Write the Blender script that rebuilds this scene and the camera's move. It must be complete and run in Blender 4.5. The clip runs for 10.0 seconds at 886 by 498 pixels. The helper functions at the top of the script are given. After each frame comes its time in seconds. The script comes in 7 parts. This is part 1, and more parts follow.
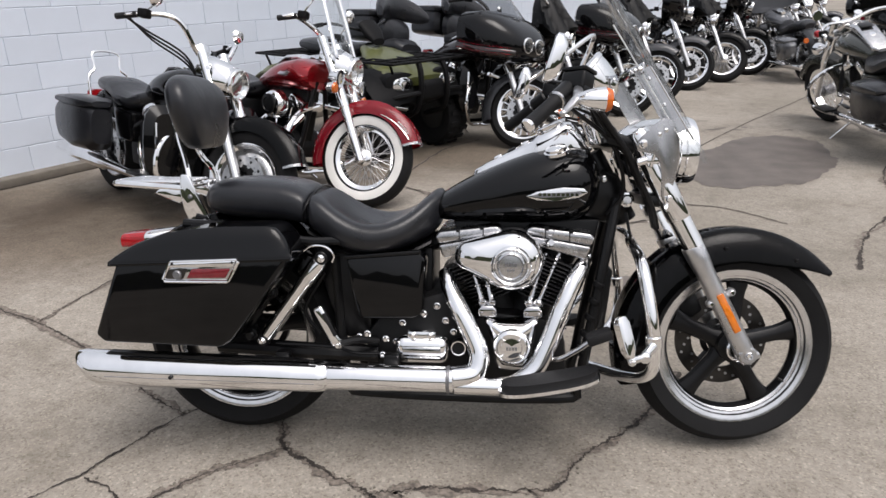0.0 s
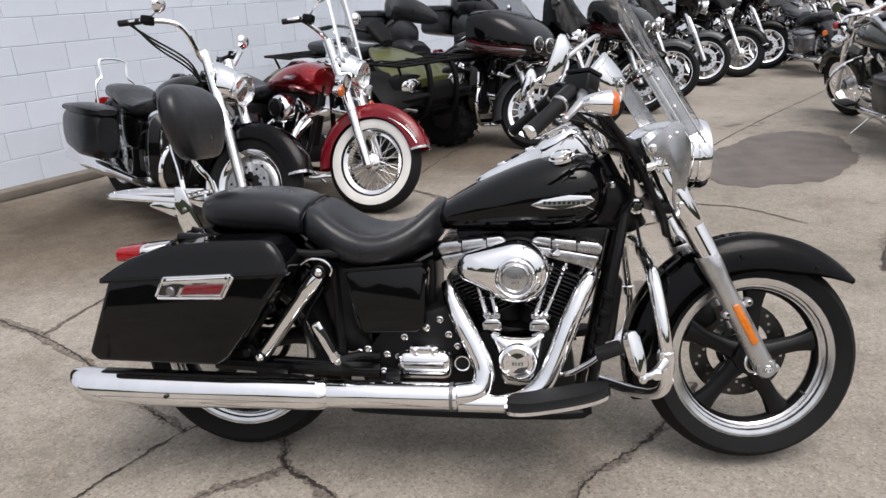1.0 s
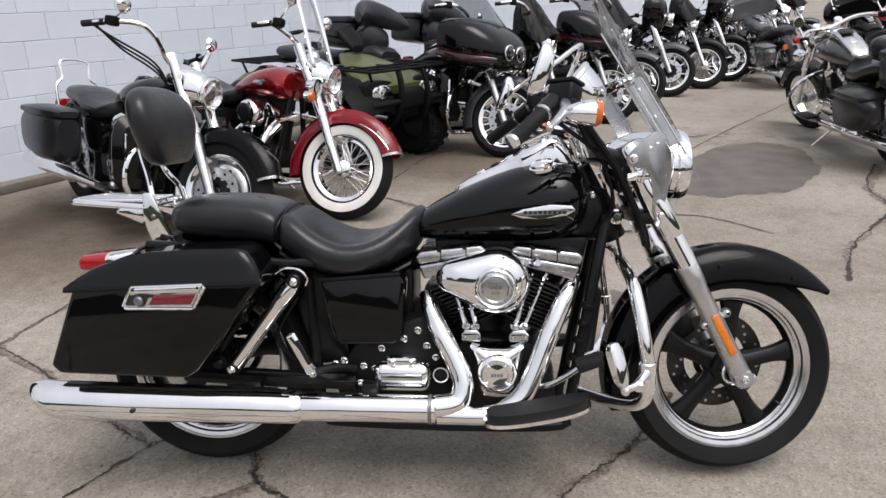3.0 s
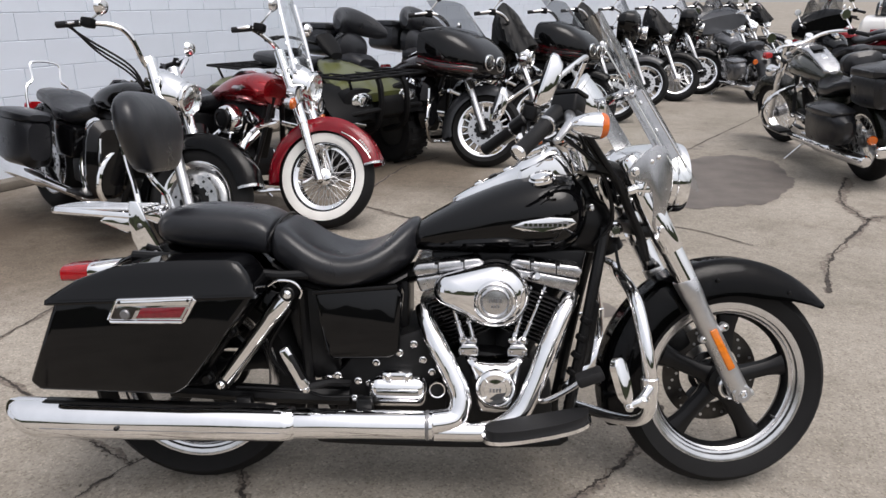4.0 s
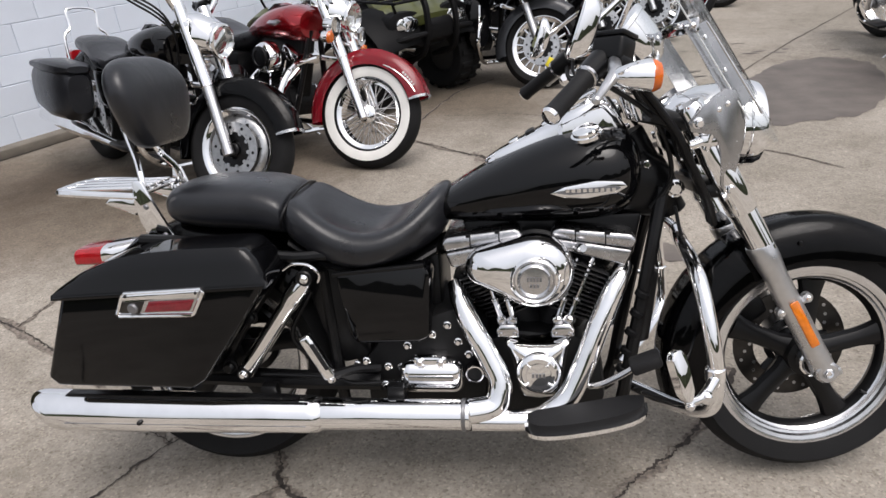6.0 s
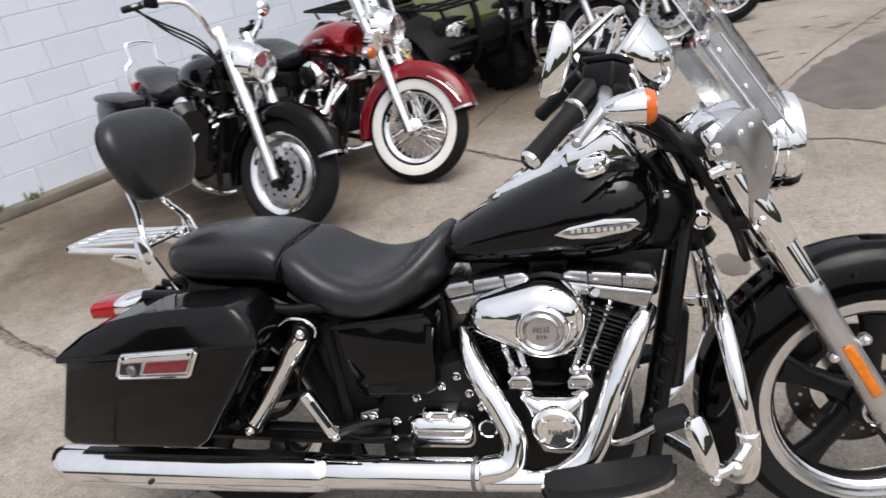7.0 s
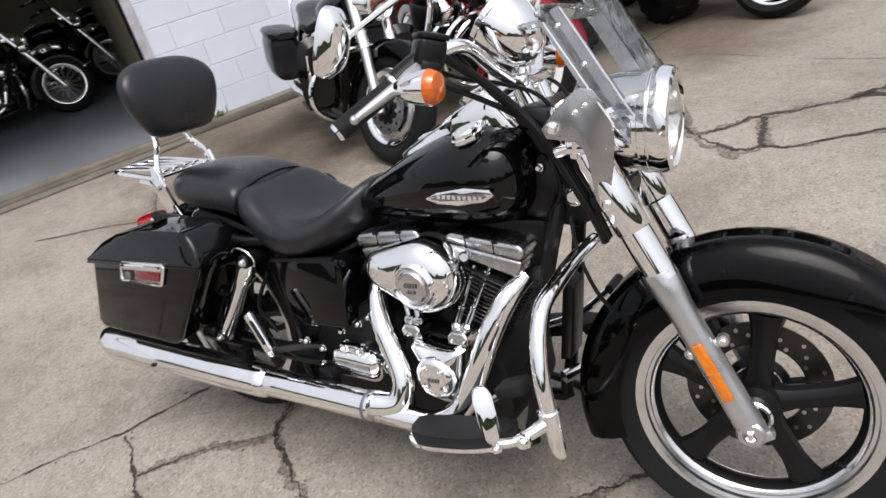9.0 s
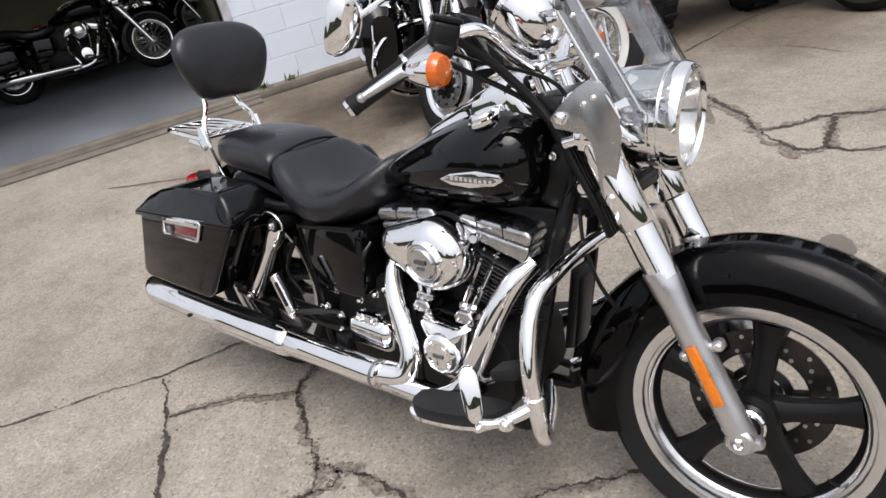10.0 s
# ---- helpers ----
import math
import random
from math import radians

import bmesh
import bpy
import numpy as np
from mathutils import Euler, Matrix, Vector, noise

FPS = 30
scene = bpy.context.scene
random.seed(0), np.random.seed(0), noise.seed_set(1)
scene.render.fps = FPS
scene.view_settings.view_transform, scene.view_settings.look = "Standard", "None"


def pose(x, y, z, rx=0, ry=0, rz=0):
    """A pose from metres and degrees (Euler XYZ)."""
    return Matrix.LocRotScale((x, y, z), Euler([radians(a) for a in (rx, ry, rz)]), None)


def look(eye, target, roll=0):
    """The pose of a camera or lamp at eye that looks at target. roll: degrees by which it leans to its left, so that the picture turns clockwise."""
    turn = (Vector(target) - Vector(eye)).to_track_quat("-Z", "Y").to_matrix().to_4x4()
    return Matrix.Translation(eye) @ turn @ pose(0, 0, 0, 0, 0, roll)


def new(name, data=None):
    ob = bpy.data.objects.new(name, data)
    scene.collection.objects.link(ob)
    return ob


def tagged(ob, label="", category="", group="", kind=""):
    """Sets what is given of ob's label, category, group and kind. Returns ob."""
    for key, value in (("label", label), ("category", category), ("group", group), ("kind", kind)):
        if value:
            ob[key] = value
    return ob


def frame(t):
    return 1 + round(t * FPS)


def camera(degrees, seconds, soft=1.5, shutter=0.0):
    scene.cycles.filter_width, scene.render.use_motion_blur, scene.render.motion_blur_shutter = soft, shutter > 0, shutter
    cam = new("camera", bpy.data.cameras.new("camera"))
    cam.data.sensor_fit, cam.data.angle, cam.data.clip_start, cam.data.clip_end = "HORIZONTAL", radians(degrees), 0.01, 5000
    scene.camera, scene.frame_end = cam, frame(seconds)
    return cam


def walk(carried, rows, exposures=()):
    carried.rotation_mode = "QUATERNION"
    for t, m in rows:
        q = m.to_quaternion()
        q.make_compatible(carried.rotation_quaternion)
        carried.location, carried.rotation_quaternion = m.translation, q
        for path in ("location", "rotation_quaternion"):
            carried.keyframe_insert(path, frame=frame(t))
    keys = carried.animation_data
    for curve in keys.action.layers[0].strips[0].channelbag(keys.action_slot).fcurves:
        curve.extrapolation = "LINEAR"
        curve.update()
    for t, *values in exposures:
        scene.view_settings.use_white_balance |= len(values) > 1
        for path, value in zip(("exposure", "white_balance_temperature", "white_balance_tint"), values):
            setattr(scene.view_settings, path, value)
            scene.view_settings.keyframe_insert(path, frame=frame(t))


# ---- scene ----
cam = camera(65.1, 10.0, shutter=0.25)
PATH = [
    (0, (0.813, -1.919, 1.366), (0.661, -0.056, 0.655), -1.4),
    (0.5, (0.845, -1.852, 1.364), (0.625, 0.004, 0.652), -2.3),
    (1, (0.849, -1.831, 1.37), (0.649, 0.027, 0.658), -2.7),
    (1.5, (0.845, -1.828, 1.366), (0.687, 0.037, 0.66), -2.3),
    (2, (0.847, -1.821, 1.364), (0.703, 0.046, 0.661), -1.9),
    (2.5, (0.838, -1.816, 1.366), (0.71, 0.052, 0.662), -1.7),
    (4, (0.732, -1.763, 1.365), (0.718, 0.119, 0.689), -0.1),
    (4.5, (0.711, -1.76, 1.36), (0.746, 0.114, 0.664), 0.2),
    (5, (0.723, -1.689, 1.351), (0.762, 0.162, 0.594), -1.0),
    (5.5, (0.791, -1.597, 1.399), (0.639, 0.204, 0.542), -3.8),
    (5.7, (0.811, -1.565, 1.403), (0.605, 0.223, 0.531), -4.2),
    (6.8, (0.924, -1.329, 1.462), (0.625, 0.415, 0.53), -9.3),
    (7, (1.01, -1.311, 1.443), (0.538, 0.422, 0.563), -11.3),
    (7.5, (1.237, -1.291, 1.44), (0.54, 0.363, 0.557), -10.4),
    (8, (1.34, -1.206, 1.396), (0.538, 0.339, 0.412), -12.5),
    (8.5, (1.47, -1.134, 1.413), (0.625, 0.4, 0.447), -13.2),
    (9, (1.726, -1.125, 1.399), (0.667, 0.292, 0.467), -15.5),
    (9.5, (1.854, -1.122, 1.4), (0.631, 0.134, 0.438), -17.2),
    (10, (1.847, -1.068, 1.393), (0.632, 0.205, 0.442), -14.0),
]
walk(cam, [(t, look(eye, target, roll)) for t, eye, target, roll in PATH],
     exposures=((0.0, 0.16, 6330, 12), (4.5, 0.15, 6330, 12), (5.5, 0.16, 6330, 12), (7.0, 0.26, 6330, 12), (8.5, 0.28, 6330, 12), (9.5, 0.32, 6330, 12), (10.0, 0.32, 6330, 12)))

# ---- sky and sun ----
world = bpy.data.worlds.new("overcast_sky")
scene.world = world
world.use_nodes = True
wn, wl = world.node_tree.nodes, world.node_tree.links
sky = wn.new("ShaderNodeTexSky")
sky.sky_type, sky.sun_disc = "NISHITA", False
sky.sun_elevation, sky.sun_rotation = radians(68), radians(135)
sky.air_density, sky.dust_density, sky.ozone_density = 1.0, 10.0, 1.0
soften = wn.new("ShaderNodeHueSaturation")
soften.inputs["Saturation"].default_value = 0.55
wl.new(sky.outputs["Color"], soften.inputs["Color"])
veil = wn.new("ShaderNodeMix")  # an even layer of cloud over the whole sky
veil.data_type = "RGBA"
veil.inputs["Factor"].default_value = 0.4
veil.inputs["B"].default_value = (6.5, 6.6, 6.7, 1)
wl.new(soften.outputs["Color"], veil.inputs["A"])
wl.new(veil.outputs["Result"], wn["Background"].inputs["Color"])
wn["Background"].inputs["Strength"].default_value = 0.15
sun_data = bpy.data.lights.new("sun", "SUN")
sun_data.energy, sun_data.angle, sun_data.color = 1.0, radians(40), (1.0, 0.97, 0.93)
sun = new("sun", sun_data)
sun.matrix_world = look((4.0, -3.0, 12.0), (0.6, 0.4, 0.0))


# ---- materials ----
def material(name, colour, rough=0.5, metal=0.0, coat=0.0, vary=0.0, vary_scale=4.0, grain=0.0, grain_scale=180.0,
             rough_vary=0.0, per_piece=0.0, spec=0.5, crease=0.0):
    m = bpy.data.materials.new(name)
    m.use_nodes = True
    n, l = m.node_tree.nodes, m.node_tree.links
    p = n["Principled BSDF"]
    p.inputs["Base Color"].default_value = (*colour, 1)
    p.inputs["Roughness"].default_value = rough
    p.inputs["Metallic"].default_value = metal
    p.inputs["Coat Weight"].default_value = coat
    p.inputs["Coat Roughness"].default_value = 0.03
    p.inputs["Specular IOR Level"].default_value = spec
    co = n.new("ShaderNodeTexCoord")
    if vary or rough_vary or per_piece:
        t = n.new("ShaderNodeTexNoise")
        t.inputs["Scale"].default_value, t.inputs["Detail"].default_value = vary_scale, 6.0
        l.new(co.outputs["Object"], t.inputs["Vector"])
        mix = n.new("ShaderNodeMix")
        mix.data_type = "RGBA"
        mix.inputs["A"].default_value = (*[c * (1 - vary) for c in colour], 1)
        mix.inputs["B"].default_value = (*[min(1, c * (1 + vary)) for c in colour], 1)
        ramp = n.new("ShaderNodeMapRange")
        ramp.inputs["From Min"].default_value, ramp.inputs["From Max"].default_value = 0.3, 0.7
        l.new(t.outputs["Fac"], ramp.inputs["Value"])
        l.new(ramp.outputs["Result"], mix.inputs["Factor"])
        last = mix.outputs["Result"]
        if per_piece:
            info = n.new("ShaderNodeObjectInfo")
            hsv = n.new("ShaderNodeHueSaturation")
            mr = n.new("ShaderNodeMapRange")
            mr.inputs["To Min"].default_value, mr.inputs["To Max"].default_value = 1 - per_piece, 1 + per_piece
            l.new(info.outputs["Random"], mr.inputs["Value"])
            l.new(mr.outputs["Result"], hsv.inputs["Value"])
            l.new(last, hsv.inputs["Color"])
            last = hsv.outputs["Color"]
        l.new(last, p.inputs["Base Color"])
        if rough_vary:
            rr = n.new("ShaderNodeMapRange")
            rr.inputs["To Min"].default_value, rr.inputs["To Max"].default_value = max(0.01, rough - rough_vary), rough + rough_vary
            l.new(t.outputs["Fac"], rr.inputs["Value"])
            l.new(rr.outputs["Result"], p.inputs["Roughness"])
    if grain:
        g = n.new("ShaderNodeTexNoise")
        g.inputs["Scale"].default_value, g.inputs["Detail"].default_value = grain_scale, 4.0
        l.new(co.outputs["Object"], g.inputs["Vector"])
        b = n.new("ShaderNodeBump")
        b.inputs["Strength"].default_value, b.inputs["Distance"].default_value = grain, 0.002
        l.new(g.outputs["Fac"], b.inputs["Height"])
        l.new(b.outputs["Normal"], p.inputs["Normal"])
        if crease:
            w = n.new("ShaderNodeTexNoise")
            w.inputs["Scale"].default_value, w.inputs["Detail"].default_value, w.inputs["Distortion"].default_value = 11.0, 3.0, 0.8
            l.new(co.outputs["Object"], w.inputs["Vector"])
            b2 = n.new("ShaderNodeBump")
            b2.inputs["Strength"].default_value, b2.inputs["Distance"].default_value = crease, 0.02
            l.new(w.outputs["Fac"], b2.inputs["Height"])
            l.new(b2.outputs["Normal"], b.inputs["Normal"])
    return m


def glass(name, colour, rough=0.02, weight=1.0, ior=1.45):
    m = material(name, colour, rough)
    p = m.node_tree.nodes["Principled BSDF"]
    p.inputs["Transmission Weight"].default_value = weight
    p.inputs["IOR"].default_value = ior
    return m


BLACK = material("black_gloss_paint", (0.0025, 0.0025, 0.003), 0.055, coat=0.0, spec=0.34, rough_vary=0.02, vary=0.1, vary_scale=2.0)
CHROME = material("chrome", (0.93, 0.93, 0.935), 0.035, 1.0, rough_vary=0.02, vary=0.05, vary_scale=14.0)
POLISHED = material("polished_aluminium", (0.62, 0.62, 0.63), 0.2, 1.0, rough_vary=0.08, vary=0.1, vary_scale=20.0)
SILVER = material("silver_painted_metal", (0.60, 0.60, 0.61), 0.30, 0.95, rough_vary=0.1, vary=0.12, vary_scale=18.0)
STEEL = material("dull_steel", (0.25, 0.25, 0.26), 0.42, 0.9, vary=0.25, vary_scale=25.0, rough_vary=0.1)
SATIN = material("satin_black_metal", (0.005, 0.005, 0.0055), 0.34, 0.0, spec=0.25, rough_vary=0.1, vary=0.2, vary_scale=12.0)
ENGINE_BLACK = material("wrinkle_black_engine_paint", (0.006, 0.006, 0.0065), 0.5, 0.0, grain=0.4, grain_scale=500.0, vary=0.2, spec=0.25)
FIN = material("machined_black_fin", (0.022, 0.022, 0.023), 0.28, 0.3, spec=0.6, rough_vary=0.08, vary=0.2, vary_scale=40.0)
VINYL = material("black_vinyl", (0.011, 0.0115, 0.014), 0.30, spec=0.48, crease=0.12, grain=0.16, grain_scale=420.0, rough_vary=0.08, vary=0.25, vary_scale=9.0)
LEATHER = material("black_leather", (0.014, 0.014, 0.015), 0.5, grain=0.35, grain_scale=230.0, rough_vary=0.1, vary=0.3, vary_scale=12.0)
RUBBER = material("tyre_rubber", (0.009, 0.009, 0.0095), 0.75, spec=0.2, grain=0.3, grain_scale=300.0, vary=0.3, vary_scale=7.0, rough_vary=0.1)
GRIP = material("grip_rubber", (0.012, 0.012, 0.013), 0.6, spec=0.25, grain=0.3, grain_scale=600.0)
WHITEWALL = material("whitewall_rubber", (0.78, 0.77, 0.74), 0.6, vary=0.06, vary_scale=8.0)
AMBER = material("amber_lens", (0.56, 0.110, 0.004), 0.12, coat=0.6, vary=0.2, vary_scale=60.0)
REFLECTOR = material("orange_reflector", (0.66, 0.172, 0.007), 0.14, coat=0.5, vary=0.15, vary_scale=70.0)
REDLENS = material("red_lens", (0.34, 0.006, 0.010), 0.12, coat=0.4, vary=0.15, vary_scale=60.0)
CANDY = material("candy_red_paint", (0.30, 0.004, 0.010), 0.22, metal=0.65, coat=1.0, vary=0.15, vary_scale=3.0)
DULLRED = material("red_reflector", (0.16, 0.012, 0.018), 0.18, coat=0.5, vary=0.2, vary_scale=80.0)
REDPAINT = material("red_gloss_paint", (0.33, 0.006, 0.018), 0.2, coat=0.8, vary=0.12, vary_scale=3.0)
MAROON = material("dark_maroon_paint", (0.008, 0.0035, 0.0035), 0.22, coat=0.9, vary=0.2, vary_scale=3.0)
GREY_PAINT = material("charcoal_gloss_paint", (0.075, 0.078, 0.086), 0.25, coat=0.9, vary=0.15, vary_scale=3.0)
OLIVE = material("olive_plastic", (0.075, 0.082, 0.022), 0.35, coat=0.2, vary=0.15, vary_scale=5.0)
OLIVE_DARK = material("dark_olive_paint", (0.022, 0.025, 0.018), 0.25, coat=0.9, vary=0.15)
BLUE_PAINT = material("dark_blue_paint", (0.012, 0.014, 0.035), 0.22, coat=0.9, vary=0.15)
PLASTIC = material("black_plastic", (0.005, 0.005, 0.0055), 0.55, spec=0.12, grain=0.2, grain_scale=300.0, vary=0.2)
CANVAS = material("black_cover_cloth", (0.005, 0.005, 0.0055), 0.45, spec=0.2, grain=0.4, grain_scale=250.0, vary=0.3, vary_scale=8.0)
WHITE = material("white_paint", (0.78, 0.78, 0.77), 0.3, coat=0.4, vary=0.03)
CARGLASS = material("dark_car_glass", (0.02, 0.025, 0.03), 0.06, spec=0.8)
MIRROR = material("mirror_glass", (0.85, 0.86, 0.87), 0.015, 1.0)


def thin_pane(name, tint, ior):
    """A thin clear sheet that lets light straight through and glosses towards the edge."""
    m = material(name, (0.8, 0.8, 0.8), 0.1)
    n, l = m.node_tree.nodes, m.node_tree.links
    clear, gloss, mix, fr = n.new("ShaderNodeBsdfTransparent"), n.new("ShaderNodeBsdfGlossy"), n.new("ShaderNodeMixShader"), n.new("ShaderNodeFresnel")
    clear.inputs["Color"].default_value = (*tint, 1)
    gloss.inputs["Roughness"].default_value = 0.03
    fr.inputs["IOR"].default_value = ior
    l.new(fr.outputs["Fac"], mix.inputs[0])
    l.new(clear.outputs[0], mix.inputs[1])
    l.new(gloss.outputs[0], mix.inputs[2])
    l.new(mix.outputs[0], n["Material Output"].inputs["Surface"])
    return m


SHIELD = thin_pane("clear_windshield", (0.93, 0.94, 0.935), 1.22)
EDGE = material("pale_glint_edge", (0.62, 0.64, 0.64), 0.2, coat=0.5, vary=0.1, vary_scale=30.0)
RIM = material("machined_wheel_rim", (0.74, 0.74, 0.75), 0.2, 1.0, rough_vary=0.07, vary=0.08, vary_scale=30.0)
BRUSHED = material("brushed_steel_plate", (0.46, 0.46, 0.47), 0.26, 1.0, rough_vary=0.08, vary=0.12, vary_scale=24.0)
ROCKER = material("satin_polished_rocker", (0.50, 0.50, 0.51), 0.26, 1.0, rough_vary=0.08, vary=0.15, vary_scale=30.0)
DARKDISC = material("dark_brake_disc", (0.06, 0.055, 0.05), 0.38, 0.8, rough_vary=0.1, vary=0.3, vary_scale=25.0)
SPOKE = material("plated_spoke_wire", (0.62, 0.62, 0.63), 0.38, 1.0, vary=0.1, vary_scale=40.0)
PLATE = material("polished_plate", (0.62, 0.62, 0.63), 0.07, 1.0, rough_vary=0.04, vary=0.12, vary_scale=30.0)
DISC = material("bright_disc_steel", (0.52, 0.52, 0.52), 0.3, 1.0, rough_vary=0.1, vary=0.15, vary_scale=40.0)
SMOKE = thin_pane("smoked_windshield", (0.42, 0.43, 0.44), 1.3)
LENS = glass("headlight_glass", (0.97, 0.98, 0.98), 0.02)
YELLOW = material("yellow_tag", (0.75, 0.62, 0.02), 0.5, vary=0.1)
GRAVEL = material("gravelly_crack_fill", (0.165, 0.140, 0.118), 0.95, grain=1.0, grain_scale=90.0, vary=0.55, vary_scale=60.0)
CRACK = material("dirt_in_crack", (0.040, 0.033, 0.028), 0.95, grain=1.0, grain_scale=120.0, vary=0.6, vary_scale=30.0)
FLOORPAINT = material("garage_floor_concrete", (0.185, 0.198, 0.225), 0.45, vary=0.25, vary_scale=1.2, grain=0.2, grain_scale=60.0, rough_vary=0.15)
INSIDE = material("garage_wall_paint", (0.30, 0.30, 0.20), 0.8, vary=0.2, vary_scale=1.5)
JAMB = material("jamb_paint", (0.50, 0.49, 0.53), 0.45, vary=0.25, vary_scale=9.0, grain=0.2)
KERB = material("stained_footing_concrete", (0.155, 0.138, 0.115), 0.9, vary=0.2, vary_scale=7.0, grain=0.8, grain_scale=90.0)
BLOCK = material("white_painted_block", (0.68, 0.735, 0.82), 0.6, vary=0.04, vary_scale=3.0, grain=0.6, grain_scale=120.0, per_piece=0.035)
MORTAR = material("painted_mortar", (0.64, 0.69, 0.77), 0.75, vary=0.15, vary_scale=6.0, grain=0.5, grain_scale=150.0)
WEED = material("weed_leaf", (0.07, 0.10, 0.025), 0.6, vary=0.4, vary_scale=40.0)
FARWALL = material("far_building_wall", (0.30, 0.29, 0.27), 0.8, vary=0.25, vary_scale=0.4)
BACKDROP_DARK = material("dark_backdrop", (0.05, 0.06, 0.03), 0.9, vary=0.5, vary_scale=0.9)


def concrete():
    m = material("lot_concrete", (0.3, 0.28, 0.24), 0.9)
    n, l = m.node_tree.nodes, m.node_tree.links
    p = n["Principled BSDF"]
    co = n.new("ShaderNodeTexCoord")

    def noise_tex(scale, detail=8.0, rough=0.6):
        t = n.new("ShaderNodeTexNoise")
        t.inputs["Scale"].default_value, t.inputs["Detail"].default_value, t.inputs["Roughness"].default_value = scale, detail, rough
        l.new(co.outputs["Object"], t.inputs["Vector"])
        return t

    def ramp(src, stops):
        r = n.new("ShaderNodeValToRGB")
        e = r.color_ramp.elements
        while len(e) < len(stops):
            e.new(0.5)
        for k, (at, c) in zip(e, stops):
            k.position, k.color = at, (*c, 1)
        l.new(src, r.inputs["Fac"])
        return r.outputs["Color"]

    def mixed(a, b, kind, fac):
        x = n.new("ShaderNodeMix")
        x.data_type, x.blend_type = "RGBA", kind
        x.inputs["Factor"].default_value = fac
        l.new(a, x.inputs["A"]), l.new(b, x.inputs["B"])
        return x.outputs["Result"]

    base = ramp(noise_tex(0.55, 10).outputs["Fac"], [(0.32, (0.212, 0.190, 0.158)), (0.5, (0.274, 0.247, 0.212)), (0.68, (0.328, 0.298, 0.260))])
    stain = ramp(noise_tex(2.3, 8, 0.7).outputs["Fac"], [(0.36, (0.62, 0.60, 0.57)), (0.52, (1, 1, 1))])
    fine = ramp(noise_tex(70, 6, 0.8).outputs["Fac"], [(0.34, (0.55, 0.53, 0.50)), (0.5, (1, 1, 1)), (0.66, (1.4, 1.39, 1.36))])
    v = n.new("ShaderNodeTexVoronoi")
    v.inputs["Scale"].default_value = 62.0
    l.new(co.outputs["Object"], v.inputs["Vector"])
    pits = ramp(v.outputs["Distance"], [(0.07, (0.36, 0.34, 0.31)), (0.17, (1, 1, 1))])
    mottle = ramp(noise_tex(16, 9, 0.75).outputs["Fac"], [(0.33, (0.66, 0.64, 0.60)), (0.5, (1, 1, 1)), (0.68, (1.22, 1.21, 1.18))])
    c = mixed(base, stain, "MULTIPLY", 0.55)
    c = mixed(c, mottle, "MULTIPLY", 0.5)
    c = mixed(c, fine, "MULTIPLY", 0.36)
    c = mixed(c, pits, "MULTIPLY", 0.50)
    stones = n.new("ShaderNodeTexVoronoi")
    stones.inputs["Scale"].default_value = 150.0
    l.new(co.outputs["Object"], stones.inputs["Vector"])
    sep = n.new("ShaderNodeSeparateColor")
    l.new(stones.outputs["Color"], sep.inputs["Color"])
    specks = ramp(sep.outputs["Red"], [(0.0, (0.50, 0.48, 0.45)), (0.16, (0.86, 0.85, 0.83)), (0.5, (1, 1, 1)), (0.86, (1.08, 1.07, 1.05)), (1.0, (1.5, 1.48, 1.44))])
    c = mixed(c, specks, "MULTIPLY", 0.65)
    # brown oil staining by wall and parked bikes, with their shade painted in
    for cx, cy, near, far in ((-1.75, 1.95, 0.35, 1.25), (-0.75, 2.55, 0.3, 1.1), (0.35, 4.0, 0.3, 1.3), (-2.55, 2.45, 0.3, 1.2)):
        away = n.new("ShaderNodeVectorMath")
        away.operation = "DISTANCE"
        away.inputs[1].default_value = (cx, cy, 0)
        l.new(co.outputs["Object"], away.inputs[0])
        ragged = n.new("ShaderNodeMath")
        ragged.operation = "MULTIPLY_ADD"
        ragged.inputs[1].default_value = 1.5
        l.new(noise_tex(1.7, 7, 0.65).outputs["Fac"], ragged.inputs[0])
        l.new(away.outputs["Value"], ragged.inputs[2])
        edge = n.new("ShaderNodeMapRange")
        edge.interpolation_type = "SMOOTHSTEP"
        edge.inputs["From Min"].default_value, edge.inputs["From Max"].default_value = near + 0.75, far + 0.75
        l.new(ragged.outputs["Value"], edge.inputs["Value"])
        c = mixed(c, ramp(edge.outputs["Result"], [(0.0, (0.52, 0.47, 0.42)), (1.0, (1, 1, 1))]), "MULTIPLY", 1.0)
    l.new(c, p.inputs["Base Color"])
    b = n.new("ShaderNodeBump")
    b.inputs["Strength"].default_value, b.inputs["Distance"].default_value = 0.35, 0.004
    l.new(noise_tex(80, 5, 0.7).outputs["Fac"], b.inputs["Height"])
    l.new(b.outputs["Normal"], p.inputs["Normal"])
    return m


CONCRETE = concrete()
OILSTAIN = material("oil_darkened_concrete", (0.112, 0.096, 0.084), 0.6, vary=0.25, vary_scale=5.0, grain=0.8, grain_scale=70.0)


# ---- mesh tools ----
def link(name, bm, mat, parent=None, label="", sharp=35):
    me = bpy.data.meshes.new(name)
    bmesh.ops.recalc_face_normals(bm, faces=bm.faces)
    bm.to_mesh(me)
    bm.free()
    me.materials.append(mat)
    for poly in me.polygons:
        poly.use_smooth = True
    me.set_sharp_from_angle(angle=radians(sharp))
    ob = new(name, me)
    if parent:
        ob.parent = parent
    if label:
        ob["label"] = label
    return ob


def part(name, bm, mat, parent, label="", sharp=35):
    return link(name, bm, mat, parent, label, sharp)


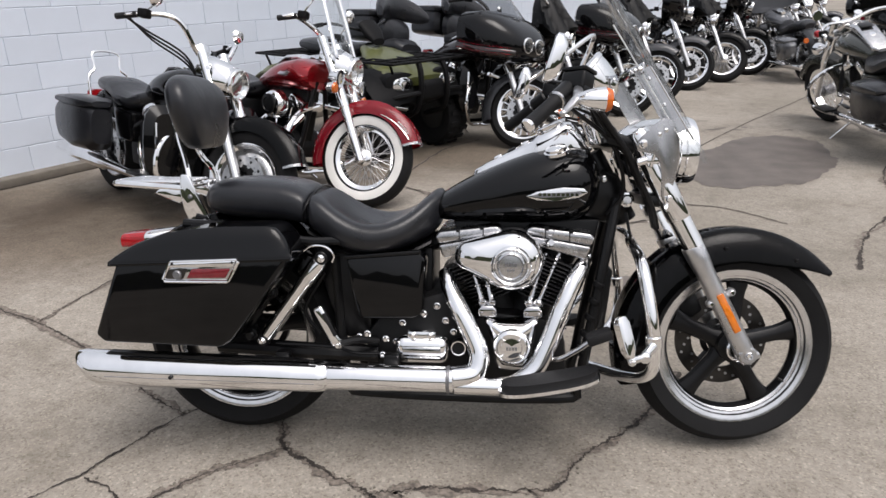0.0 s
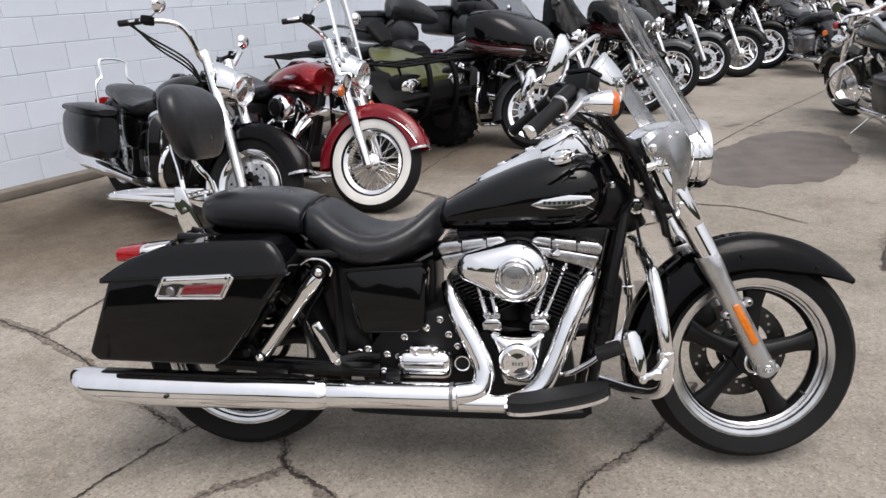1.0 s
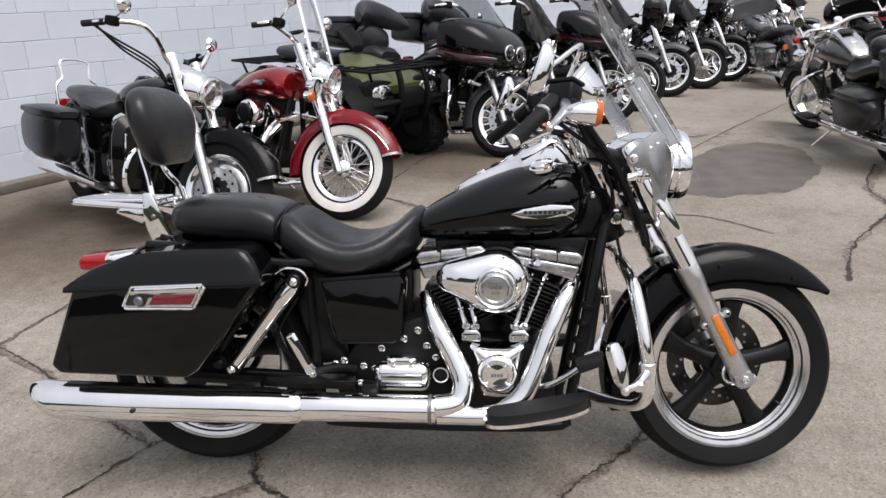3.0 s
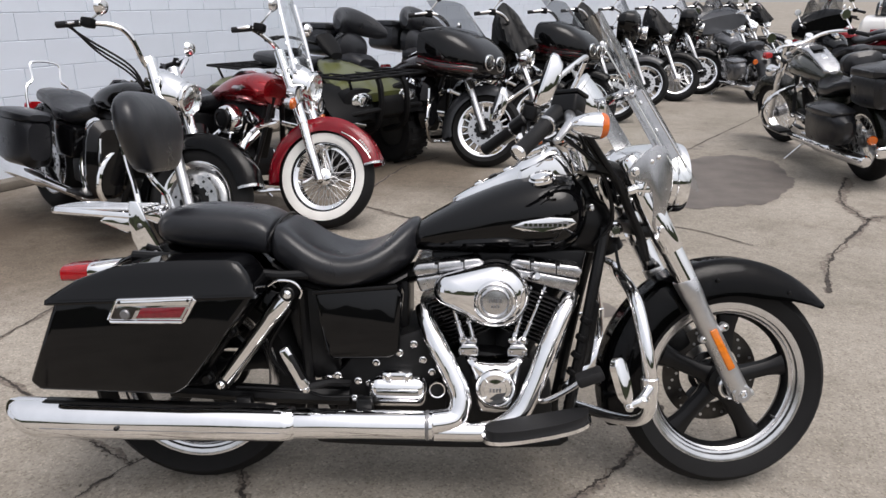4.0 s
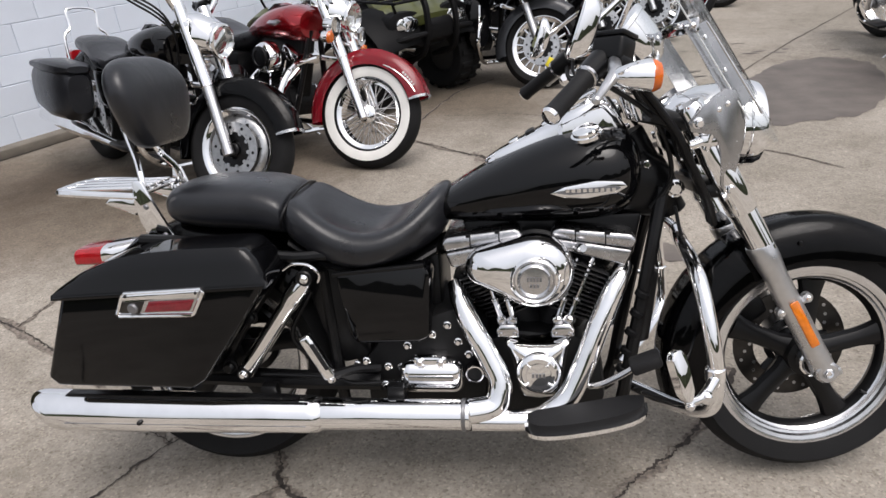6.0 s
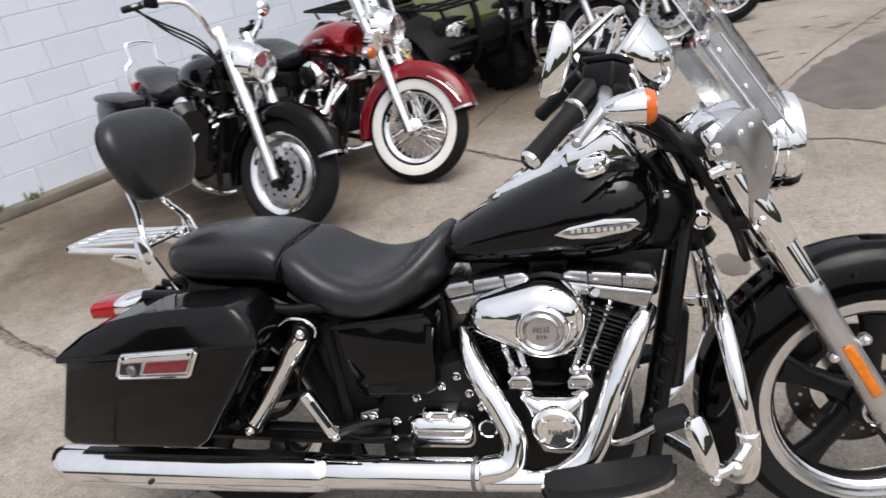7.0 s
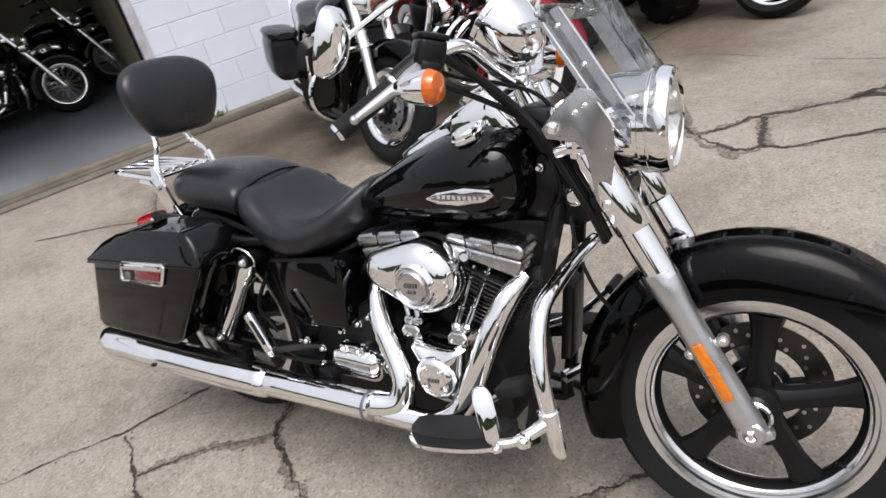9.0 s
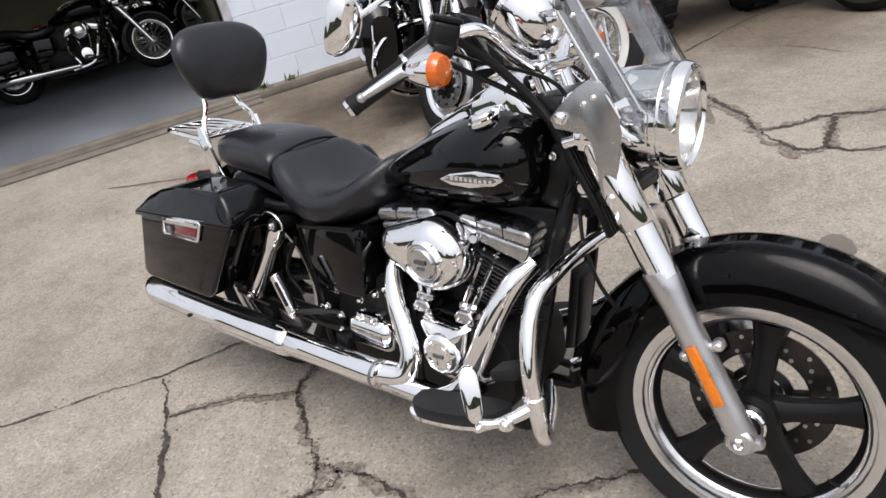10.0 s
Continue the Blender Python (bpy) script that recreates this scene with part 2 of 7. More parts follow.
def moved(bm, m):
    bmesh.ops.transform(bm, matrix=m, verts=bm.verts)
    return bm


def join(*bms):
    out = bmesh.new()
    for b in bms:
        me = bpy.data.meshes.new("tmp")
        b.to_mesh(me)
        b.free()
        out.from_mesh(me)
        bpy.data.meshes.remove(me)
    return out


def box(cx, cy, cz, sx, sy, sz, bevel=0.0, seg=2, m=None):
    bm = bmesh.new()
    bmesh.ops.create_cube(bm, size=1.0, matrix=Matrix.Translation((cx, cy, cz)) @ Matrix.Diagonal((sx, sy, sz, 1)))
    if bevel:
        bmesh.ops.bevel(bm, geom=bm.edges[:], offset=bevel, segments=seg, affect="EDGES", profile=0.5)
    if m is not None:
        moved(bm, m)
    return bm


def curve(pts, n=6):
    """Catmull-Rom through the points."""
    p = [Vector(q) for q in pts]
    p = [p[0] * 2 - p[1]] + p + [p[-1] * 2 - p[-2]]
    out = []
    for i in range(1, len(p) - 2):
        a, b, c, d = p[i - 1:i + 3]
        for k in range(n):
            t = k / n
            out.append(0.5 * (2 * b + (c - a) * t + (2 * a - 5 * b + 4 * c - d) * t * t + (3 * b - a - 3 * c + d) * t ** 3))
    out.append(p[-2])
    return out


def bridge_rings(bm, rings, closed=False, caps=True):
    n = len(rings[0])
    loops = list(zip(rings, rings[1:])) + ([(rings[-1], rings[0])] if closed else [])
    for a, b in loops:
        for k in range(n):
            bm.faces.new((a[k], a[(k + 1) % n], b[(k + 1) % n], b[k]))
    if caps and not closed:
        bm.faces.new(rings[0][::-1])
        bm.faces.new(rings[-1])


def tube(pts, r, seg=10, smooth=0, closed=False):
    """A tube along points; r a number or one per point."""
    pts = curve(pts, smooth) if smooth else [Vector(p) for p in pts]
    n = len(pts)
    rs = r if isinstance(r, (list, tuple)) else [r] * n
    if len(rs) != n:
        rs = [rs[0] + (rs[-1] - rs[0]) * i / (n - 1) for i in range(n)] if len(rs) == 2 else list(np.interp(np.linspace(0, 1, n), np.linspace(0, 1, len(rs)), rs))
    bm, rings, up = bmesh.new(), [], None
    for i, p in enumerate(pts):
        d = ((pts[(i + 1) % n] - pts[i - 1]) if closed or 0 < i < n - 1 else (pts[1] - pts[0] if i == 0 else pts[-1] - pts[-2])).normalized()
        if up is None:
            up = d.orthogonal().normalized()
        up = (up - d * up.dot(d)).normalized()
        side = d.cross(up)
        rings.append([bm.verts.new(p + (up * math.cos(a) + side * math.sin(a)) * rs[i]) for a in (2 * math.pi * k / seg for k in range(seg))])
    bridge_rings(bm, rings, closed)
    return bm


def lathe(profile, m, seg=32, caps=True, loop=False):
    """Turns (radius, height) pairs about the z axis of m."""
    bm, rings = bmesh.new(), []
    for r, h in profile:
        r = max(r, 1e-4)
        rings.append([bm.verts.new(m @ Vector((r * math.cos(2 * math.pi * k / seg), r * math.sin(2 * math.pi * k / seg), h))) for k in range(seg)])
    bridge_rings(bm, rings, closed=loop, caps=caps)
    return bm


def axis(origin, direction):
    return Matrix.Translation(origin) @ Vector(direction).to_track_quat("Z", "Y").to_matrix().to_4x4()


def rod(a, b, r, seg=12, bevel=0.0):
    a, b = Vector(a), Vector(b)
    h = (b - a).length
    e = bevel or min(r * 0.25, 0.003)
    return lathe([(r - e, 0), (r, e), (r, h - e), (r - e, h)], axis(a, b - a), seg)


def slab(outline, y0, y1, bevel=0.004, seg=2):
    """An outline of (x, z) given thickness from y0 to y1."""
    bm = bmesh.new()
    a = [bm.verts.new((x, y0, z)) for x, z in outline]
    b = [bm.verts.new((x, y1, z)) for x, z in outline]
    bridge_rings(bm, [a, b])
    if bevel:
        bmesh.ops.bevel(bm, geom=bm.edges[:], offset=bevel, segments=seg, affect="EDGES", profile=0.5)
    return bm


def loft(sections, closed=False, caps=True):
    bm = bmesh.new()
    bridge_rings(bm, [[bm.verts.new(v) for v in s] for s in sections], closed, caps)
    return bm


def oval(x, yc, zc, hw, hh, n=20, power=2.4, flat_bottom=0.0):
    """A ring across the x axis: a rounded box of half width hw and half height hh."""
    out = []
    for k in range(n):
        a = 2 * math.pi * k / n
        c, s = math.cos(a), math.sin(a)
        y = math.copysign(abs(c) ** (2 / power), c) * hw
        z = math.copysign(abs(s) ** (2 / power), s) * hh
        if z < 0:
            z *= 1 - flat_bottom
        out.append(Vector((x, yc + y, zc + z)))
    return out


def thicken(bm, t):
    g = bmesh.ops.solidify(bm, geom=bm.faces[:], thickness=t)
    return bm


def fender_shell(cx, cz, r, a0, a1, width, steps=28, across=9, drop=0.05, mouth=0.0, t=0.004, tip=0.0):
    """A mudguard round a wheel centre: a rounded channel from angle a0 to a1 (degrees; 0 ahead, 90 up)."""
    sections = []
    for i in range(steps + 1):
        f = i / steps
        a = radians(a0 + (a1 - a0) * f)
        row = []
        for k in range(across):
            u = k / (across - 1) * 2 - 1
            y = width / 2 * math.copysign(min(1, abs(u) * 1.25) ** 0.9, u) if abs(u) < 0.8 else width / 2 * math.copysign(1, u)
            s = max(0, abs(u) - 0.35) / 0.65
            rr = r - drop * (1 - tip * max(0, 1 - f / 0.22) ** 1.5) * s ** 1.7 - (mouth * (1 - f) if mouth else 0)
            row.append(Vector((cx + rr * math.cos(a), y, cz + rr * math.sin(a))))
        sections.append(row)
    bm = bmesh.new()
    g = [[bm.verts.new(v) for v in s] for s in sections]
    for a, b in zip(g, g[1:]):
        for k in range(across - 1):
            bm.faces.new((a[k], a[k + 1], b[k + 1], b[k]))
    return thicken(bm, t)


def empty(name, m, label, category, group="", kind=""):
    ob = new(name)
    ob.empty_display_size = 0.1
    ob.matrix_world = m
    return tagged(ob, label, category, group, kind)


# ---- ground, wall, garage ----
WALL_O, WALL_U, WALL_N = Vector((-3.245, 2.49, 0)), Vector((0.5, 0.866, 0)), Vector((0.866, -0.5, 0))
WALL_M = Matrix(((WALL_U.x, -WALL_N.x, 0, WALL_O.x), (WALL_U.y, -WALL_N.y, 0, WALL_O.y), (0, 0, 1, 0), (0, 0, 0, 1)))  # x along, y into the building


def build_ground():
    bm = bmesh.new()
    bmesh.ops.create_grid(bm, x_segments=60, y_segments=60, size=400)
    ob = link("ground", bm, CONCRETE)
    tagged(ob, "weathered tan concrete lot with stains, cracks and shade painted under bikes", "ground", kind="structure")


def build_wall():
    length, height = 24.0, 3.2
    bm = box(length / 2, 0.105, height / 2, length, 0.19, height)
    wall = link("wall_north", moved(bm, WALL_M), MORTAR)
    tagged(wall, "white-painted concrete block wall behind the parked bikes", "wall", kind="structure")
    side = link("wall_south", moved(box(-7.0, 0.105, height / 2, 6.0, 0.19, height), WALL_M), MORTAR)
    tagged(side, "white-painted wall beyond the garage opening", "wall", kind="structure")
    lintel = link("wall_lintel", moved(box(-2.0, 0.105, 3.0, 4.0, 0.19, 0.4), WALL_M), MORTAR)
    tagged(lintel, "white-painted lintel over the garage opening", "wall", kind="structure")
    foot = link("footing_kerb", moved(box(10.0, -0.05, 0.03, 28.0, 0.14, 0.075, 0.012), WALL_M), KERB)
    tagged(foot, "stained concrete footing along the wall base", "kerb", kind="structure")
    sill = link("threshold", moved(box(-4.0, -0.02, 0.015, 8.0, 0.22, 0.045, 0.01), WALL_M), KERB)
    tagged(sill, "worn concrete threshold of the garage opening", "threshold", kind="structure")
    step = link("threshold_step", moved(box(-4.0, -0.20, 0.006, 8.0, 0.13, 0.022, 0.006), WALL_M), KERB)
    tagged(step, "low worn concrete step before the garage opening", "threshold", kind="structure")
    return wall


def build_garage():
    floor_ob = link("floor", moved(box(-2.5, 3.6, 0.005, 9.0, 7.0, 0.03), WALL_M), FLOORPAINT)
    tagged(floor_ob, "smooth grey garage floor", "floor", kind="structure")
    for nm, b in (("wall_garage_back", (-2.5, 7.1, 1.6, 9.0, 0.1, 3.2)), ("wall_garage_side", (0.09, 3.70, 1.6, 0.1, 6.9, 3.2)),
                  ("wall_garage_far_side", (-7.05, 3.65, 1.6, 0.1, 6.8, 3.2))):
        tagged(link(nm, moved(box(*b), WALL_M), INSIDE), "dim olive-grey inner wall of the garage", "wall", kind="structure")
    tagged(link("ceiling", moved(box(-2.5, 3.6, 3.25, 9.2, 7.1, 0.1), WALL_M), INSIDE), "dim garage ceiling", "ceiling", kind="structure")
    jamb = empty("door_frame", Matrix.Identity(4), "grey metal jamb of the garage opening", "door frame", kind="structure")
    part("jamb", moved(box(-0.03, 0.06, 1.4, 0.07, 0.15, 2.8, 0.006), WALL_M), JAMB, jamb)
    part("stop", moved(box(-0.078, 0.07, 1.4, 0.022, 0.05, 2.8, 0.004), WALL_M), SATIN, jamb)


build_ground()
wall_ob = build_wall()
build_garage()


# ---- motorcycles ----
def wheel(parent, name, c, r, rim_r, width, steer=None, whitewall=False, style="cast", rim_mat=None, disc=-1, spokes=5, holes=0):
    """A wheel about a crosswise axle through c: tyre, rim, hub, spokes and brake disc."""
    s = steer if steer is not None else Matrix.Identity(4)
    ax = Matrix.Translation(c) @ Matrix.Rotation(radians(90), 4, "X")
    h = width / 2
    root = part(name, moved(lathe([(0.028, -0.075), (0.034, -0.07), (0.034, -0.05), (0.05, -0.045), (0.05, 0.045), (0.034, 0.05), (0.034, 0.07), (0.028, 0.075)], ax, 20), s), STEEL if style == "wire" else SATIN, parent)
    prof = [(rim_r - 0.004, -h * 0.72), (rim_r + 0.012, -h * 0.86), (rim_r + 0.04, -h), (r - 0.035, -h * 0.93), (r - 0.012, -h * 0.68), (r - 0.002, -h * 0.3),
            (r, 0), (r - 0.002, h * 0.3), (r - 0.012, h * 0.68), (r - 0.035, h * 0.93), (rim_r + 0.04, h), (rim_r + 0.012, h * 0.86), (rim_r - 0.004, h * 0.72)]
    part("tyre", moved(lathe(prof, ax, 48, caps=False, loop=True), s), RUBBER, root)
    if whitewall:
        for q in (-1, 1):
            part("whitewall_band", moved(lathe([(rim_r + 0.004, q * h * 0.90), (rim_r + 0.03, q * (h + 0.003)), (r - 0.045, q * (h * 0.99 + 0.002)), (r - 0.045, q * h * 0.9), (rim_r + 0.01, q * h * 0.8)], ax, 48, caps=False, loop=True), s), WHITEWALL, root)
    hw = h * 0.74
    rim = [(rim_r + 0.004, -hw), (rim_r - 0.010, -hw), (rim_r - 0.020, -hw * 0.86), (rim_r - 0.034, -hw * 0.72), (rim_r - 0.036, 0), (rim_r - 0.034, hw * 0.72), (rim_r - 0.020, hw * 0.86), (rim_r - 0.010, hw), (rim_r + 0.004, hw)]
    if style == "cast":
        lip = [(rim_r + 0.004, hw), (rim_r - 0.007, hw), (rim_r - 0.013, hw - 0.002), (rim_r - 0.020, hw - 0.004), (rim_r - 0.023, hw - 0.011), (rim_r - 0.029, hw - 0.013), (rim_r - 0.033, hw - 0.020), (rim_r - 0.037, hw - 0.023)]
        rim = lip + [(rim_r - 0.030, hw - 0.028), (rim_r - 0.024, 0), (rim_r - 0.030, 0.028 - hw)] + [(a, -z) for a, z in lip[::-1]]
        part("rim_barrel", moved(lathe([(rim_r - 0.035, hw - 0.0235), (rim_r - 0.041, hw - 0.030), (rim_r - 0.047, 0), (rim_r - 0.041, 0.030 - hw), (rim_r - 0.035, 0.0235 - hw)], ax, 48, caps=False), s), SATIN, root)
    part("rim", moved(lathe(rim, ax, 48, caps=False, loop=True), s), rim_mat or (CHROME if style == "wire" else POLISHED), root)
    if style == "wire":
        bms = []
        for k in range(spokes):
            a = 2 * math.pi * k / spokes
            q = 1 if k % 2 else -1
            b = a + q * 0.5 * (1 if (k // 2) % 2 else -1)
            p0 = ax @ Vector((0.045 * math.cos(b), 0.045 * math.sin(b), q * 0.035))
            p1 = ax @ Vector(((rim_r - 0.03) * math.cos(a), (rim_r - 0.03) * math.sin(a), q * 0.006))
            bms.append(tube([p0, p1], 0.0019, 5))
        part("hub_cap", moved(lathe([(0.055, 0.046), (0.055, 0.064), (0.045, 0.072), (0.022, 0.076), (0.02, 0.09), (0.001, 0.092)], axis(c, (0, -1, 0)), 24), s), CHROME, root)
        ob = part("wire_spokes", moved(join(*bms), s), SPOKE, root)
        ob["kind"] = "stuff"
    elif style == "cast":
        for k in range(spokes):
            a = 2 * math.pi * k / spokes + 0.22
            e = Matrix.Rotation(-a, 4, "Y")
            rows = []
            for u, wd, th in ((0.03, 0.036, 0.030), (0.07, 0.025, 0.026), (0.14, 0.025, 0.022), (rim_r - 0.072, 0.029, 0.022), (rim_r - 0.044, 0.037, 0.021)):
                rows.append([Vector((u, th * math.sin(t), wd * math.cos(t))) for t in (2 * math.pi * j / 10 for j in range(10))])
            bm = loft(rows)
            part("spoke", moved(bm, s @ Matrix.Translation(c) @ e), SATIN, root)
    elif style == "slotted":
        bms = [lathe([(0.05, 0.028), (0.15, 0.034), (rim_r - 0.05, 0.022), (rim_r - 0.033, 0.0), (rim_r - 0.05, -0.022), (0.15, -0.034), (0.05, -0.028)], ax, 40)]
        part("disc_face", moved(join(*bms), s), DISC, root)
        for k in range(6):
            a = 2 * math.pi * k / 6
            for q in (-1, 1):
                pts = [Vector((rr * math.cos(a + da), rr * math.sin(a + da), q * 0.034)) for rr, da in ((0.085, -0.15), (0.105, -0.25), (0.125, -0.12), (0.132, 0.10), (0.150, 0.22))]
                part("slot", moved(tube([ax @ p for p in pts], 0.009, 8, 3), s), SATIN, root)
    else:
        for k in range(spokes):
            a = 2 * math.pi * k / spokes
            e = Matrix.Rotation(-a, 4, "Y")
            rows = [[Vector((u, th * math.sin(t), wd * math.cos(t))) for t in (2 * math.pi * j / 6 for j in range(6))] for u, wd, th in ((0.04, 0.010, 0.02), (rim_r - 0.033, 0.009, 0.014))]
            part("spoke", moved(loft(rows), s @ Matrix.Translation(c) @ e), rim_mat or POLISHED, root)
    for q in ([disc] if disc in (-1, 1) else ([-1, 1] if disc == 2 else [])):
        y = q * 0.062
        d = lathe([(0.094, y - 0.0025), (0.146, y - 0.0025), (0.146, y + 0.0025), (0.094, y + 0.0025)], ax, 40, caps=False, loop=True)
        disc_ob = part("brake_disc", moved(d, s), DARKDISC if style == "cast" else DISC, root, "brushed steel brake disc")
        for k in range(holes):
            a = 2 * math.pi * k / holes
            rr = 0.103 + 0.028 * (k % 3) / 2
            p = Vector((rr * math.cos(a), rr * math.sin(a), y))
            part("disc_hole", moved(lathe([(0.0045, -0.0042), (0.0045, 0.0042)], ax @ Matrix.Translation(p), 8), s), SILVER, disc_ob)
        if style == "cast":
            part("disc_carrier", moved(lathe([(0.05, y * 0.9 - 0.004), (0.066, y - 0.003), (0.066, y + 0.003), (0.05, y * 0.9 + 0.004)], ax, 30, caps=False, loop=True), s), SATIN, root)
            for k in range(5):
                a = 2 * math.pi * k / 5 + 0.22
                part("carrier_arm", moved(tube([ax @ Vector((0.06 * math.cos(a), 0.06 * math.sin(a), y)), ax @ Vector((0.098 * math.cos(a), 0.098 * math.sin(a), y))], 0.011, 8), s), SATIN, root)
        else:
            part("disc_carrier", moved(lathe([(0.05, y * 0.9 - 0.004), (0.092, y - 0.003), (0.092, y + 0.003), (0.05, y * 0.9 + 0.004)], ax, 30, caps=False, loop=True), s), SATIN, root)
        if style != "cast":
            for k in range(10):
                a = 2 * math.pi * k / 10
                p = Vector((0.119 * math.cos(a), 0.119 * math.sin(a), y))
                part("disc_slot", moved(lathe([(0.009, -0.0042), (0.009, 0.0042)], ax @ Matrix.Translation(p), 6), s), SATIN, disc_ob)
                part("disc_button", moved(lathe([(0.011, -0.006), (0.011, 0.006)], ax @ Matrix.Translation(p * 0.76 + Vector((0, 0, y * 0.24))), 8), s), DISC, disc_ob)
    return root


def steering(head, rake, turn):
    """The turn of fork and bars about the steering head."""
    d = Vector((-math.sin(radians(rake)), 0, math.cos(radians(rake))))
    return Matrix.Translation(head) @ Matrix.Rotation(radians(turn), 4, d) @ Matrix.Translation(-Vector(head))


def headlamp(parent, c, r, s, mat=None, name="headlight", depth=1.25):
    ax = axis(c, (1, 0, -0.03))
    d = depth * r
    b = part(name, moved(lathe([(0.03, -d), (r * 0.55, -d * 0.93), (r * 0.82, -d * 0.7), (r * 0.97, -d * 0.3), (r * 0.99, 0.0)], ax, 32), s), mat or CHROME, parent)
    part("trim_ring", moved(lathe([(r * 0.99, 0), (r * 1.05, 0.004), (r * 1.06, r * 0.18), (r * 1.02, r * 0.27), (r * 0.93, r * 0.30), (r * 0.90, r * 0.2), (r * 0.90, 0)], ax, 36, caps=False, loop=True), s), CHROME, b)
    part("reflector_bowl", moved(lathe([(r * 0.9, r * 0.15), (r * 0.6, -r * 0.25), (r * 0.2, -r * 0.42)], ax, 24, caps=False), s), MIRROR, b)
    part("lens", moved(lathe([(0.001, r * 0.34), (r * 0.5, r * 0.31), (r * 0.92, r * 0.2), (r * 0.92, r * 0.17), (r * 0.5, r * 0.27), (0.001, r * 0.30)], ax, 28, caps=False), s), LENS, b)
    return b


def engine(parent, x, z, chrome_cover=True):
    """An air-cooled V-twin about a crank at x, z."""
    e = part("engine", join(slab([(x - 0.16, z - 0.10), (x + 0.14, z - 0.10), (x + 0.16, z - 0.02), (x + 0.12, z + 0.09), (x - 0.12, z + 0.09), (x - 0.18, z)], -0.11, 0.12, 0.02),
                            slab([(x - 0.44, z - 0.08), (x - 0.15, z - 0.09), (x - 0.13, z + 0.07), (x - 0.38, z + 0.13), (x - 0.46, z + 0.05)], -0.12, 0.13, 0.02)), ENGINE_BLACK, parent)
    for q in (-1, 1):
        d = Vector((q * 0.42, 0, 0.91)).normalized()
        o = Vector((x + q * 0.035, 0, z + 0.08))
        m = axis(o, d)
        rows, h = [(0.058, 0.0)], 0.0
        for k in range(11):
            rad = 0.088 - 0.001 * k
            rows += [(0.062, h), (rad, h + 0.001), (rad, h + 0.006), (0.062, h + 0.007)]
            h += 0.0165
        cyl = part("cylinder", lathe(rows, m, 18), ENGINE_BLACK, e)
        part("rocker_box", box(0, 0, h + 0.04, 0.20, 0.16, 0.075, 0.02, 2, m), CHROME if chrome_cover else POLISHED, cyl)
        part("pushrod_tube", tube([(x + q * 0.05, -0.125, z + 0.05), (o + d * h) + Vector((-q * 0.03, -0.09, 0))], 0.011, 8), CHROME, cyl)
        part("header_pipe", tube([(o + d * 0.13) + Vector((q * 0.08, -0.06, 0)), (x + q * 0.17 - 0.02, -0.17, z + 0.08), (x + q * 0.08 - 0.03, -0.19, z - 0.10), (x - 0.2, -0.2, z - 0.14)], 0.021, 10, 5), CHROME, e)
    part("cam_cover", join(lathe([(0.02, 0.19), (0.062, 0.185), (0.075, 0.165), (0.085, 0.115)], axis((x, 0, z), (0, -1, 0)), 28)), CHROME, e)
    part("air_cleaner", lathe([(0.02, 0.235), (0.05, 0.232), (0.062, 0.222), (0.085, 0.215), (0.097, 0.195), (0.097, 0.14)], axis((x + 0.01, 0, z + 0.26), (0, -1, 0)), 32), CHROME, e)
    return e


def teardrop_tank(x0, x1, z_low, z_top, half):
    """A teardrop fuel tank that is full ahead and tapers to the seat."""
    rows = []
    for i in range(15):
        f = i / 14
        x = x0 + (x1 - x0) * f
        w = half * (0.30 + 0.75 * math.sin(math.pi * min(1, 0.10 + 0.62 * f)) ** 1.1) if f < 0.93 else half * (0.96 - 3.2 * (f - 0.93))
        top = z_low + (z_top - z_low) * (0.42 + 0.58 * math.sin(math.pi / 2 * min(1, f * 1.25))) - (0.03 * max(0, f - 0.8) / 0.2)
        low = z_low + 0.012 * math.sin(math.pi * f) + (0.03 * max(0, f - 0.9) / 0.1)
        rows.append(oval(x, 0, (top + low) / 2, w, (top - low) / 2, 24, 2.3))
    return loft(rows)


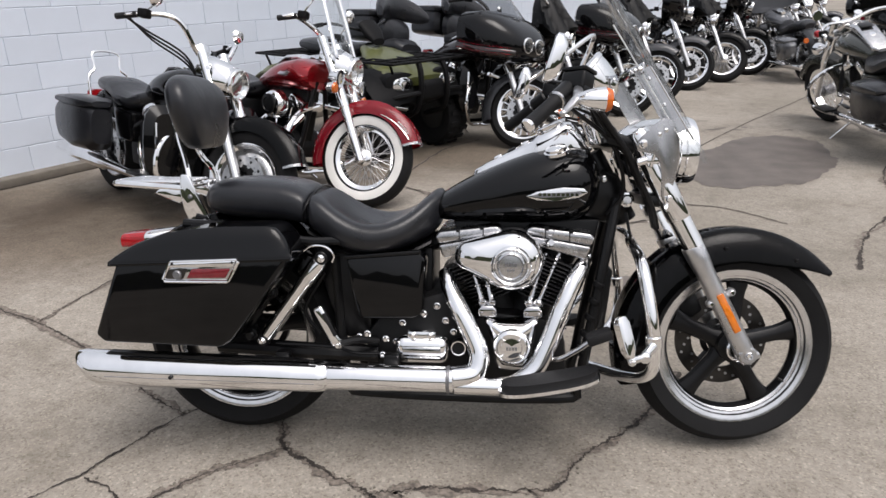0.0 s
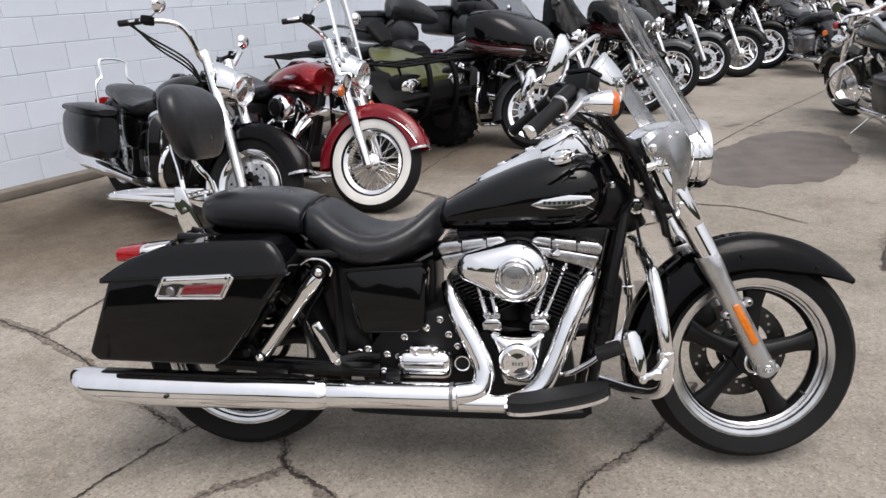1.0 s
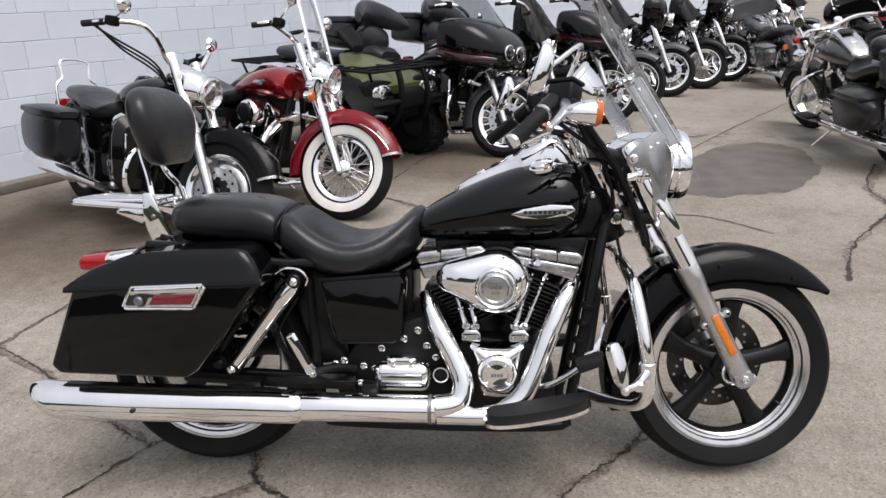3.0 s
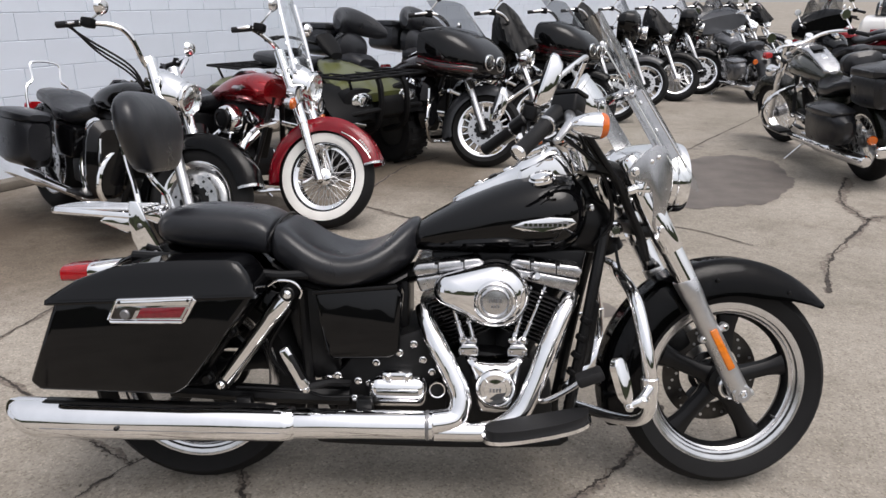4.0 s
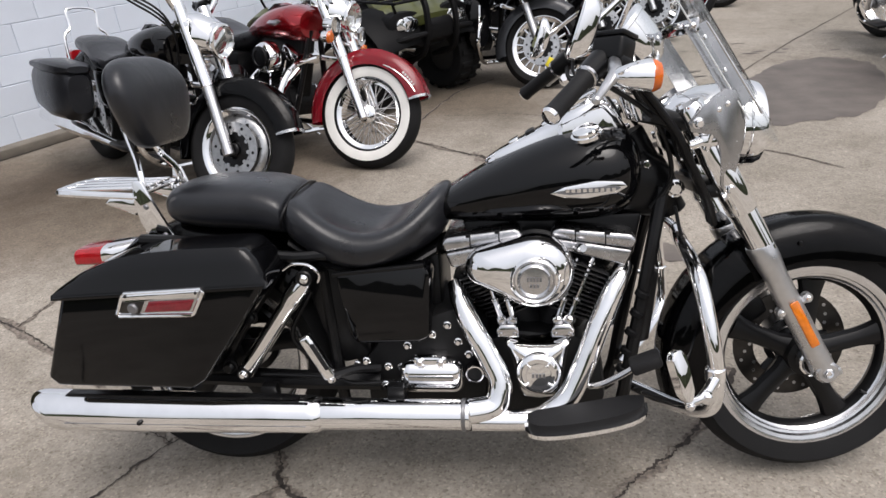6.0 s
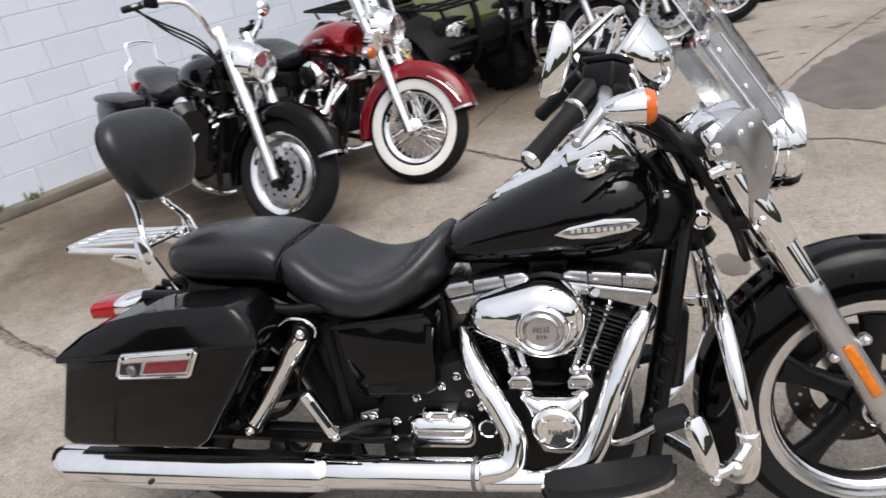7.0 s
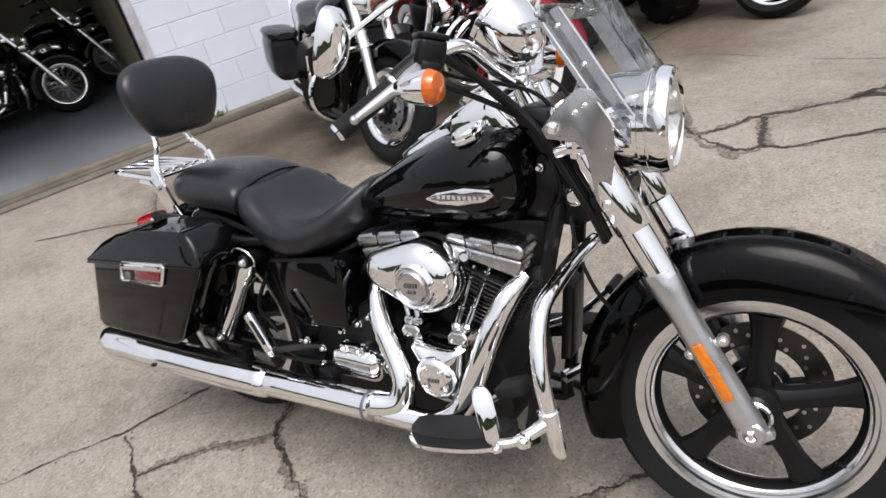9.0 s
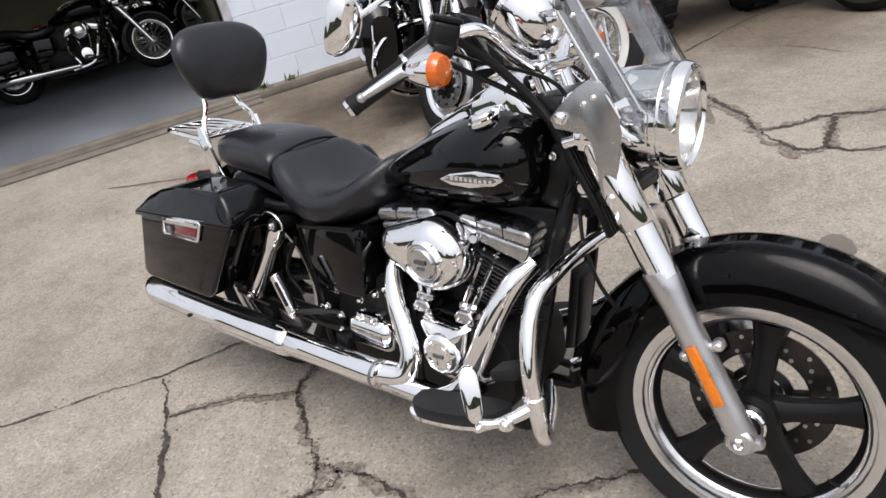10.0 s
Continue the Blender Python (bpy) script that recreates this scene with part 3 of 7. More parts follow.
def cruiser(name, m, label, paint=None, turn=0.0, wb=1.61, whitewall=False, style="cast", bags="hard", shield=None, fairing="", bar="wide",
            backrest=False, topbox=False, fender_paint=None, group="bikes parked along the wall", crash=True, saddle=True, spokes=9, lamps=True, topz=0.98, bag_shift=0.0, bag_scale=1.0, tailz=0.66, topw=1.0, cover_mat=None, spots=True):
    """A parked heavyweight cruiser seen at a distance, the rear wheel's foot at the origin, x ahead."""
    paint, fender_paint = paint or BLACK, fender_paint or paint or BLACK
    b = empty(name, m, label, "motorcycle", group)
    r = 0.32
    head = Vector((wb - 0.43, 0, 0.80))
    s = steering(head, 30, turn)
    wheel(b, "front_wheel", Vector((wb, 0, r)), r, 0.215 if whitewall else (0.240 if style == "thin" else 0.225), 0.125, s, whitewall, style, disc=0 if style == "wire" else 2, spokes=56 if style == "wire" else spokes, rim_mat=CHROME)
    wheel(b, "rear_wheel", Vector((0, 0, r)), r, 0.215, 0.14, None, whitewall, "wire" if style == "wire" else "thin", disc=1, spokes=40 if style == "wire" else 9)
    part("front_fender", moved(fender_shell(wb, r, r + 0.062, 24 if style in ("wire", "slotted") else 58, 196 if style in ("wire", "slotted") else 202, 0.165 if style != "thin" else 0.18, 26, 11, 0.095), s), fender_paint, b)
    if style != "thin":
        part("fender_tip", moved(fender_shell(wb, r, r + 0.0635, 22.5, 25, 0.168, 2, 11, 0.095), s), CHROME, b)
    part("rear_fender", fender_shell(-0.01, r, r + 0.09, 30, 190, 0.20, 24, 9, 0.09), fender_paint, b)
    for y in (-0.105, 0.105):
        leg = part("fork_leg", moved(rod((wb + 0.005, y, r - 0.03), (wb - 0.19, y, r + 0.34), 0.030, 14), s), SILVER if style != "wire" else CHROME, b)
        part("fork_cover", moved(rod((wb - 0.17, y, r + 0.30), (wb - 0.42, y, r + 0.73), 0.034, 14), s), CHROME, leg)
    part("triple_tree", moved(box(wb - 0.36, 0, r + 0.60, 0.10, 0.27, 0.06, 0.015), s), CHROME, b)
    part("frame", join(tube([(wb - 0.45, 0, 0.86), (wb - 0.62, 0, 0.80), (0.55, 0, 0.66), (0.25, 0, 0.55), (0.0, 0.0, 0.42)], 0.024, 8, 4),
                       *[tube([(wb - 0.44, y * 0.3, 0.78), (wb - 0.50, y, 0.30), (wb - 0.60, y, 0.19), (0.35, y, 0.19), (0.12, y, 0.30)], 0.018, 8, 4) for y in (-0.12, 0.12)]), SATIN, b)
    engine(b, 0.90, 0.35)
    # added dark block, no real part: keeps the engine bay from showing through
    part("dark_filler", slab([(0.50, 0.34), (1.04, 0.34), (wb - 0.52, 0.60), (wb - 0.50, 0.72), (0.60, 0.72), (0.50, 0.64)], -0.05, 0.05, 0.012), SATIN, b)
    part("fuel_tank", teardrop_tank(0.60, wb - 0.43, 0.70, 0.93, 0.165), paint, b)
    part("tank_console", loft([oval(x, 0, z, w, 0.02, 12, 2.5) for x, z, w in ((0.74, 0.885, 0.03), (0.85, 0.925, 0.055), (0.98, 0.935, 0.06), (1.06, 0.92, 0.045))]), CHROME, b)
    part("seat", loft([oval(x, 0, z, w, h, 18, 2.6) for x, z, w, h in ((-0.10, 0.745, 0.06, 0.04), (-0.04, 0.765, 0.12, 0.055), (0.12, 0.76, 0.145, 0.06), (0.24, 0.73, 0.16, 0.06), (0.34, 0.69, 0.18, 0.06), (0.50, 0.675, 0.17, 0.06), (0.62, 0.715, 0.11, 0.05), (0.67, 0.74, 0.05, 0.03))]), VINYL, b)
    part("side_cover", slab([(0.33, 0.42), (0.56, 0.42), (0.58, 0.62), (0.30, 0.64)], -0.17, 0.17, 0.02), cover_mat or paint, b)
    part("primary_cover", slab([(0.35, 0.26), (0.60, 0.22), (0.98, 0.24), (1.05, 0.33), (0.96, 0.43), (0.55, 0.42), (0.36, 0.36)], 0.12, 0.20, 0.03), CHROME, b)
    for y, nm in ((-0.24, "muffler"), (0.24, "muffler")):
        part(nm, lathe([(0.036, -0.02), (0.046, 0.0), (0.050, 0.5), (0.048, 0.74), (0.032, 0.80), (0.026, 1.22)], axis((-0.42, y, 0.275), (1, 0, -0.03)), 20), CHROME, b)
    if saddle:
        for y in (-1, 1):
            bagm = LEATHER if bags == "leather" else (paint if bags == "paint" else VINYL)
            rows = [oval(bag_shift + x * bag_scale, y * 0.31, z + (bag_scale - 1) * 0.15, w, h * bag_scale, 20, 3.4) for x, z, w, h in ((-0.31, 0.515, 0.03, 0.045), (-0.275, 0.505, 0.075, 0.085), (-0.21, 0.495, 0.094, 0.125), (-0.05, 0.485, 0.105, 0.145), (0.18, 0.485, 0.10, 0.14), (0.235, 0.49, 0.065, 0.10))]
            bag = part("saddlebag", loft(rows), bagm, b)
            part("lid", loft([oval(bag_shift + x * bag_scale, y * 0.31, 0.615 + (bag_scale - 1) * 0.3, w, h, 18, 2.8) for x, w, h in ((-0.255, 0.03, 0.008), (-0.225, 0.092, 0.026), (-0.05, 0.108, 0.044), (0.18, 0.104, 0.038), (0.242, 0.06, 0.02))]), bagm, bag)
    lampc = Vector((wb - 0.20, 0, r + 0.555))
    if fairing == "batwing":
        rows = []
        for x, z, w, h in ((wb - 0.17, 1.02, 0.10, 0.10), (wb - 0.20, 1.03, 0.25, 0.16), (wb - 0.27, 1.04, 0.38, 0.19), (wb - 0.37, 1.03, 0.43, 0.17), (wb - 0.46, 1.02, 0.40, 0.12)):
            rows.append(oval(x, 0, z, w, h, 26, 2.6))
        fa = part("fairing", moved(loft(rows), s), paint, b)
        headlamp(fa, lampc + Vector((0.10, 0, 0.12)), 0.085, s)
        pane = bmesh.new()
        g = [[pane.verts.new((wb - 0.30 - 0.16 * v - 0.09 * u * u, 0.30 * u * (1 - 0.15 * v), 1.18 + 0.26 * v - 0.03 * u * u)) for u in np.linspace(-1, 1, 9)] for v in (0, 0.5, 1)]
        for a, c in zip(g, g[1:]):
            for k in range(8):
                pane.faces.new((a[k], a[k + 1], c[k + 1], c[k]))
        part("windshield", moved(thicken(pane, 0.004), s), SMOKE, fa)
    elif fairing == "frame":
        rows = []
        for x, z, w, h in ((wb + 0.05, 0.84, 0.13, 0.035), (wb + 0.03, 0.85, 0.20, 0.075), (wb - 0.03, 0.87, 0.29, 0.13), (wb - 0.14, 0.90, 0.38, 0.185), (wb - 0.28, 0.93, 0.43, 0.21), (wb - 0.46, 0.96, 0.43, 0.17), (wb - 0.50, 0.97, 0.38, 0.12)):
            rows.append(oval(x, 0, z, w, h, 26, 3.6))
        fa = part("fairing", loft(rows), BLACK, b)
        part("lower_panel", loft([oval(x, 0, z, w, h, 26, 3.6) for x, z, w, h in ((wb + 0.02, 0.80, 0.225, 0.03), (wb - 0.03, 0.80, 0.296, 0.045), (wb - 0.14, 0.80, 0.386, 0.055), (wb - 0.28, 0.81, 0.436, 0.055), (wb - 0.46, 0.84, 0.434, 0.05))]), paint, fa)
        for dz in (0.0, 0.024, 0.05):
            part("pinstripe", loft([oval(x, 0, z - dz, w, 0.0035, 26, 3.6) for x, z, w in ((wb + 0.0, 0.835, 0.262), (wb - 0.03, 0.835, 0.300), (wb - 0.14, 0.837, 0.390), (wb - 0.28, 0.847, 0.440), (wb - 0.44, 0.872, 0.438))], caps=False), REDPAINT, fa)
        for y in (-0.085, 0.085):
            headlamp(fa, Vector((wb + 0.035, y, 0.87)), 0.062, Matrix.Identity(4))
        pane = bmesh.new()
        g = [[pane.verts.new((wb - 0.14 - 0.26 * v - 0.10 * u * u, 0.30 * u, 1.10 + 0.26 * v - 0.03 * u * u)) for u in np.linspace(-1, 1, 9)] for v in (0, 0.5, 1)]
        for a, c in zip(g, g[1:]):
            for k in range(8):
                pane.faces.new((a[k], a[k + 1], c[k + 1], c[k]))
        part("windshield", thicken(pane, 0.004), SMOKE, fa)
    else:
        if lamps:
            headlamp(b, lampc, 0.088, s)
            part("headlight_nacelle", moved(loft([oval(x, 0, z, w, h, 18, 2.4) for x, z, w, h in ((wb - 0.45, 0.97, 0.05, 0.04), (wb - 0.38, 0.94, 0.11, 0.08), (wb - 0.28, 0.89, 0.135, 0.11), (wb - 0.21, 0.88, 0.10, 0.09))]), s), CHROME, b)
            for y in (-0.17, 0.17) if spots else ():
                lamp = part("spot_lamp", moved(lathe([(0.01, -0.07), (0.045, -0.045), (0.055, 0.0), (0.057, 0.02)], axis((wb - 0.22, y, r + 0.47), (1, 0, 0)), 20), s), CHROME, b)
                part("lens", moved(lathe([(0.001, 0.024), (0.052, 0.018)], axis((wb - 0.22, y, r + 0.47), (1, 0, 0)), 20), s), MIRROR, lamp)
    if shield:
        pane = bmesh.new()
        g = [[pane.verts.new((wb - 0.24 - 0.24 * v - 0.10 * u * u, 0.27 * u * (1 - 0.25 * v * v), 0.95 + 0.50 * v)) for u in np.linspace(-1, 1, 9)] for v in np.linspace(0, 1, 6)]
        for a, c in zip(g, g[1:]):
            for k in range(8):
                pane.faces.new((a[k], a[k + 1], c[k + 1], c[k]))
        wsh = part("windshield", moved(thicken(pane, 0.005), s), SHIELD, b)
        for y in (-0.15, 0.15):
            part("strap", moved(tube([(wb - 0.27, y, 0.94), (wb - 0.40, y, 1.22), (wb - 0.50, y * 0.9, 1.42)], 0.014, 8), s), CHROME, wsh)
    hb = wb - 0.44
    if bar == "ape":
        pts = [(hb - 0.31, -0.42, 1.10), (hb - 0.20, -0.39, 1.13), (hb - 0.07, -0.31, 1.16), (hb - 0.01, -0.24, 1.13), (hb + 0.03, -0.12, 1.0), (hb + 0.03, 0, 0.98)]
        pts += [(x, -y, z) for x, y, z in pts[-2::-1]]
    elif bar == "short":
        pts = [(hb - 0.20, -0.30, 1.10), (hb - 0.10, -0.27, 1.13), (hb, -0.16, 1.08), (hb, 0, 1.04), (hb, 0.16, 1.08), (hb - 0.10, 0.27, 1.13), (hb - 0.20, 0.30, 1.10)]
    elif bar == "low":
        pts = [(hb - 0.34, -0.40, 0.96), (hb - 0.16, -0.36, 1.01), (hb - 0.03, -0.22, 1.03), (hb, 0, 1.0), (hb - 0.03, 0.22, 1.03), (hb - 0.16, 0.36, 1.01), (hb - 0.34, 0.40, 0.96)]
    else:
        pts = [(hb - 0.28, -0.42, 1.10), (hb - 0.10, -0.38, 1.15), (hb, -0.24, 1.12), (hb, 0, 1.04), (hb, 0.24, 1.12), (hb - 0.10, 0.38, 1.15), (hb - 0.28, 0.42, 1.10)]
    hbar = part("handlebar", moved(tube(pts, 0.0155, 10, 5), s), CHROME, b)
    for e, q in ((pts[0], pts[1]), (pts[-1], pts[-2])):
        e, q = Vector(e), Vector(q)
        d = (q - e).normalized()
        part("grip", moved(rod(e - d * 0.01, e + d * 0.12, 0.018), s), GRIP, hbar)
        part("control_housing", moved(box(*(e + d * 0.16), 0.07, 0.05, 0.05, 0.01), s), PLASTIC, hbar)
        mr = part("mirror", moved(tube([e + d * 0.15, e + d * 0.17 + Vector((0.05, 0, 0.06 if bar == "ape" else 0.12))], 0.006, 6), s), CHROME, b)
        part("mirror_head", moved(lathe([(0.008, -0.025), (0.036, -0.017), (0.048, 0.004), (0.044, 0.010)], axis(e + d * 0.17 + Vector((0.05, 0, 0.09 if bar == "ape" else 0.15)), (-1, 0, 0)), 16), s), CHROME, mr)
    if crash:
        part("crash_bar", tube([(wb - 0.42, -0.02, 0.62), (wb - 0.40, -0.20, 0.58), (wb - 0.36, -0.33, 0.46), (wb - 0.36, -0.33, 0.30), (wb - 0.44, -0.16, 0.18), (wb - 0.46, 0, 0.17),
                                (wb - 0.44, 0.16, 0.18), (wb - 0.36, 0.33, 0.30), (wb - 0.36, 0.33, 0.46), (wb - 0.40, 0.20, 0.58), (wb - 0.42, 0.02, 0.62)], 0.016, 8, 4), CHROME, b)
    for y in (-0.24, 0.24):
        part("footboard", box(0.98, y * 1.2, 0.28, 0.26, 0.11, 0.025, 0.01), SATIN, b)
    part("kickstand", tube([(0.72, 0.16, 0.20), (0.78, 0.33, 0.04), (0.80, 0.36, 0.012)], 0.011, 8), CHROME, b)
    part("tail_light", loft([oval(x, 0, tailz, w, h, 14, 3) for x, w, h in ((-0.42, 0.04, 0.03), (-0.40, 0.055, 0.04), (-0.33, 0.05, 0.045))]), REDLENS, b)
    for y in (-0.16, 0.16):
        part("turn_signal", lathe([(0.01, -0.05), (0.03, -0.03), (0.036, 0.0), (0.03, 0.012)], axis((-0.36, y, tailz - 0.06), (-1, 0, 0)), 16), AMBER, b)
    if backrest:
        sb = part("sissy_bar", tube([(-0.10, -0.14, 0.62), (-0.14, -0.14, 0.80), (-0.16, -0.09, 0.86), (-0.19, -0.085, 0.97), (-0.19, 0.085, 0.97), (-0.16, 0.09, 0.86), (-0.14, 0.14, 0.80), (-0.10, 0.14, 0.62)], 0.009, 8, 4), CHROME, b)
        if backrest == "pad":
            part("backrest_pad", loft([oval(0, 0, 0, w, h, 18, 3) for w, h in ((0.09, 0.07), (0.12, 0.09), (0.12, 0.09), (0.09, 0.07))]), VINYL, sb)
    if topbox:
        tb = part("tour_pack", loft([oval(x, 0, topz, w * topw, h, 22, 5) for x, w, h in ((-0.46, 0.20, 0.09), (-0.42, 0.25, 0.13), (-0.20, 0.26, 0.14), (-0.10, 0.25, 0.13), (-0.06, 0.20, 0.09))]), VINYL, b)
        part("lid", loft([oval(x, 0, topz + 0.13, w * topw, h, 22, 4) for x, w, h in ((-0.47, 0.19, 0.02), (-0.42, 0.262, 0.04), (-0.10, 0.262, 0.04), (-0.05, 0.19, 0.02))]), VINYL, tb)
        if topbox == "backrest":
            rows = []
            for k in range(15):
                u = -1 + 2 * k / 14
                au = abs(u)
                rx, rz = 0.075 * (1 - 0.5 * au ** 6), 0.120 * (1 - 0.30 * au ** 2 - 0.35 * au ** 8)
                cx, cz = -0.04 + 0.17 * au ** 2.2, topz + 0.21 - 0.07 * au ** 2
                rows.append([Vector((cx + rx * math.cos(t), 0.33 * u, cz + rz * math.sin(t) - 0.3 * rx * math.cos(t))) for t in (2 * math.pi * j / 16 for j in range(16))])
            part("backrest_pad", loft(rows), VINYL, tb)
            part("lower_pad", loft([oval(x, 0, z, w, h, 20, 2.8) for x, z, w, h in ((-0.06, topz - 0.02, 0.14, 0.10), (-0.02, topz - 0.03, 0.20, 0.14), (0.04, topz - 0.05, 0.19, 0.13), (0.08, topz - 0.07, 0.12, 0.08))]), VINYL, tb)
            part("passenger_seat", loft([oval(x, 0, z, w, h, 20, 2.8) for x, z, w, h in ((-0.06, 0.80, 0.10, 0.06), (0.0, 0.815, 0.18, 0.08), (0.16, 0.81, 0.19, 0.08), (0.26, 0.78, 0.14, 0.06))]), VINYL, tb)
    return b


def stand(x, y, heading, lean=9.0):
    """The pose of a bike on its side stand, its rear wheel's foot at x, y, its nose to the heading."""
    return Matrix.Translation((x, y, 0)) @ Matrix.Rotation(radians(heading), 4, "Z") @ Matrix.Rotation(radians(-lean), 4, "X")


def park(front_x, front_y, heading, turn=0.0, wb=1.61):
    """The same, from the foot of the turned front wheel."""
    h, k = radians(heading), radians(turn)
    a, c = wb - 0.13 * (1 - math.cos(k)), 0.13 * math.sin(k)
    return stand(front_x - a * math.cos(h) + c * math.sin(h), front_y - a * math.sin(h) - c * math.cos(h), heading)


# ---- the black cruiser in the foreground ----
WB = 1.53
STEER = steering((1.13, 0, 0.83), 30, 7)


def teardrop(c1, r1, c2, r2, n=40):
    """The outline round two circles in the x-z plane, big one first."""
    d = (Vector(c2) - Vector(c1))
    base = math.atan2(d.y, d.x)
    half = math.acos((r1 - r2) / d.length)
    pts = []
    for k in range(n):
        a = base + half + (2 * math.pi - 2 * half) * k / (n - 1)
        pts.append((c1[0] + r1 * math.cos(a), c1[1] + r1 * math.sin(a)))
    m = n // 2
    for k in range(m):
        a = base - half + 2 * half * k / (m - 1)
        pts.append((c2[0] + r2 * math.cos(a), c2[1] + r2 * math.sin(a)))
    return pts


def dome(outline, steps):
    """An outline raised in (y, scale) steps about its middle."""
    cx = sum(p[0] for p in outline) / len(outline)
    cz = sum(p[1] for p in outline) / len(outline)
    return loft([[Vector((cx + (x - cx) * k, y, cz + (z - cz) * k)) for x, z in outline] for y, k in steps])


def bolts(parent, spots, r=0.007, mat=None, depth=0.012, d=(0, -1, 0), s=None):
    for p in spots:
        m = axis(p, d)
        bm = lathe([(r * 1.3, -0.004), (r * 1.3, 0.002), (r, 0.003), (r, depth * 0.7), (r * 0.7, depth)], m, 10)
        part("bolt", moved(bm, s) if s is not None else bm, mat or CHROME, parent)


def bars(parent, name, x0, x1, z, y, n, h, mat, gap=0.35):
    """Plain upright bars in the place of lettering."""
    w = (x1 - x0) / n
    for k in range(n):
        part(name, box(x0 + w * (k + 0.5), y, z, w * (1 - gap), 0.002, h), mat, parent)


def bag_lid(q):
    """The hard lid of a saddlebag: a flat top with sloping flanks, lower towards the rear."""
    xs = [-0.277 + 0.535 * k / 44 for k in range(45)]
    vs = [-1 + 2 * k / 20 for k in range(21)]
    top = lambda x: np.interp(x, (-0.277, -0.262, -0.20, -0.12, -0.04, 0.06, 0.19, 0.212, 0.235, 0.250, 0.258), (0.0, 0.014, 0.047, 0.072, 0.083, 0.086, 0.083, 0.076, 0.048, 0.018, 0.0))
    bm = bmesh.new()
    grid = []
    for x in xs:
        base = 0.612 + 0.043 * (x + 0.277) / 0.535 * 0.55
        row = []
        for v in vs:
            t = min(1.0, (1 - abs(v)) / 0.34)
            f = 1 - (1 - t) ** 2.6
            inset = 0.004 * max(0, abs(v) - 0.9) / 0.1
            row.append(bm.verts.new((x, q * 0.225 + v * (0.0845 - inset), base + top(x) * f)))
        grid.append(row)
    under = [[bm.verts.new((r[0].co.x, q * 0.225 + v * 0.0845, r[0].co.z - 0.012)) for v in (-1, 1)] for r in grid]
    for i in range(len(xs) - 1):
        for k in range(len(vs) - 1):
            bm.faces.new((grid[i][k], grid[i][k + 1], grid[i + 1][k + 1], grid[i + 1][k]))
        bm.faces.new((under[i][0], grid[i][0], grid[i + 1][0], under[i + 1][0]))
        bm.faces.new((grid[i][-1], under[i][1], under[i + 1][1], grid[i + 1][-1]))
        bm.faces.new((under[i][1], under[i][0], under[i + 1][0], under[i + 1][1]))
    bm.faces.new((under[0][0], under[0][1], *grid[0][::-1]))
    bm.faces.new((under[-1][1], under[-1][0], *grid[-1]))
    return bm


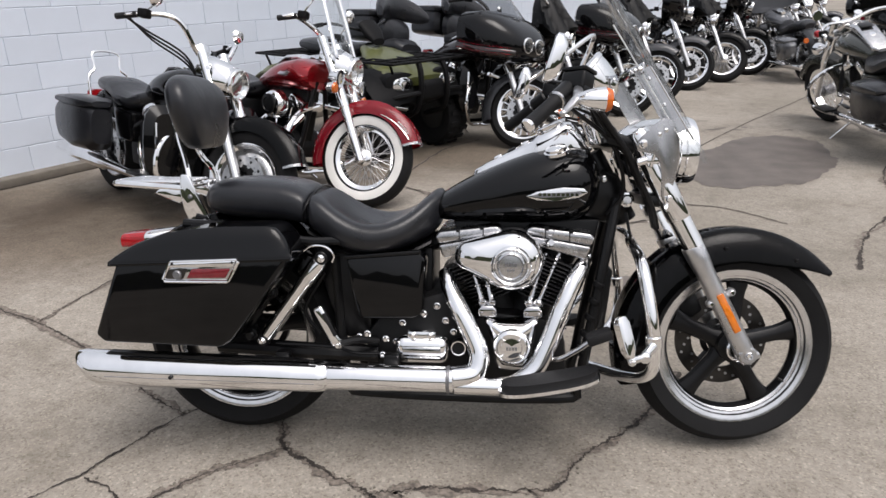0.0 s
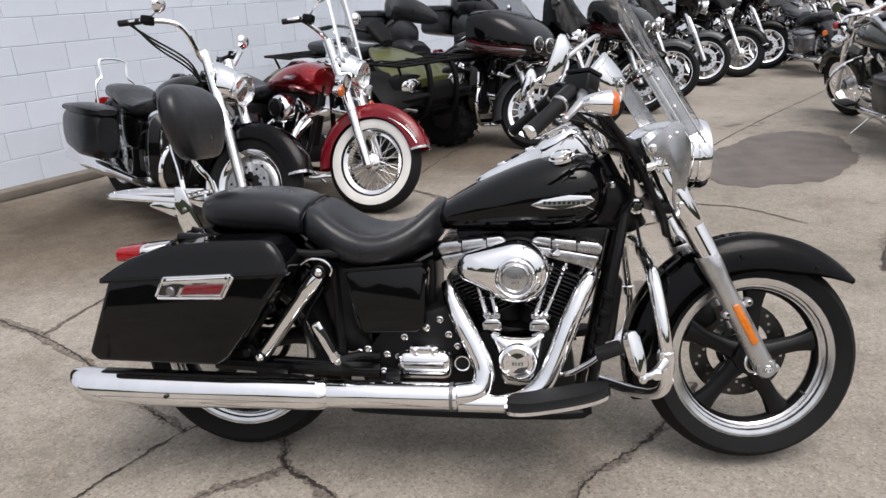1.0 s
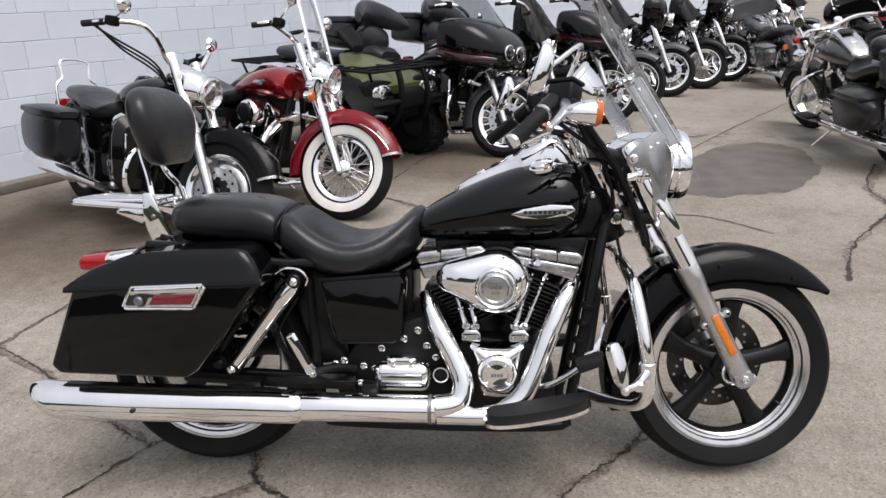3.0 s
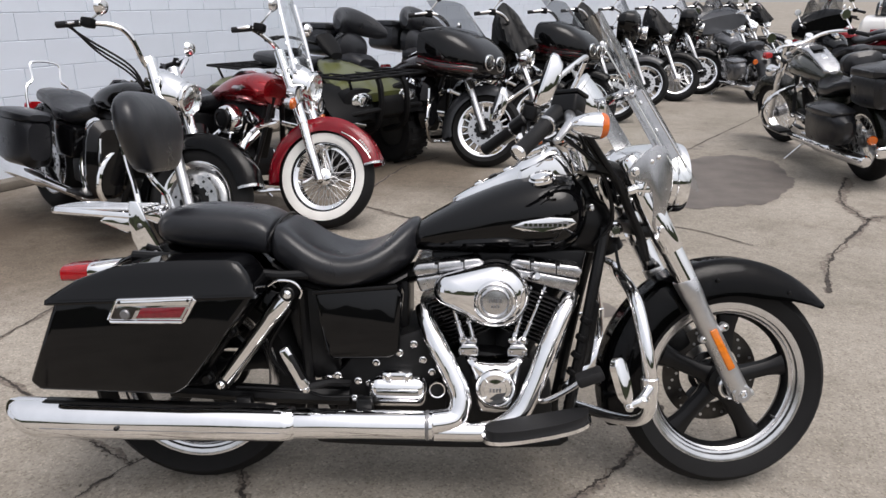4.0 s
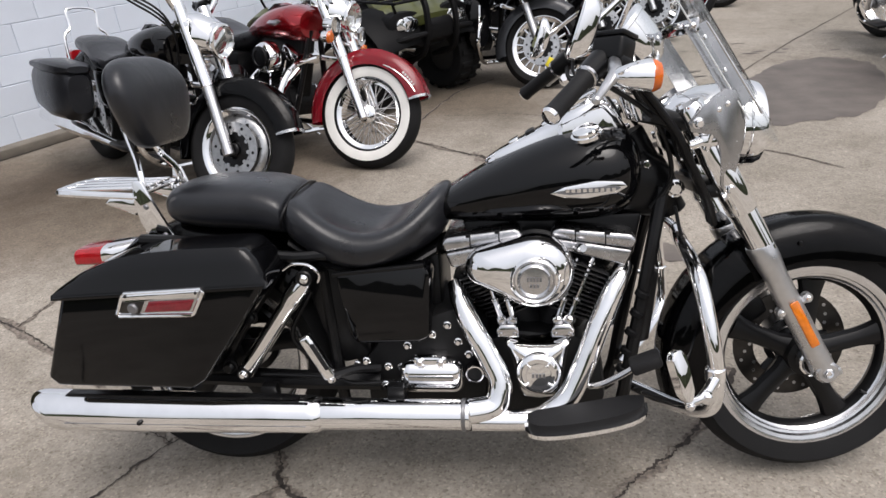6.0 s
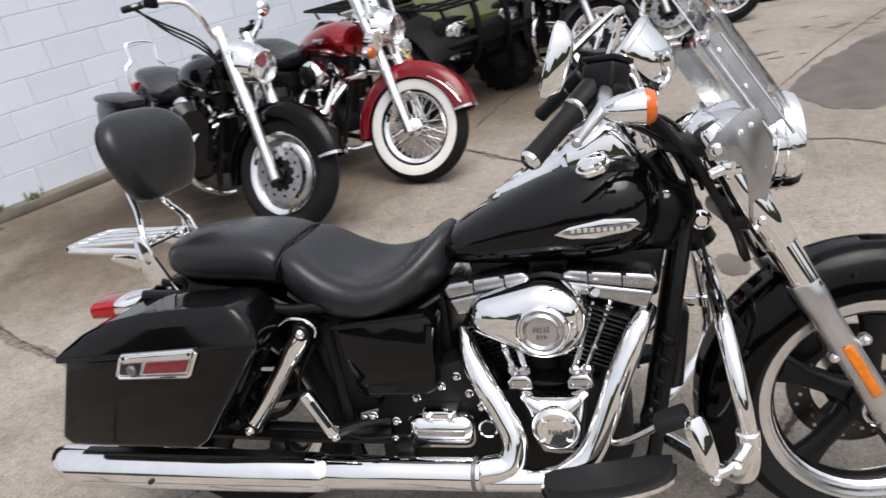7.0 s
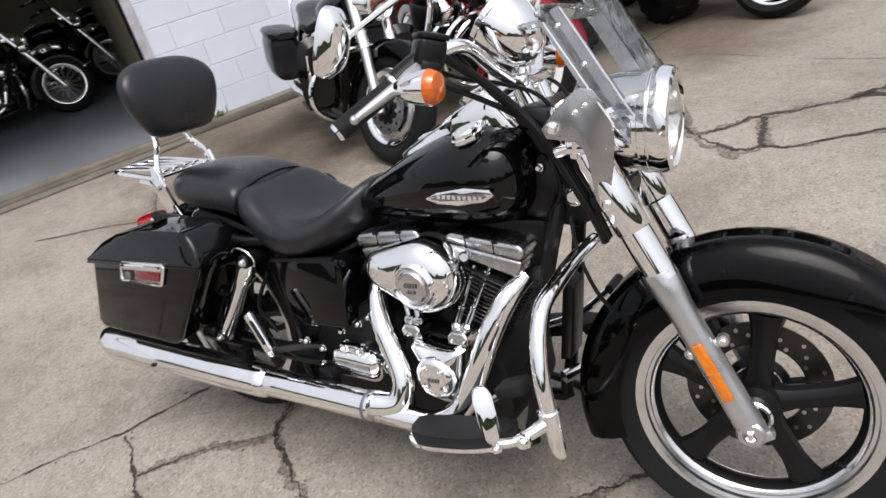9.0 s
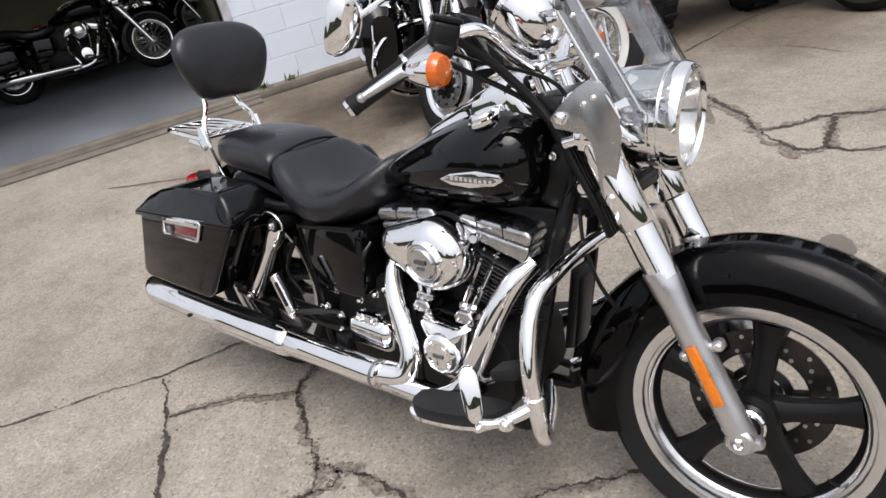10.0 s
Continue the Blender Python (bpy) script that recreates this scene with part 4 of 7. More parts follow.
def main_bike():
    b = empty("black_cruiser", Matrix.Translation((0, 0.015, 0)) @ Matrix.Rotation(radians(-1.5), 4, "Z") @ Matrix.Rotation(radians(-10), 4, "X"),
              "glossy black touring cruiser with chrome engine, hard bags and windshield", "motorcycle")
    S = STEER
    # wheels
    fw = wheel(b, "front_wheel", Vector((WB, 0, 0.319)), 0.3085, 0.238, 0.125, S, style="cast", disc=-1, spokes=5, rim_mat=RIM, holes=36)
    part("axle_cap", moved(lathe([(0.036, 0.055), (0.037, 0.078), (0.033, 0.082), (0.028, 0.081), (0.025, 0.070), (0.018, 0.070), (0.017, 0.10)], axis((WB, 0, 0.318), (0, -1, 0)), 22), S), CHROME, fw)
    part("valve_stem", moved(rod((WB + 0.17, -0.02, 0.20), (WB + 0.145, -0.03, 0.215), 0.004, 8), S), SATIN, fw)
    rw = wheel(b, "rear_wheel", Vector((0, 0, 0.322)), 0.322, 0.245, 0.155, None, style="cast", disc=0, spokes=5, rim_mat=RIM)
    part("belt_pulley", lathe([(0.09, 0.085), (0.11, 0.085), (0.11, 0.11), (0.09, 0.11)], axis((0, 0, 0.322), (0, 1, 0)), 30, caps=False, loop=True), SATIN, rw)
    # fork
    for q in (-1, 1):
        y = q * 0.118
        leg = part("fork_leg", moved(join(lathe([(0.012, -0.026), (0.021, -0.022), (0.0255, -0.012), (0.028, 0.01), (0.0285, 0.03), (0.0275, 0.07), (0.0275, 0.28), (0.031, 0.315), (0.033, 0.36), (0.031, 0.365)], axis((WB + 0.003, y, 0.315), (-0.47, 0, 0.883)), 22)), S), SILVER, b, "cast silver fork slider")
        part("axle_boss", moved(lathe([(0.024, -0.022), (0.027, -0.01), (0.027, 0.02), (0.022, 0.026), (0.015, 0.026), (0.013, 0.018)], axis((WB, y, 0.318), (0, q, 0)), 22), S), SILVER, leg)
        part("axle_nut", moved(lathe([(0.012, 0.0), (0.012, 0.03), (0.009, 0.034), (0.006, 0.03)], axis((WB, y, 0.318), (0, q, 0)), 6), S), CHROME, leg)
        part("fork_tube", moved(rod((1.374, y, 0.618), (1.266, y, 0.82), 0.0315, 22), S), CHROME, leg)
        part("fork_cover", moved(lathe([(0.0325, 0.0), (0.035, 0.005), (0.035, 0.15), (0.033, 0.16), (0.033, 0.27), (0.028, 0.28)], axis((1.322, y, 0.715), (-0.47, 0, 0.883)), 24), S), CHROME, leg)
        m = Matrix.Translation((WB - 0.066, y + q * 0.031, 0.445)) @ Matrix.Rotation(radians(-28), 4, "Y")
        part("side_reflector", moved(box(0, 0, 0, 0.022, 0.008, 0.125, 0.004, 2, m), S), REFLECTOR, leg, "orange reflector strip")
        part("pinch_lug", moved(box(0, 0, 0, 0.030, 0.030, 0.022, 0.006, 2, Matrix.Translation((WB + 0.026, y, 0.313)) @ Matrix.Rotation(radians(-28), 4, "Y")), S), SILVER, leg)
        for x, z in ((1.421, 0.468), (1.479, 0.502)):
            part("fender_lug", moved(join(lathe([(0.011, -0.009), (0.0125, -0.006), (0.0125, 0.006), (0.011, 0.009)], axis((x, y, z), (0, q, 0)), 16), rod((x, y, z), (1.448, y, 0.478), 0.010, 10)), S), SILVER, leg)
            part("fender_bolt", moved(lathe([(0.007, 0.0), (0.007, 0.010), (0.005, 0.012)], axis((x, y + q * 0.004, z), (0, q, 0)), 10), S), CHROME, leg)
    part("caliper", moved(slab([(WB - 0.13, 0.36), (WB - 0.06, 0.41), (WB - 0.09, 0.47), (WB - 0.17, 0.42)], 0.05, 0.10, 0.012), S), SATIN, b)
    part("lower_triple_tree", moved(box(1.262, 0, 0.765, 0.06, 0.25, 0.035, 0.012, 2), S), SATIN, b)
    part("upper_triple_tree", moved(slab([(1.10, 0.925), (1.21, 0.895), (1.225, 0.93), (1.11, 0.965)], -0.135, 0.135, 0.014), S), SATIN, b)
    # front mudguard
    fen = part("front_fender", moved(fender_shell(WB, 0.318, 0.362, 41, 199, 0.160, 34, 15, 0.10, t=0.003, tip=0.75), S), BLACK, b)
    for a in (60, 100, 150):
        p = Vector((WB + 0.31 * math.cos(radians(a)), -0.080, 0.318 + 0.31 * math.sin(radians(a))))
        part("rivet", moved(lathe([(0.006, 0), (0.005, 0.004), (0.002, 0.005)], axis(p, (0, -1, 0)), 8), S), SATIN, fen)
    # headlight
    c = Vector((1.285, 0, 0.905))
    hl = part("headlight", moved(lathe([(0.02, -0.13), (0.05, -0.118), (0.078, -0.085), (0.092, -0.04), (0.098, 0.01), (0.098, 0.05)], axis(c, (1, 0, -0.02)), 40), S), CHROME, b)
    part("trim_ring", moved(lathe([(0.098, 0.04), (0.102, 0.042), (0.103, 0.055), (0.099, 0.058), (0.102, 0.061), (0.104, 0.08), (0.100, 0.094), (0.092, 0.098), (0.088, 0.092), (0.088, 0.04)], axis(c, (1, 0, -0.02)), 44, caps=False, loop=True), S), CHROME, hl)
    part("reflector_bowl", moved(lathe([(0.089, 0.082), (0.074, 0.04), (0.045, 0.005), (0.012, -0.008)], axis(c, (1, 0, -0.02)), 28, caps=False), S), MIRROR, hl)
    part("bulb_shield", moved(lathe([(0.001, 0.07), (0.018, 0.066), (0.022, 0.05), (0.022, 0.01)], axis(c, (1, 0, -0.02)), 18), S), CHROME, hl)
    part("lens", moved(lathe([(0.001, 0.106), (0.045, 0.102), (0.089, 0.09), (0.089, 0.086), (0.045, 0.098), (0.001, 0.102)], axis(c, (1, 0, -0.02)), 32, caps=False), S), LENS, hl)
    part("headlight_bracket", moved(slab([(1.20, 0.86), (1.30, 0.80), (1.32, 0.82), (1.25, 0.92), (1.20, 0.93)], -0.05, 0.05, 0.01), S), CHROME, hl)
    # windshield
    PANE_TOP = 1.36

    def pane_x(u, z):
        return 1.374 - 0.63 * (z - 0.985) - 0.108 * u * u
    bm = bmesh.new()
    us = np.linspace(-1, 1, 21)
    grid = []
    for v in np.linspace(0, 1, 16):
        row = []
        for u in us:
            low = 0.87 + 0.15 * max(0.0, 1 - (abs(u) / 0.62) ** 3) + 0.05 * max(0, abs(u) - 0.8) / 0.2
            top = PANE_TOP - 0.12 * abs(u) ** 3
            z = low + (top - low) * v
            half = 0.174 - 0.05 * max(0, (z - 1.15)) - 0.06 * max(0, 0.95 - z)
            row.append(bm.verts.new((pane_x(u, z), half * u, z)))
        grid.append(row)
    for r0, r1 in zip(grid, grid[1:]):
        for k in range(len(us) - 1):
            bm.faces.new((r0[k], r0[k + 1], r1[k + 1], r1[k]))
    ws = part("windshield", moved(thicken(bm, 0.004), S), SHIELD, b, "clear bent plastic screen")
    ws.visible_shadow = False
    side = lambda u: [(pane_x(u, z), (0.174 - 0.05 * max(0, z - 1.15) - 0.06 * max(0, 0.95 - z)) * u, z) for z in np.linspace(0.925, PANE_TOP - 0.12, 9)]
    # light caught along the screen's cut edges, painted as thin pale tubes
    for u in (-1, 1):
        part("screen_edge", moved(tube(side(u), 0.0018, 8), S), EDGE, ws, "cut edge of the clear screen, its glint painted as pale colour")
    cx0 = pane_x(0.88, 1.125) - 0.016
    cs = part("cross_strap", moved(box(cx0, 0, 1.125, 0.006, 0.37, 0.030, 0.002, 2), S), PLATE, ws, "flat metal cross strap")
    bolts(cs, [(cx0 - 0.004, y, 1.125) for y in (-0.172, -0.13, 0.13, 0.172)], 0.006, CHROME, 0.008, (-1, 0, 0), S)
    for q in (-1, 1):
        rows = []
        for z, wd in ((0.955, 0.024), (1.01, 0.023), (1.05, 0.022), (1.09, 0.021), (1.125, 0.021)):
            x = pane_x(0.88, z) - 0.010
            rows.append([Vector((x + dx * wd, q * (0.158 - 0.02 * (z - 0.95)) + dy, z + dx * wd * 0.5)) for dx, dy in ((-1, -0.003), (1, -0.003), (1, 0.003), (-1, 0.003))])
        strap = part("strap", moved(loft(rows), S), BRUSHED, ws, "polished metal screen strap")
        part("strap_rib", moved(tube([(pane_x(0.88, z) + 0.012, q * (0.160 - 0.02 * (z - 0.95)), z + 0.006) for z in (0.93, 0.965, 1.01, 1.07, 1.125)], 0.003, 8), S), PLATE, strap)
        outline = [(1.172, 0.926), (1.190, 0.946), (1.222, 0.978), (1.248, 0.994), (1.270, 0.990), (1.284, 0.968), (1.297, 0.935), (1.302, 0.895), (1.297, 0.850), (1.288, 0.808), (1.296, 0.775), (1.290, 0.752), (1.272, 0.752), (1.258, 0.782), (1.254, 0.840), (1.248, 0.880), (1.232, 0.898), (1.205, 0.902), (1.180, 0.906)]
        lean_out = Matrix.Translation((1.24, q * 0.162, 0.87)) @ Matrix.Rotation(radians(q * -9), 4, "X") @ Matrix.Rotation(radians(q * -7), 4, "Z") @ Matrix.Translation((-1.24, 0, -0.87))
        plate = part("mount_plate", moved(slab(outline, -0.003, 0.003, 0.0018), S @ lean_out), BRUSHED, ws, "polished metal mounting plate")
        bolts(plate, [(1.193, q * 0.003, 0.926), (1.279, q * 0.003, 0.772)], 0.010, CHROME, 0.014, (0, q, 0), S @ lean_out)
        bolts(plate, [(1.238, q * 0.003, 0.951), (1.256, q * 0.003, 0.962)], 0.0045, CHROME, 0.006, (0, q, 0), S @ lean_out)
        bolts(strap, [(pane_x(0.88, z) - 0.008, q * 0.158, z) for z in (1.03, 1.10)], 0.004, CHROME, 0.007, (0, q, 0), S)
        part("clamp", moved(join(box(1.228, q * 0.145, 0.884, 0.042, 0.034, 0.030, 0.007, 3, Matrix.Translation((0, 0, 0))), rod((1.185, q * 0.15, 0.872), (1.258, q * 0.15, 0.896), 0.012, 16), rod((1.222, q * 0.15, 0.862), (1.232, q * 0.158, 0.902), 0.009, 14)), S), CHROME, ws)
    # bars and controls
    hb = [(0.860, -0.364, 0.968), (0.935, -0.290, 1.030), (1.000, -0.238, 1.074), (1.040, -0.190, 1.084), (1.063, -0.120, 1.036), (1.084, -0.050, 0.996), (1.088, 0, 0.990)]
    pts = hb + [(x + 0.06 * -y, -y, z + 0.08 * -y) for x, y, z in hb[-2::-1]]
    bar = part("handlebar", moved(tube(pts, 0.0135, 12, 6), S), CHROME, b)
    part("riser", moved(join(rod((1.115, -0.045, 0.93), (1.084, -0.045, 1.012), 0.021, 18), rod((1.115, 0.045, 0.93), (1.084, 0.045, 1.012), 0.021, 18), box(1.086, 0, 1.004, 0.05, 0.15, 0.03, 0.010, 3)), S), CHROME, bar)
    part("gauge_stem", moved(join(tube([(1.090, -0.03, 1.0), (1.098, -0.045, 1.04), (1.098, -0.060, 1.085)], 0.014, 12, 4), box(1.098, -0.045, 1.040, 0.035, 0.05, 0.02, 0.006, 2)), S), CHROME, bar)
    for q in (-1, 1):
        up = Vector((0.022, 0, 0.030)) if q > 0 else Vector((0, 0, 0))
        e, i = Vector((0.860, q * 0.364, 0.968)) + up, Vector((0.935, q * 0.290, 1.030)) + up * 0.8
        d = (i - e).normalized()
        g = part("grip", moved(lathe([(0.016, -0.008), (0.020, -0.004), (0.0185, 0.01), (0.0185, 0.115), (0.021, 0.12), (0.021, 0.126)], axis(e, d), 18), S), GRIP, bar)
        part("grip_cap", moved(lathe([(0.004, -0.016), (0.016, -0.013), (0.0195, -0.006)], axis(e, d), 18), S), CHROME, g)
        part("grip_collar", moved(lathe([(0.0215, 0.121), (0.0245, 0.123), (0.0245, 0.133), (0.0215, 0.135)], axis(e, d), 18, caps=False, loop=True), S), POLISHED, g)
        part("switch_housing", moved(lathe([(0.019, 0.136), (0.025, 0.13), (0.026, 0.185), (0.02, 0.19)], axis(e, d), 16), S), SATIN, bar)
        m = Matrix.Translation(e + d * 0.165 + Vector((0.035, q * -0.01, 0.025))) @ Matrix.Rotation(radians(q * -42), 4, "Z") @ Matrix.Rotation(radians(15), 4, "Y")
        mc = part("master_cylinder", moved(join(box(0, 0, 0.004, 0.052, 0.074, 0.050, 0.009, 3, m), box(0, 0.012 * q, -0.022, 0.040, 0.056, 0.026, 0.008, 2, m)), S), SATIN, bar)
        part("reservoir_lid", moved(box(0, 0, 0.033, 0.054, 0.076, 0.011, 0.004, 2, m), S), SATIN, mc)
        for dy in (-0.028, 0.028):
            part("lid_screw", moved(lathe([(0.004, 0.037), (0.004, 0.0405), (0.0025, 0.0412)], m @ Matrix.Translation((0, dy, 0)), 8), S), STEEL, mc)
        l0, l1, l2 = Vector((0.995, q * 0.275, 1.062)), Vector((0.982, q * 0.338, 1.036)), Vector((0.931, q * 0.420, 0.990))
        blade = tube([l0 + up, l0.lerp(l1, 0.6) + up, l1 + up, l1.lerp(l2, 0.6) + up, l2 + up], [0.012, 0.0135, 0.012, 0.0085, 0.0065], 12, 3)
        tip = lathe([(0.002, -0.008), (0.007, -0.005), (0.0088, 0.0), (0.007, 0.005), (0.002, 0.008)], axis(l2 + up, l2 - l1), 14)
        part("lever", moved(join(blade, tip), S), SILVER, bar, "cast silver hand lever")
        base = e + d * 0.17 + Vector((0.03, q * -0.005, 0.04))
        head = Vector((0.905, q * 0.418, 1.118)) + up
        mir = part("mirror", moved(tube([base, base + Vector((0.03, q * 0.02, 0.075)), base + Vector((0.02, q * 0.07, 0.09)), head + Vector((0.012, 0, -0.005))], 0.0055, 8, 5), S), CHROME, b)
        mm = axis(head, (-0.88, q * -0.05, 0.30))
        rows = []
        for h, k in ((-0.028, 0.35), (-0.022, 0.75), (-0.006, 1.0), (0.006, 1.0), (0.008, 0.94)):
            rows.append([mm @ Vector((math.copysign(abs(math.cos(t)) ** 0.7, math.cos(t)) * 0.034 * k, math.copysign(abs(math.sin(t)) ** 0.7, math.sin(t)) * 0.058 * k * (1 + 0.12 * math.cos(t)), h)) for t in (2 * math.pi * j / 24 for j in range(24))])
        part("mirror_shell", moved(loft(rows), S), CHROME, mir)
        rows = [[mm @ Vector((math.copysign(abs(math.cos(t)) ** 0.7, math.cos(t)) * 0.030 * k, math.copysign(abs(math.sin(t)) ** 0.7, math.sin(t)) * 0.053 * k * (1 + 0.12 * math.cos(t)), h)) for t in (2 * math.pi * j / 24 for j in range(24))] for h, k in ((0.0075, 1.0), (0.0095, 0.98))]
        part("mirror_glass", moved(loft(rows), S), MIRROR, mir)
        sg = part("turn_signal", moved(lathe([(0.008, -0.068), (0.016, -0.062), (0.025, -0.040), (0.030, -0.013), (0.0315, 0.0)], axis((1.045, q * 0.352, 1.028), (1, 0, -0.03)), 24), S), CHROME, b)
        part("amber_lens", moved(lathe([(0.0302, -0.002), (0.0302, 0.007), (0.025, 0.017), (0.011, 0.021), (0.001, 0.022)], axis((1.045, q * 0.352, 1.028), (1, 0, -0.03)), 24), S), AMBER, sg)
        part("signal_stalk", moved(tube([(1.0, q * 0.34, 1.018), (0.985, q * 0.285, 1.025), (0.975, q * 0.25, 1.035)], 0.010, 10, 4), S), CHROME, sg)
        part("cable", moved(tube([e + d * 0.17, (0.99, q * 0.20, 1.02), (1.12, q * 0.12, 0.93), (1.17, q * 0.08, 0.80), (1.13, q * 0.05, 0.72)], 0.006, 8, 6), S), SATIN, bar)
        part("cable", moved(tube([e + d * 0.19, (1.0, q * 0.16, 1.03), (1.14, q * 0.07, 0.97), (1.19, q * 0.07, 0.83)], 0.0045, 8, 6), S), SATIN, bar)
    for k, dy in enumerate((0.0, 0.018, 0.036)):
        part("wiring_hose", moved(tube([(1.005 + 0.01 * k, -0.245 + dy, 1.082), (1.065, -0.185 + dy, 1.020 - 0.012 * k), (1.12, -0.150 + dy, 0.956 - 0.010 * k), (1.165, -0.140 + dy, 0.898), (1.20, -0.132 + dy, 0.828), (1.243, -0.120 + dy, 0.742), (1.262, -0.105 + dy, 0.685)], (0.0085, 0.0065, 0.0055)[k], 10, 6), S), SATIN, bar)
    part("brake_hose", tube([(1.19, -0.07, 0.73), (1.205, -0.085, 0.66), (1.24, -0.09, 0.58), (1.27, -0.08, 0.53)], 0.0045, 8, 6), SATIN, b)
    gauge = part("tachometer", moved(lathe([(0.008, -0.105), (0.030, -0.098), (0.050, -0.078), (0.062, -0.046), (0.067, -0.012), (0.068, 0.004), (0.071, 0.006), (0.071, 0.016), (0.064, 0.020)], axis((1.058, -0.060, 1.122), (-0.75, 0, 0.66)), 32), S), CHROME, b)
    part("dial", moved(lathe([(0.060, 0.012), (0.060, 0.017)], axis((1.058, -0.060, 1.122), (-0.75, 0, 0.66)), 28), S), SATIN, gauge)
    # tank
    tank_rows = ((0.585, 0.712, 0.735, 0.030), (0.615, 0.703, 0.760, 0.065), (0.66, 0.698, 0.792, 0.090), (0.72, 0.695, 0.826, 0.112), (0.79, 0.693, 0.862, 0.131), (0.86, 0.692, 0.893, 0.146),
                 (0.93, 0.692, 0.918, 0.156), (1.0, 0.694, 0.932, 0.160), (1.05, 0.702, 0.930, 0.152), (1.085, 0.720, 0.912, 0.130), (1.108, 0.755, 0.880, 0.095), (1.115, 0.79, 0.85, 0.05))
    tk = part("fuel_tank", loft([oval(x, 0, (lo + hi) / 2, w, (hi - lo) / 2, 32, 2.25) for x, lo, hi, w in tank_rows]), BLACK, b)
    sub = tk.modifiers.new("smooth", "SUBSURF")
    sub.levels = sub.render_levels = 1
    con = part("tank_console", loft([oval(x, 0, top - h, w, h, 24, 4.5) for x, top, w, h in ((0.742, 0.846, 0.010, 0.010), (0.752, 0.855, 0.024, 0.016), (0.78, 0.872, 0.034, 0.024), (0.82, 0.892, 0.042, 0.030), (0.88, 0.922, 0.051, 0.040), (0.918, 0.941, 0.056, 0.045),
                                                                                             (0.930, 0.954, 0.065, 0.050), (0.975, 0.976, 0.066, 0.060), (1.012, 0.994, 0.065, 0.066), (1.026, 0.993, 0.063, 0.066), (1.042, 0.976, 0.060, 0.058), (1.066, 0.938, 0.053, 0.045), (1.088, 0.905, 0.040, 0.030), (1.102, 0.885, 0.018, 0.014))], caps=True), CHROME, tk)
    for dx in (0.0, 0.04, 0.08):
        part("console_step", box(0, 0, 0, 0.026, 0.048, 0.010, 0.004, 2, Matrix.Translation((0.815 + dx, 0, 0.890 + dx * 0.50)) @ Matrix.Rotation(radians(-26), 4, "Y")), CHROME if dx != 0.04 else SATIN, con)
    dash = axis((0.972, 0, 0.977), (-0.43, 0, 0.9))
    part("speedometer", lathe([(0.044, -0.004), (0.048, 0.004), (0.048, 0.009), (0.042, 0.012)], dash, 28), CHROME, con)
    part("dial", lathe([(0.041, 0.010), (0.041, 0.0125)], dash, 24), SATIN, con)
    front = axis((1.052, 0, 0.956), (0.85, 0, 0.53))
    part("front_recess", lathe([(0.034, -0.012), (0.034, 0.004), (0.029, 0.007), (0.026, 0.002)], front, 24), SATIN, con)
    part("ignition_switch", lathe([(0.019, 0.0), (0.021, 0.008), (0.017, 0.016), (0.010, 0.018), (0.001, 0.018)], front, 22), CHROME, con)
    bolts(con, [(1.083, 0, 0.911)], 0.007, CHROME, 0.010, (0.85, 0, 0.53))
    for q in (-1, 1):
        cap = lathe([(0.033, -0.016), (0.036, -0.012), (0.036, -0.004), (0.031, -0.002), (0.031, 0.005), (0.028, 0.008), (0.016, 0.009), (0.014, 0.0105), (0.001, 0.011)], axis((0.982, q * 0.096, 0.916), (-0.22, q * 0.24, 0.94)), 28)
        part("fuel_cap", cap, CHROME, tk)
        em = part("tank_badge", slab([(0.896, 0.788), (0.93, 0.803), (1.0, 0.815), (1.058, 0.812), (1.070, 0.800), (1.045, 0.785), (0.98, 0.776), (0.93, 0.777)], q * 0.158 - 0.004, q * 0.158 + 0.004, 0.003), CHROME, tk)
        part("badge_field", slab([(0.912, 0.789), (0.935, 0.797), (1.045, 0.803), (1.055, 0.798), (1.04, 0.791), (0.94, 0.785)], q * 0.1625 - 0.001, q * 0.1625 + 0.001, 0), STEEL, em)
        bars(em, "plain_bar", 0.93, 1.045, 0.7945, q * 0.1645, 9, 0.008, CHROME)
    # seat
    def cushion(rows, dip=0.0, n=36):
        out = []
        for x, lo, hi, w, pw in rows:
            ring = oval(x, 0, (lo + hi) / 2, w, (hi - lo) / 2, n, pw)
            for v in ring:
                if v.z > (lo + hi) / 2:
                    v.z -= dip * max(0, 1 - ((x - 0.43) / 0.16) ** 2) * max(0, 1 - (v.y / (0.8 * w)) ** 2)
            out.append(ring)
        return loft(out)
    rider = ((0.245, 0.69, 0.775, 0.130, 3), (0.265, 0.672, 0.798, 0.150, 3.2), (0.30, 0.648, 0.785, 0.163, 3.2), (0.345, 0.622, 0.750, 0.176, 3.2), (0.40, 0.604, 0.722, 0.185, 3.0), (0.45, 0.602, 0.712, 0.188, 3.0),
             (0.50, 0.610, 0.718, 0.182, 3.0), (0.55, 0.622, 0.738, 0.165, 2.8), (0.595, 0.640, 0.772, 0.135, 2.6), (0.63, 0.665, 0.795, 0.098, 2.5), (0.65, 0.70, 0.795, 0.065, 2.4), (0.66, 0.73, 0.77, 0.03, 2.2))
